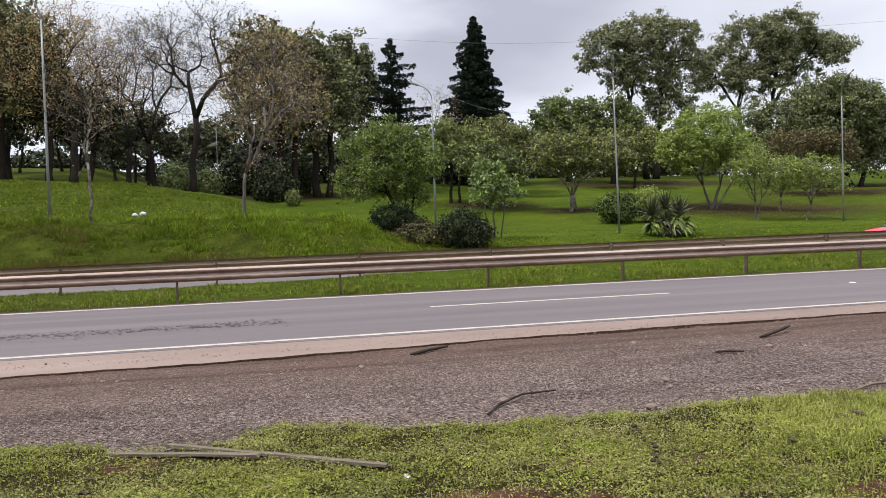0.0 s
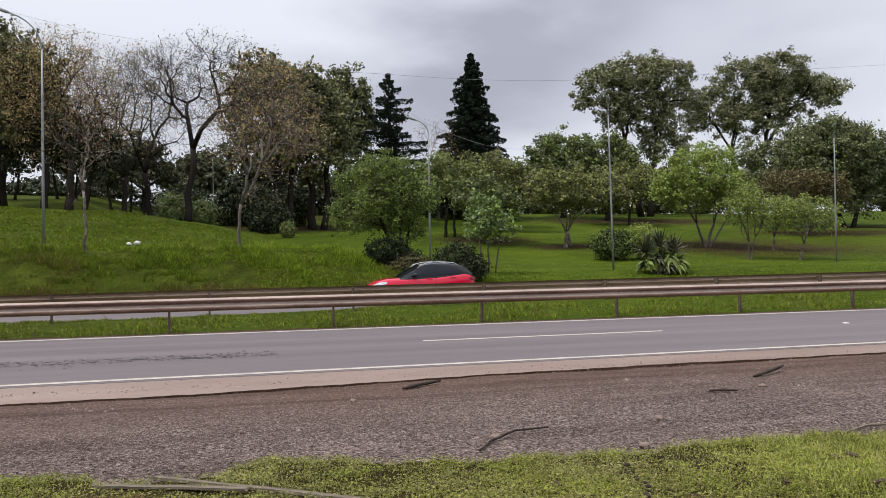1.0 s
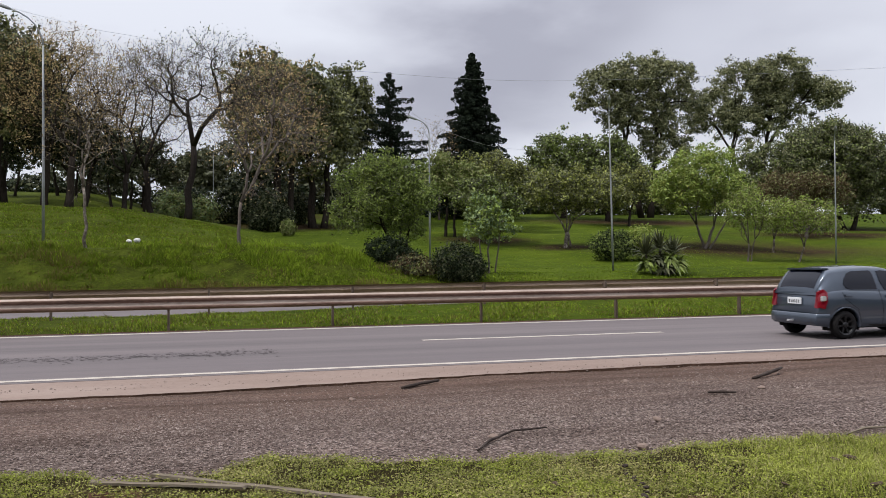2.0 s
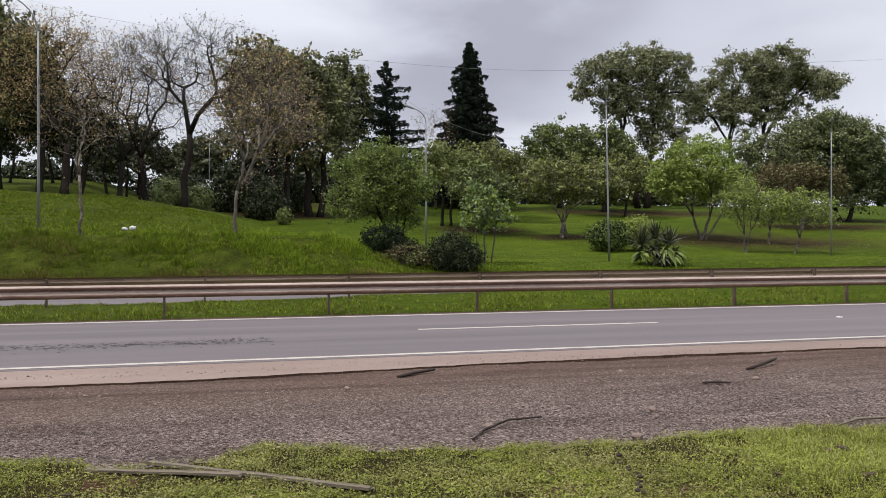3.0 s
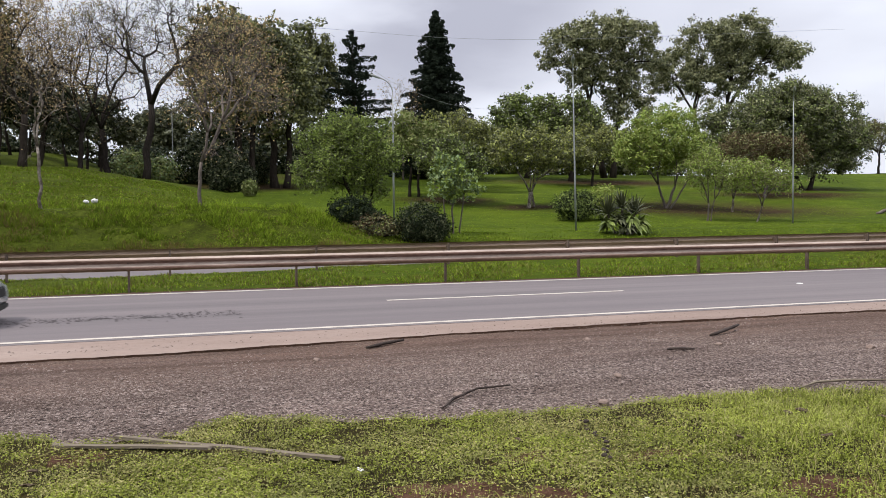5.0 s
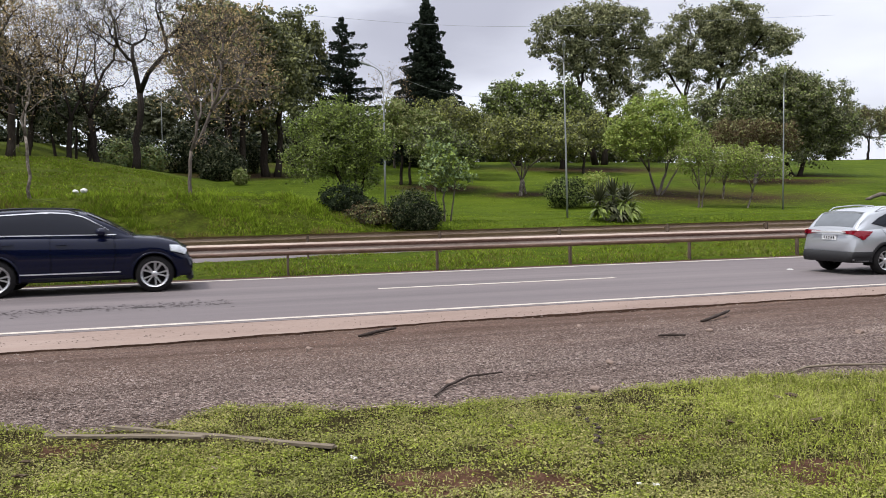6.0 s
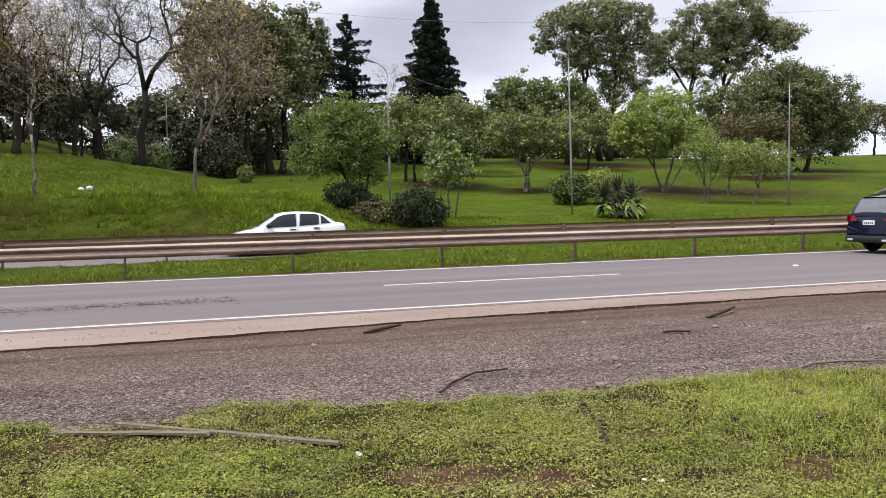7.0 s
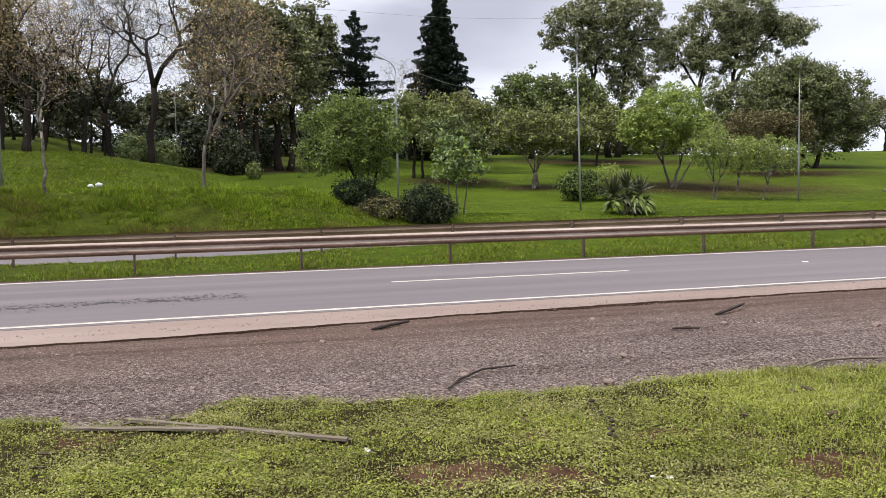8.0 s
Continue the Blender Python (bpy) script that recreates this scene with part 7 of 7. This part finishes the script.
SEDAN = dict(L=4.18, W=1.62, H=1.47, R=0.285, rear=0.95, wb=2.44, sill=0.22, paint=P_WHITE,
    deck=[(0, 0.88), (0.08, 1.02), (0.35, 1.05), (0.8, 1.03), (1.3, 0.96), (2.7, 0.90), (3.0, 0.90), (3.4, 0.85), (3.85, 0.74), (4.08, 0.64), (4.18, 0.55)],
    roof=[(0.36, 1.03), (0.62, 1.22), (0.90, 1.38), (1.3, 1.455), (1.8, 1.47), (2.2, 1.445), (2.48, 1.375), (2.8, 1.17), (3.19, 0.90)],
    windows=[[(0.62, 1.08), (0.96, 1.05), (0.96, 1.34), (0.88, 1.31)], [(1.03, 1.03), (1.01, 1.35), (1.14, 1.39), (1.66, 1.41), (1.70, 0.99)], [(1.80, 0.98), (1.79, 1.41), (2.2, 1.385), (2.42, 1.31), (2.84, 1.0), (2.78, 0.95)]],
    tail_light=[[(0.02, 0.74), (0.06, 0.74), (0.07, 0.94), (0.02, 0.95)]], tail_rear=[[(0.62, 0.74), (0.99, 0.74), (0.99, 0.95), (0.62, 0.95)]],
    head_light=[[(3.72, 0.62), (4.02, 0.52), (4.05, 0.62), (3.76, 0.73)]],
    handles=[(1.12, 0.91), (1.92, 0.88)], handle_mat=M["plastic"], seams=[[(1.74, 0.96), (1.76, 0.6), (1.72, 0.35)], [(2.86, 0.9), (2.9, 0.6), (2.8, 0.35)]],
    mirror=(2.72, 1.02), mirror_mat=M["plastic"], front_screen=(2.52, 3.1), rear_screen=(0.44, 0.86),
    plate_x=0.035, plate_z=0.74, bump_z=0.42, bump_h=0.20, bump_mat=P_WHITE,
    rim=0.185, spokes=6, rim_mat=M["alloy"], spoke_w=0.05, lip=0.012, arch_mat=P_WHITE,
    side_bits=[([(1.3, 0.50), (2.85, 0.49), (2.85, 0.54), (1.3, 0.55)], M["plastic"], 0.012)])

# each car: spec, label, heading, road position of its side, position of its nose at a time, speed
TRAFFIC = [
    (HATCH, "dusty dark grey hatchback with black wheels and tow hitch", 1, 13.32, 1.5, 4.18, 21.45, 0.965),
    (COUPE, "bright red small crossover with a black roof", -1, 28.5, 1.0, 4.82, 22.3, 0.98),
    (CROSSOVER, "silver compact crossover with black wheel arches", 1, 13.87, 5.8, 14.055, 21.4, (1.0, 1.0, 0.957)),
    (LUXURY, "dark blue luxury off-roader with chrome window trim", 1, 17.35, 6.4, 9.53, 23.4, 1.0),
    (SEDAN, "old white four-door saloon car", -1, 27.4, 6.9, 4.16, 30.2, 1.0),
]


def motions():
    steps = [k / FPS for k in range(0, 8 * FPS + 1)]
    for sp, label, way, side, t0, nose, speed, size in TRAFFIC:
        car, wheels = build_car("car", label, sp)
        car.scale = size if isinstance(size, tuple) else (size, size, size)
        y = side + sp["W"] / 2
        rows = []
        for t in steps:
            x = nose + way * (speed * (t - t0) - sp["L"] / 2)
            rows.append((t, pose(x, y, 0.001, 0, 0, 0 if way > 0 else 180)))
        walk(car, rows)
        for w in wheels:
            at = w.location.copy()
            walk(w, [(t, Matrix.Translation(at) @ pose(0, 0, 0, 0, (80 * k) % 360, 0)) for k, t in enumerate(steps)])


motions()
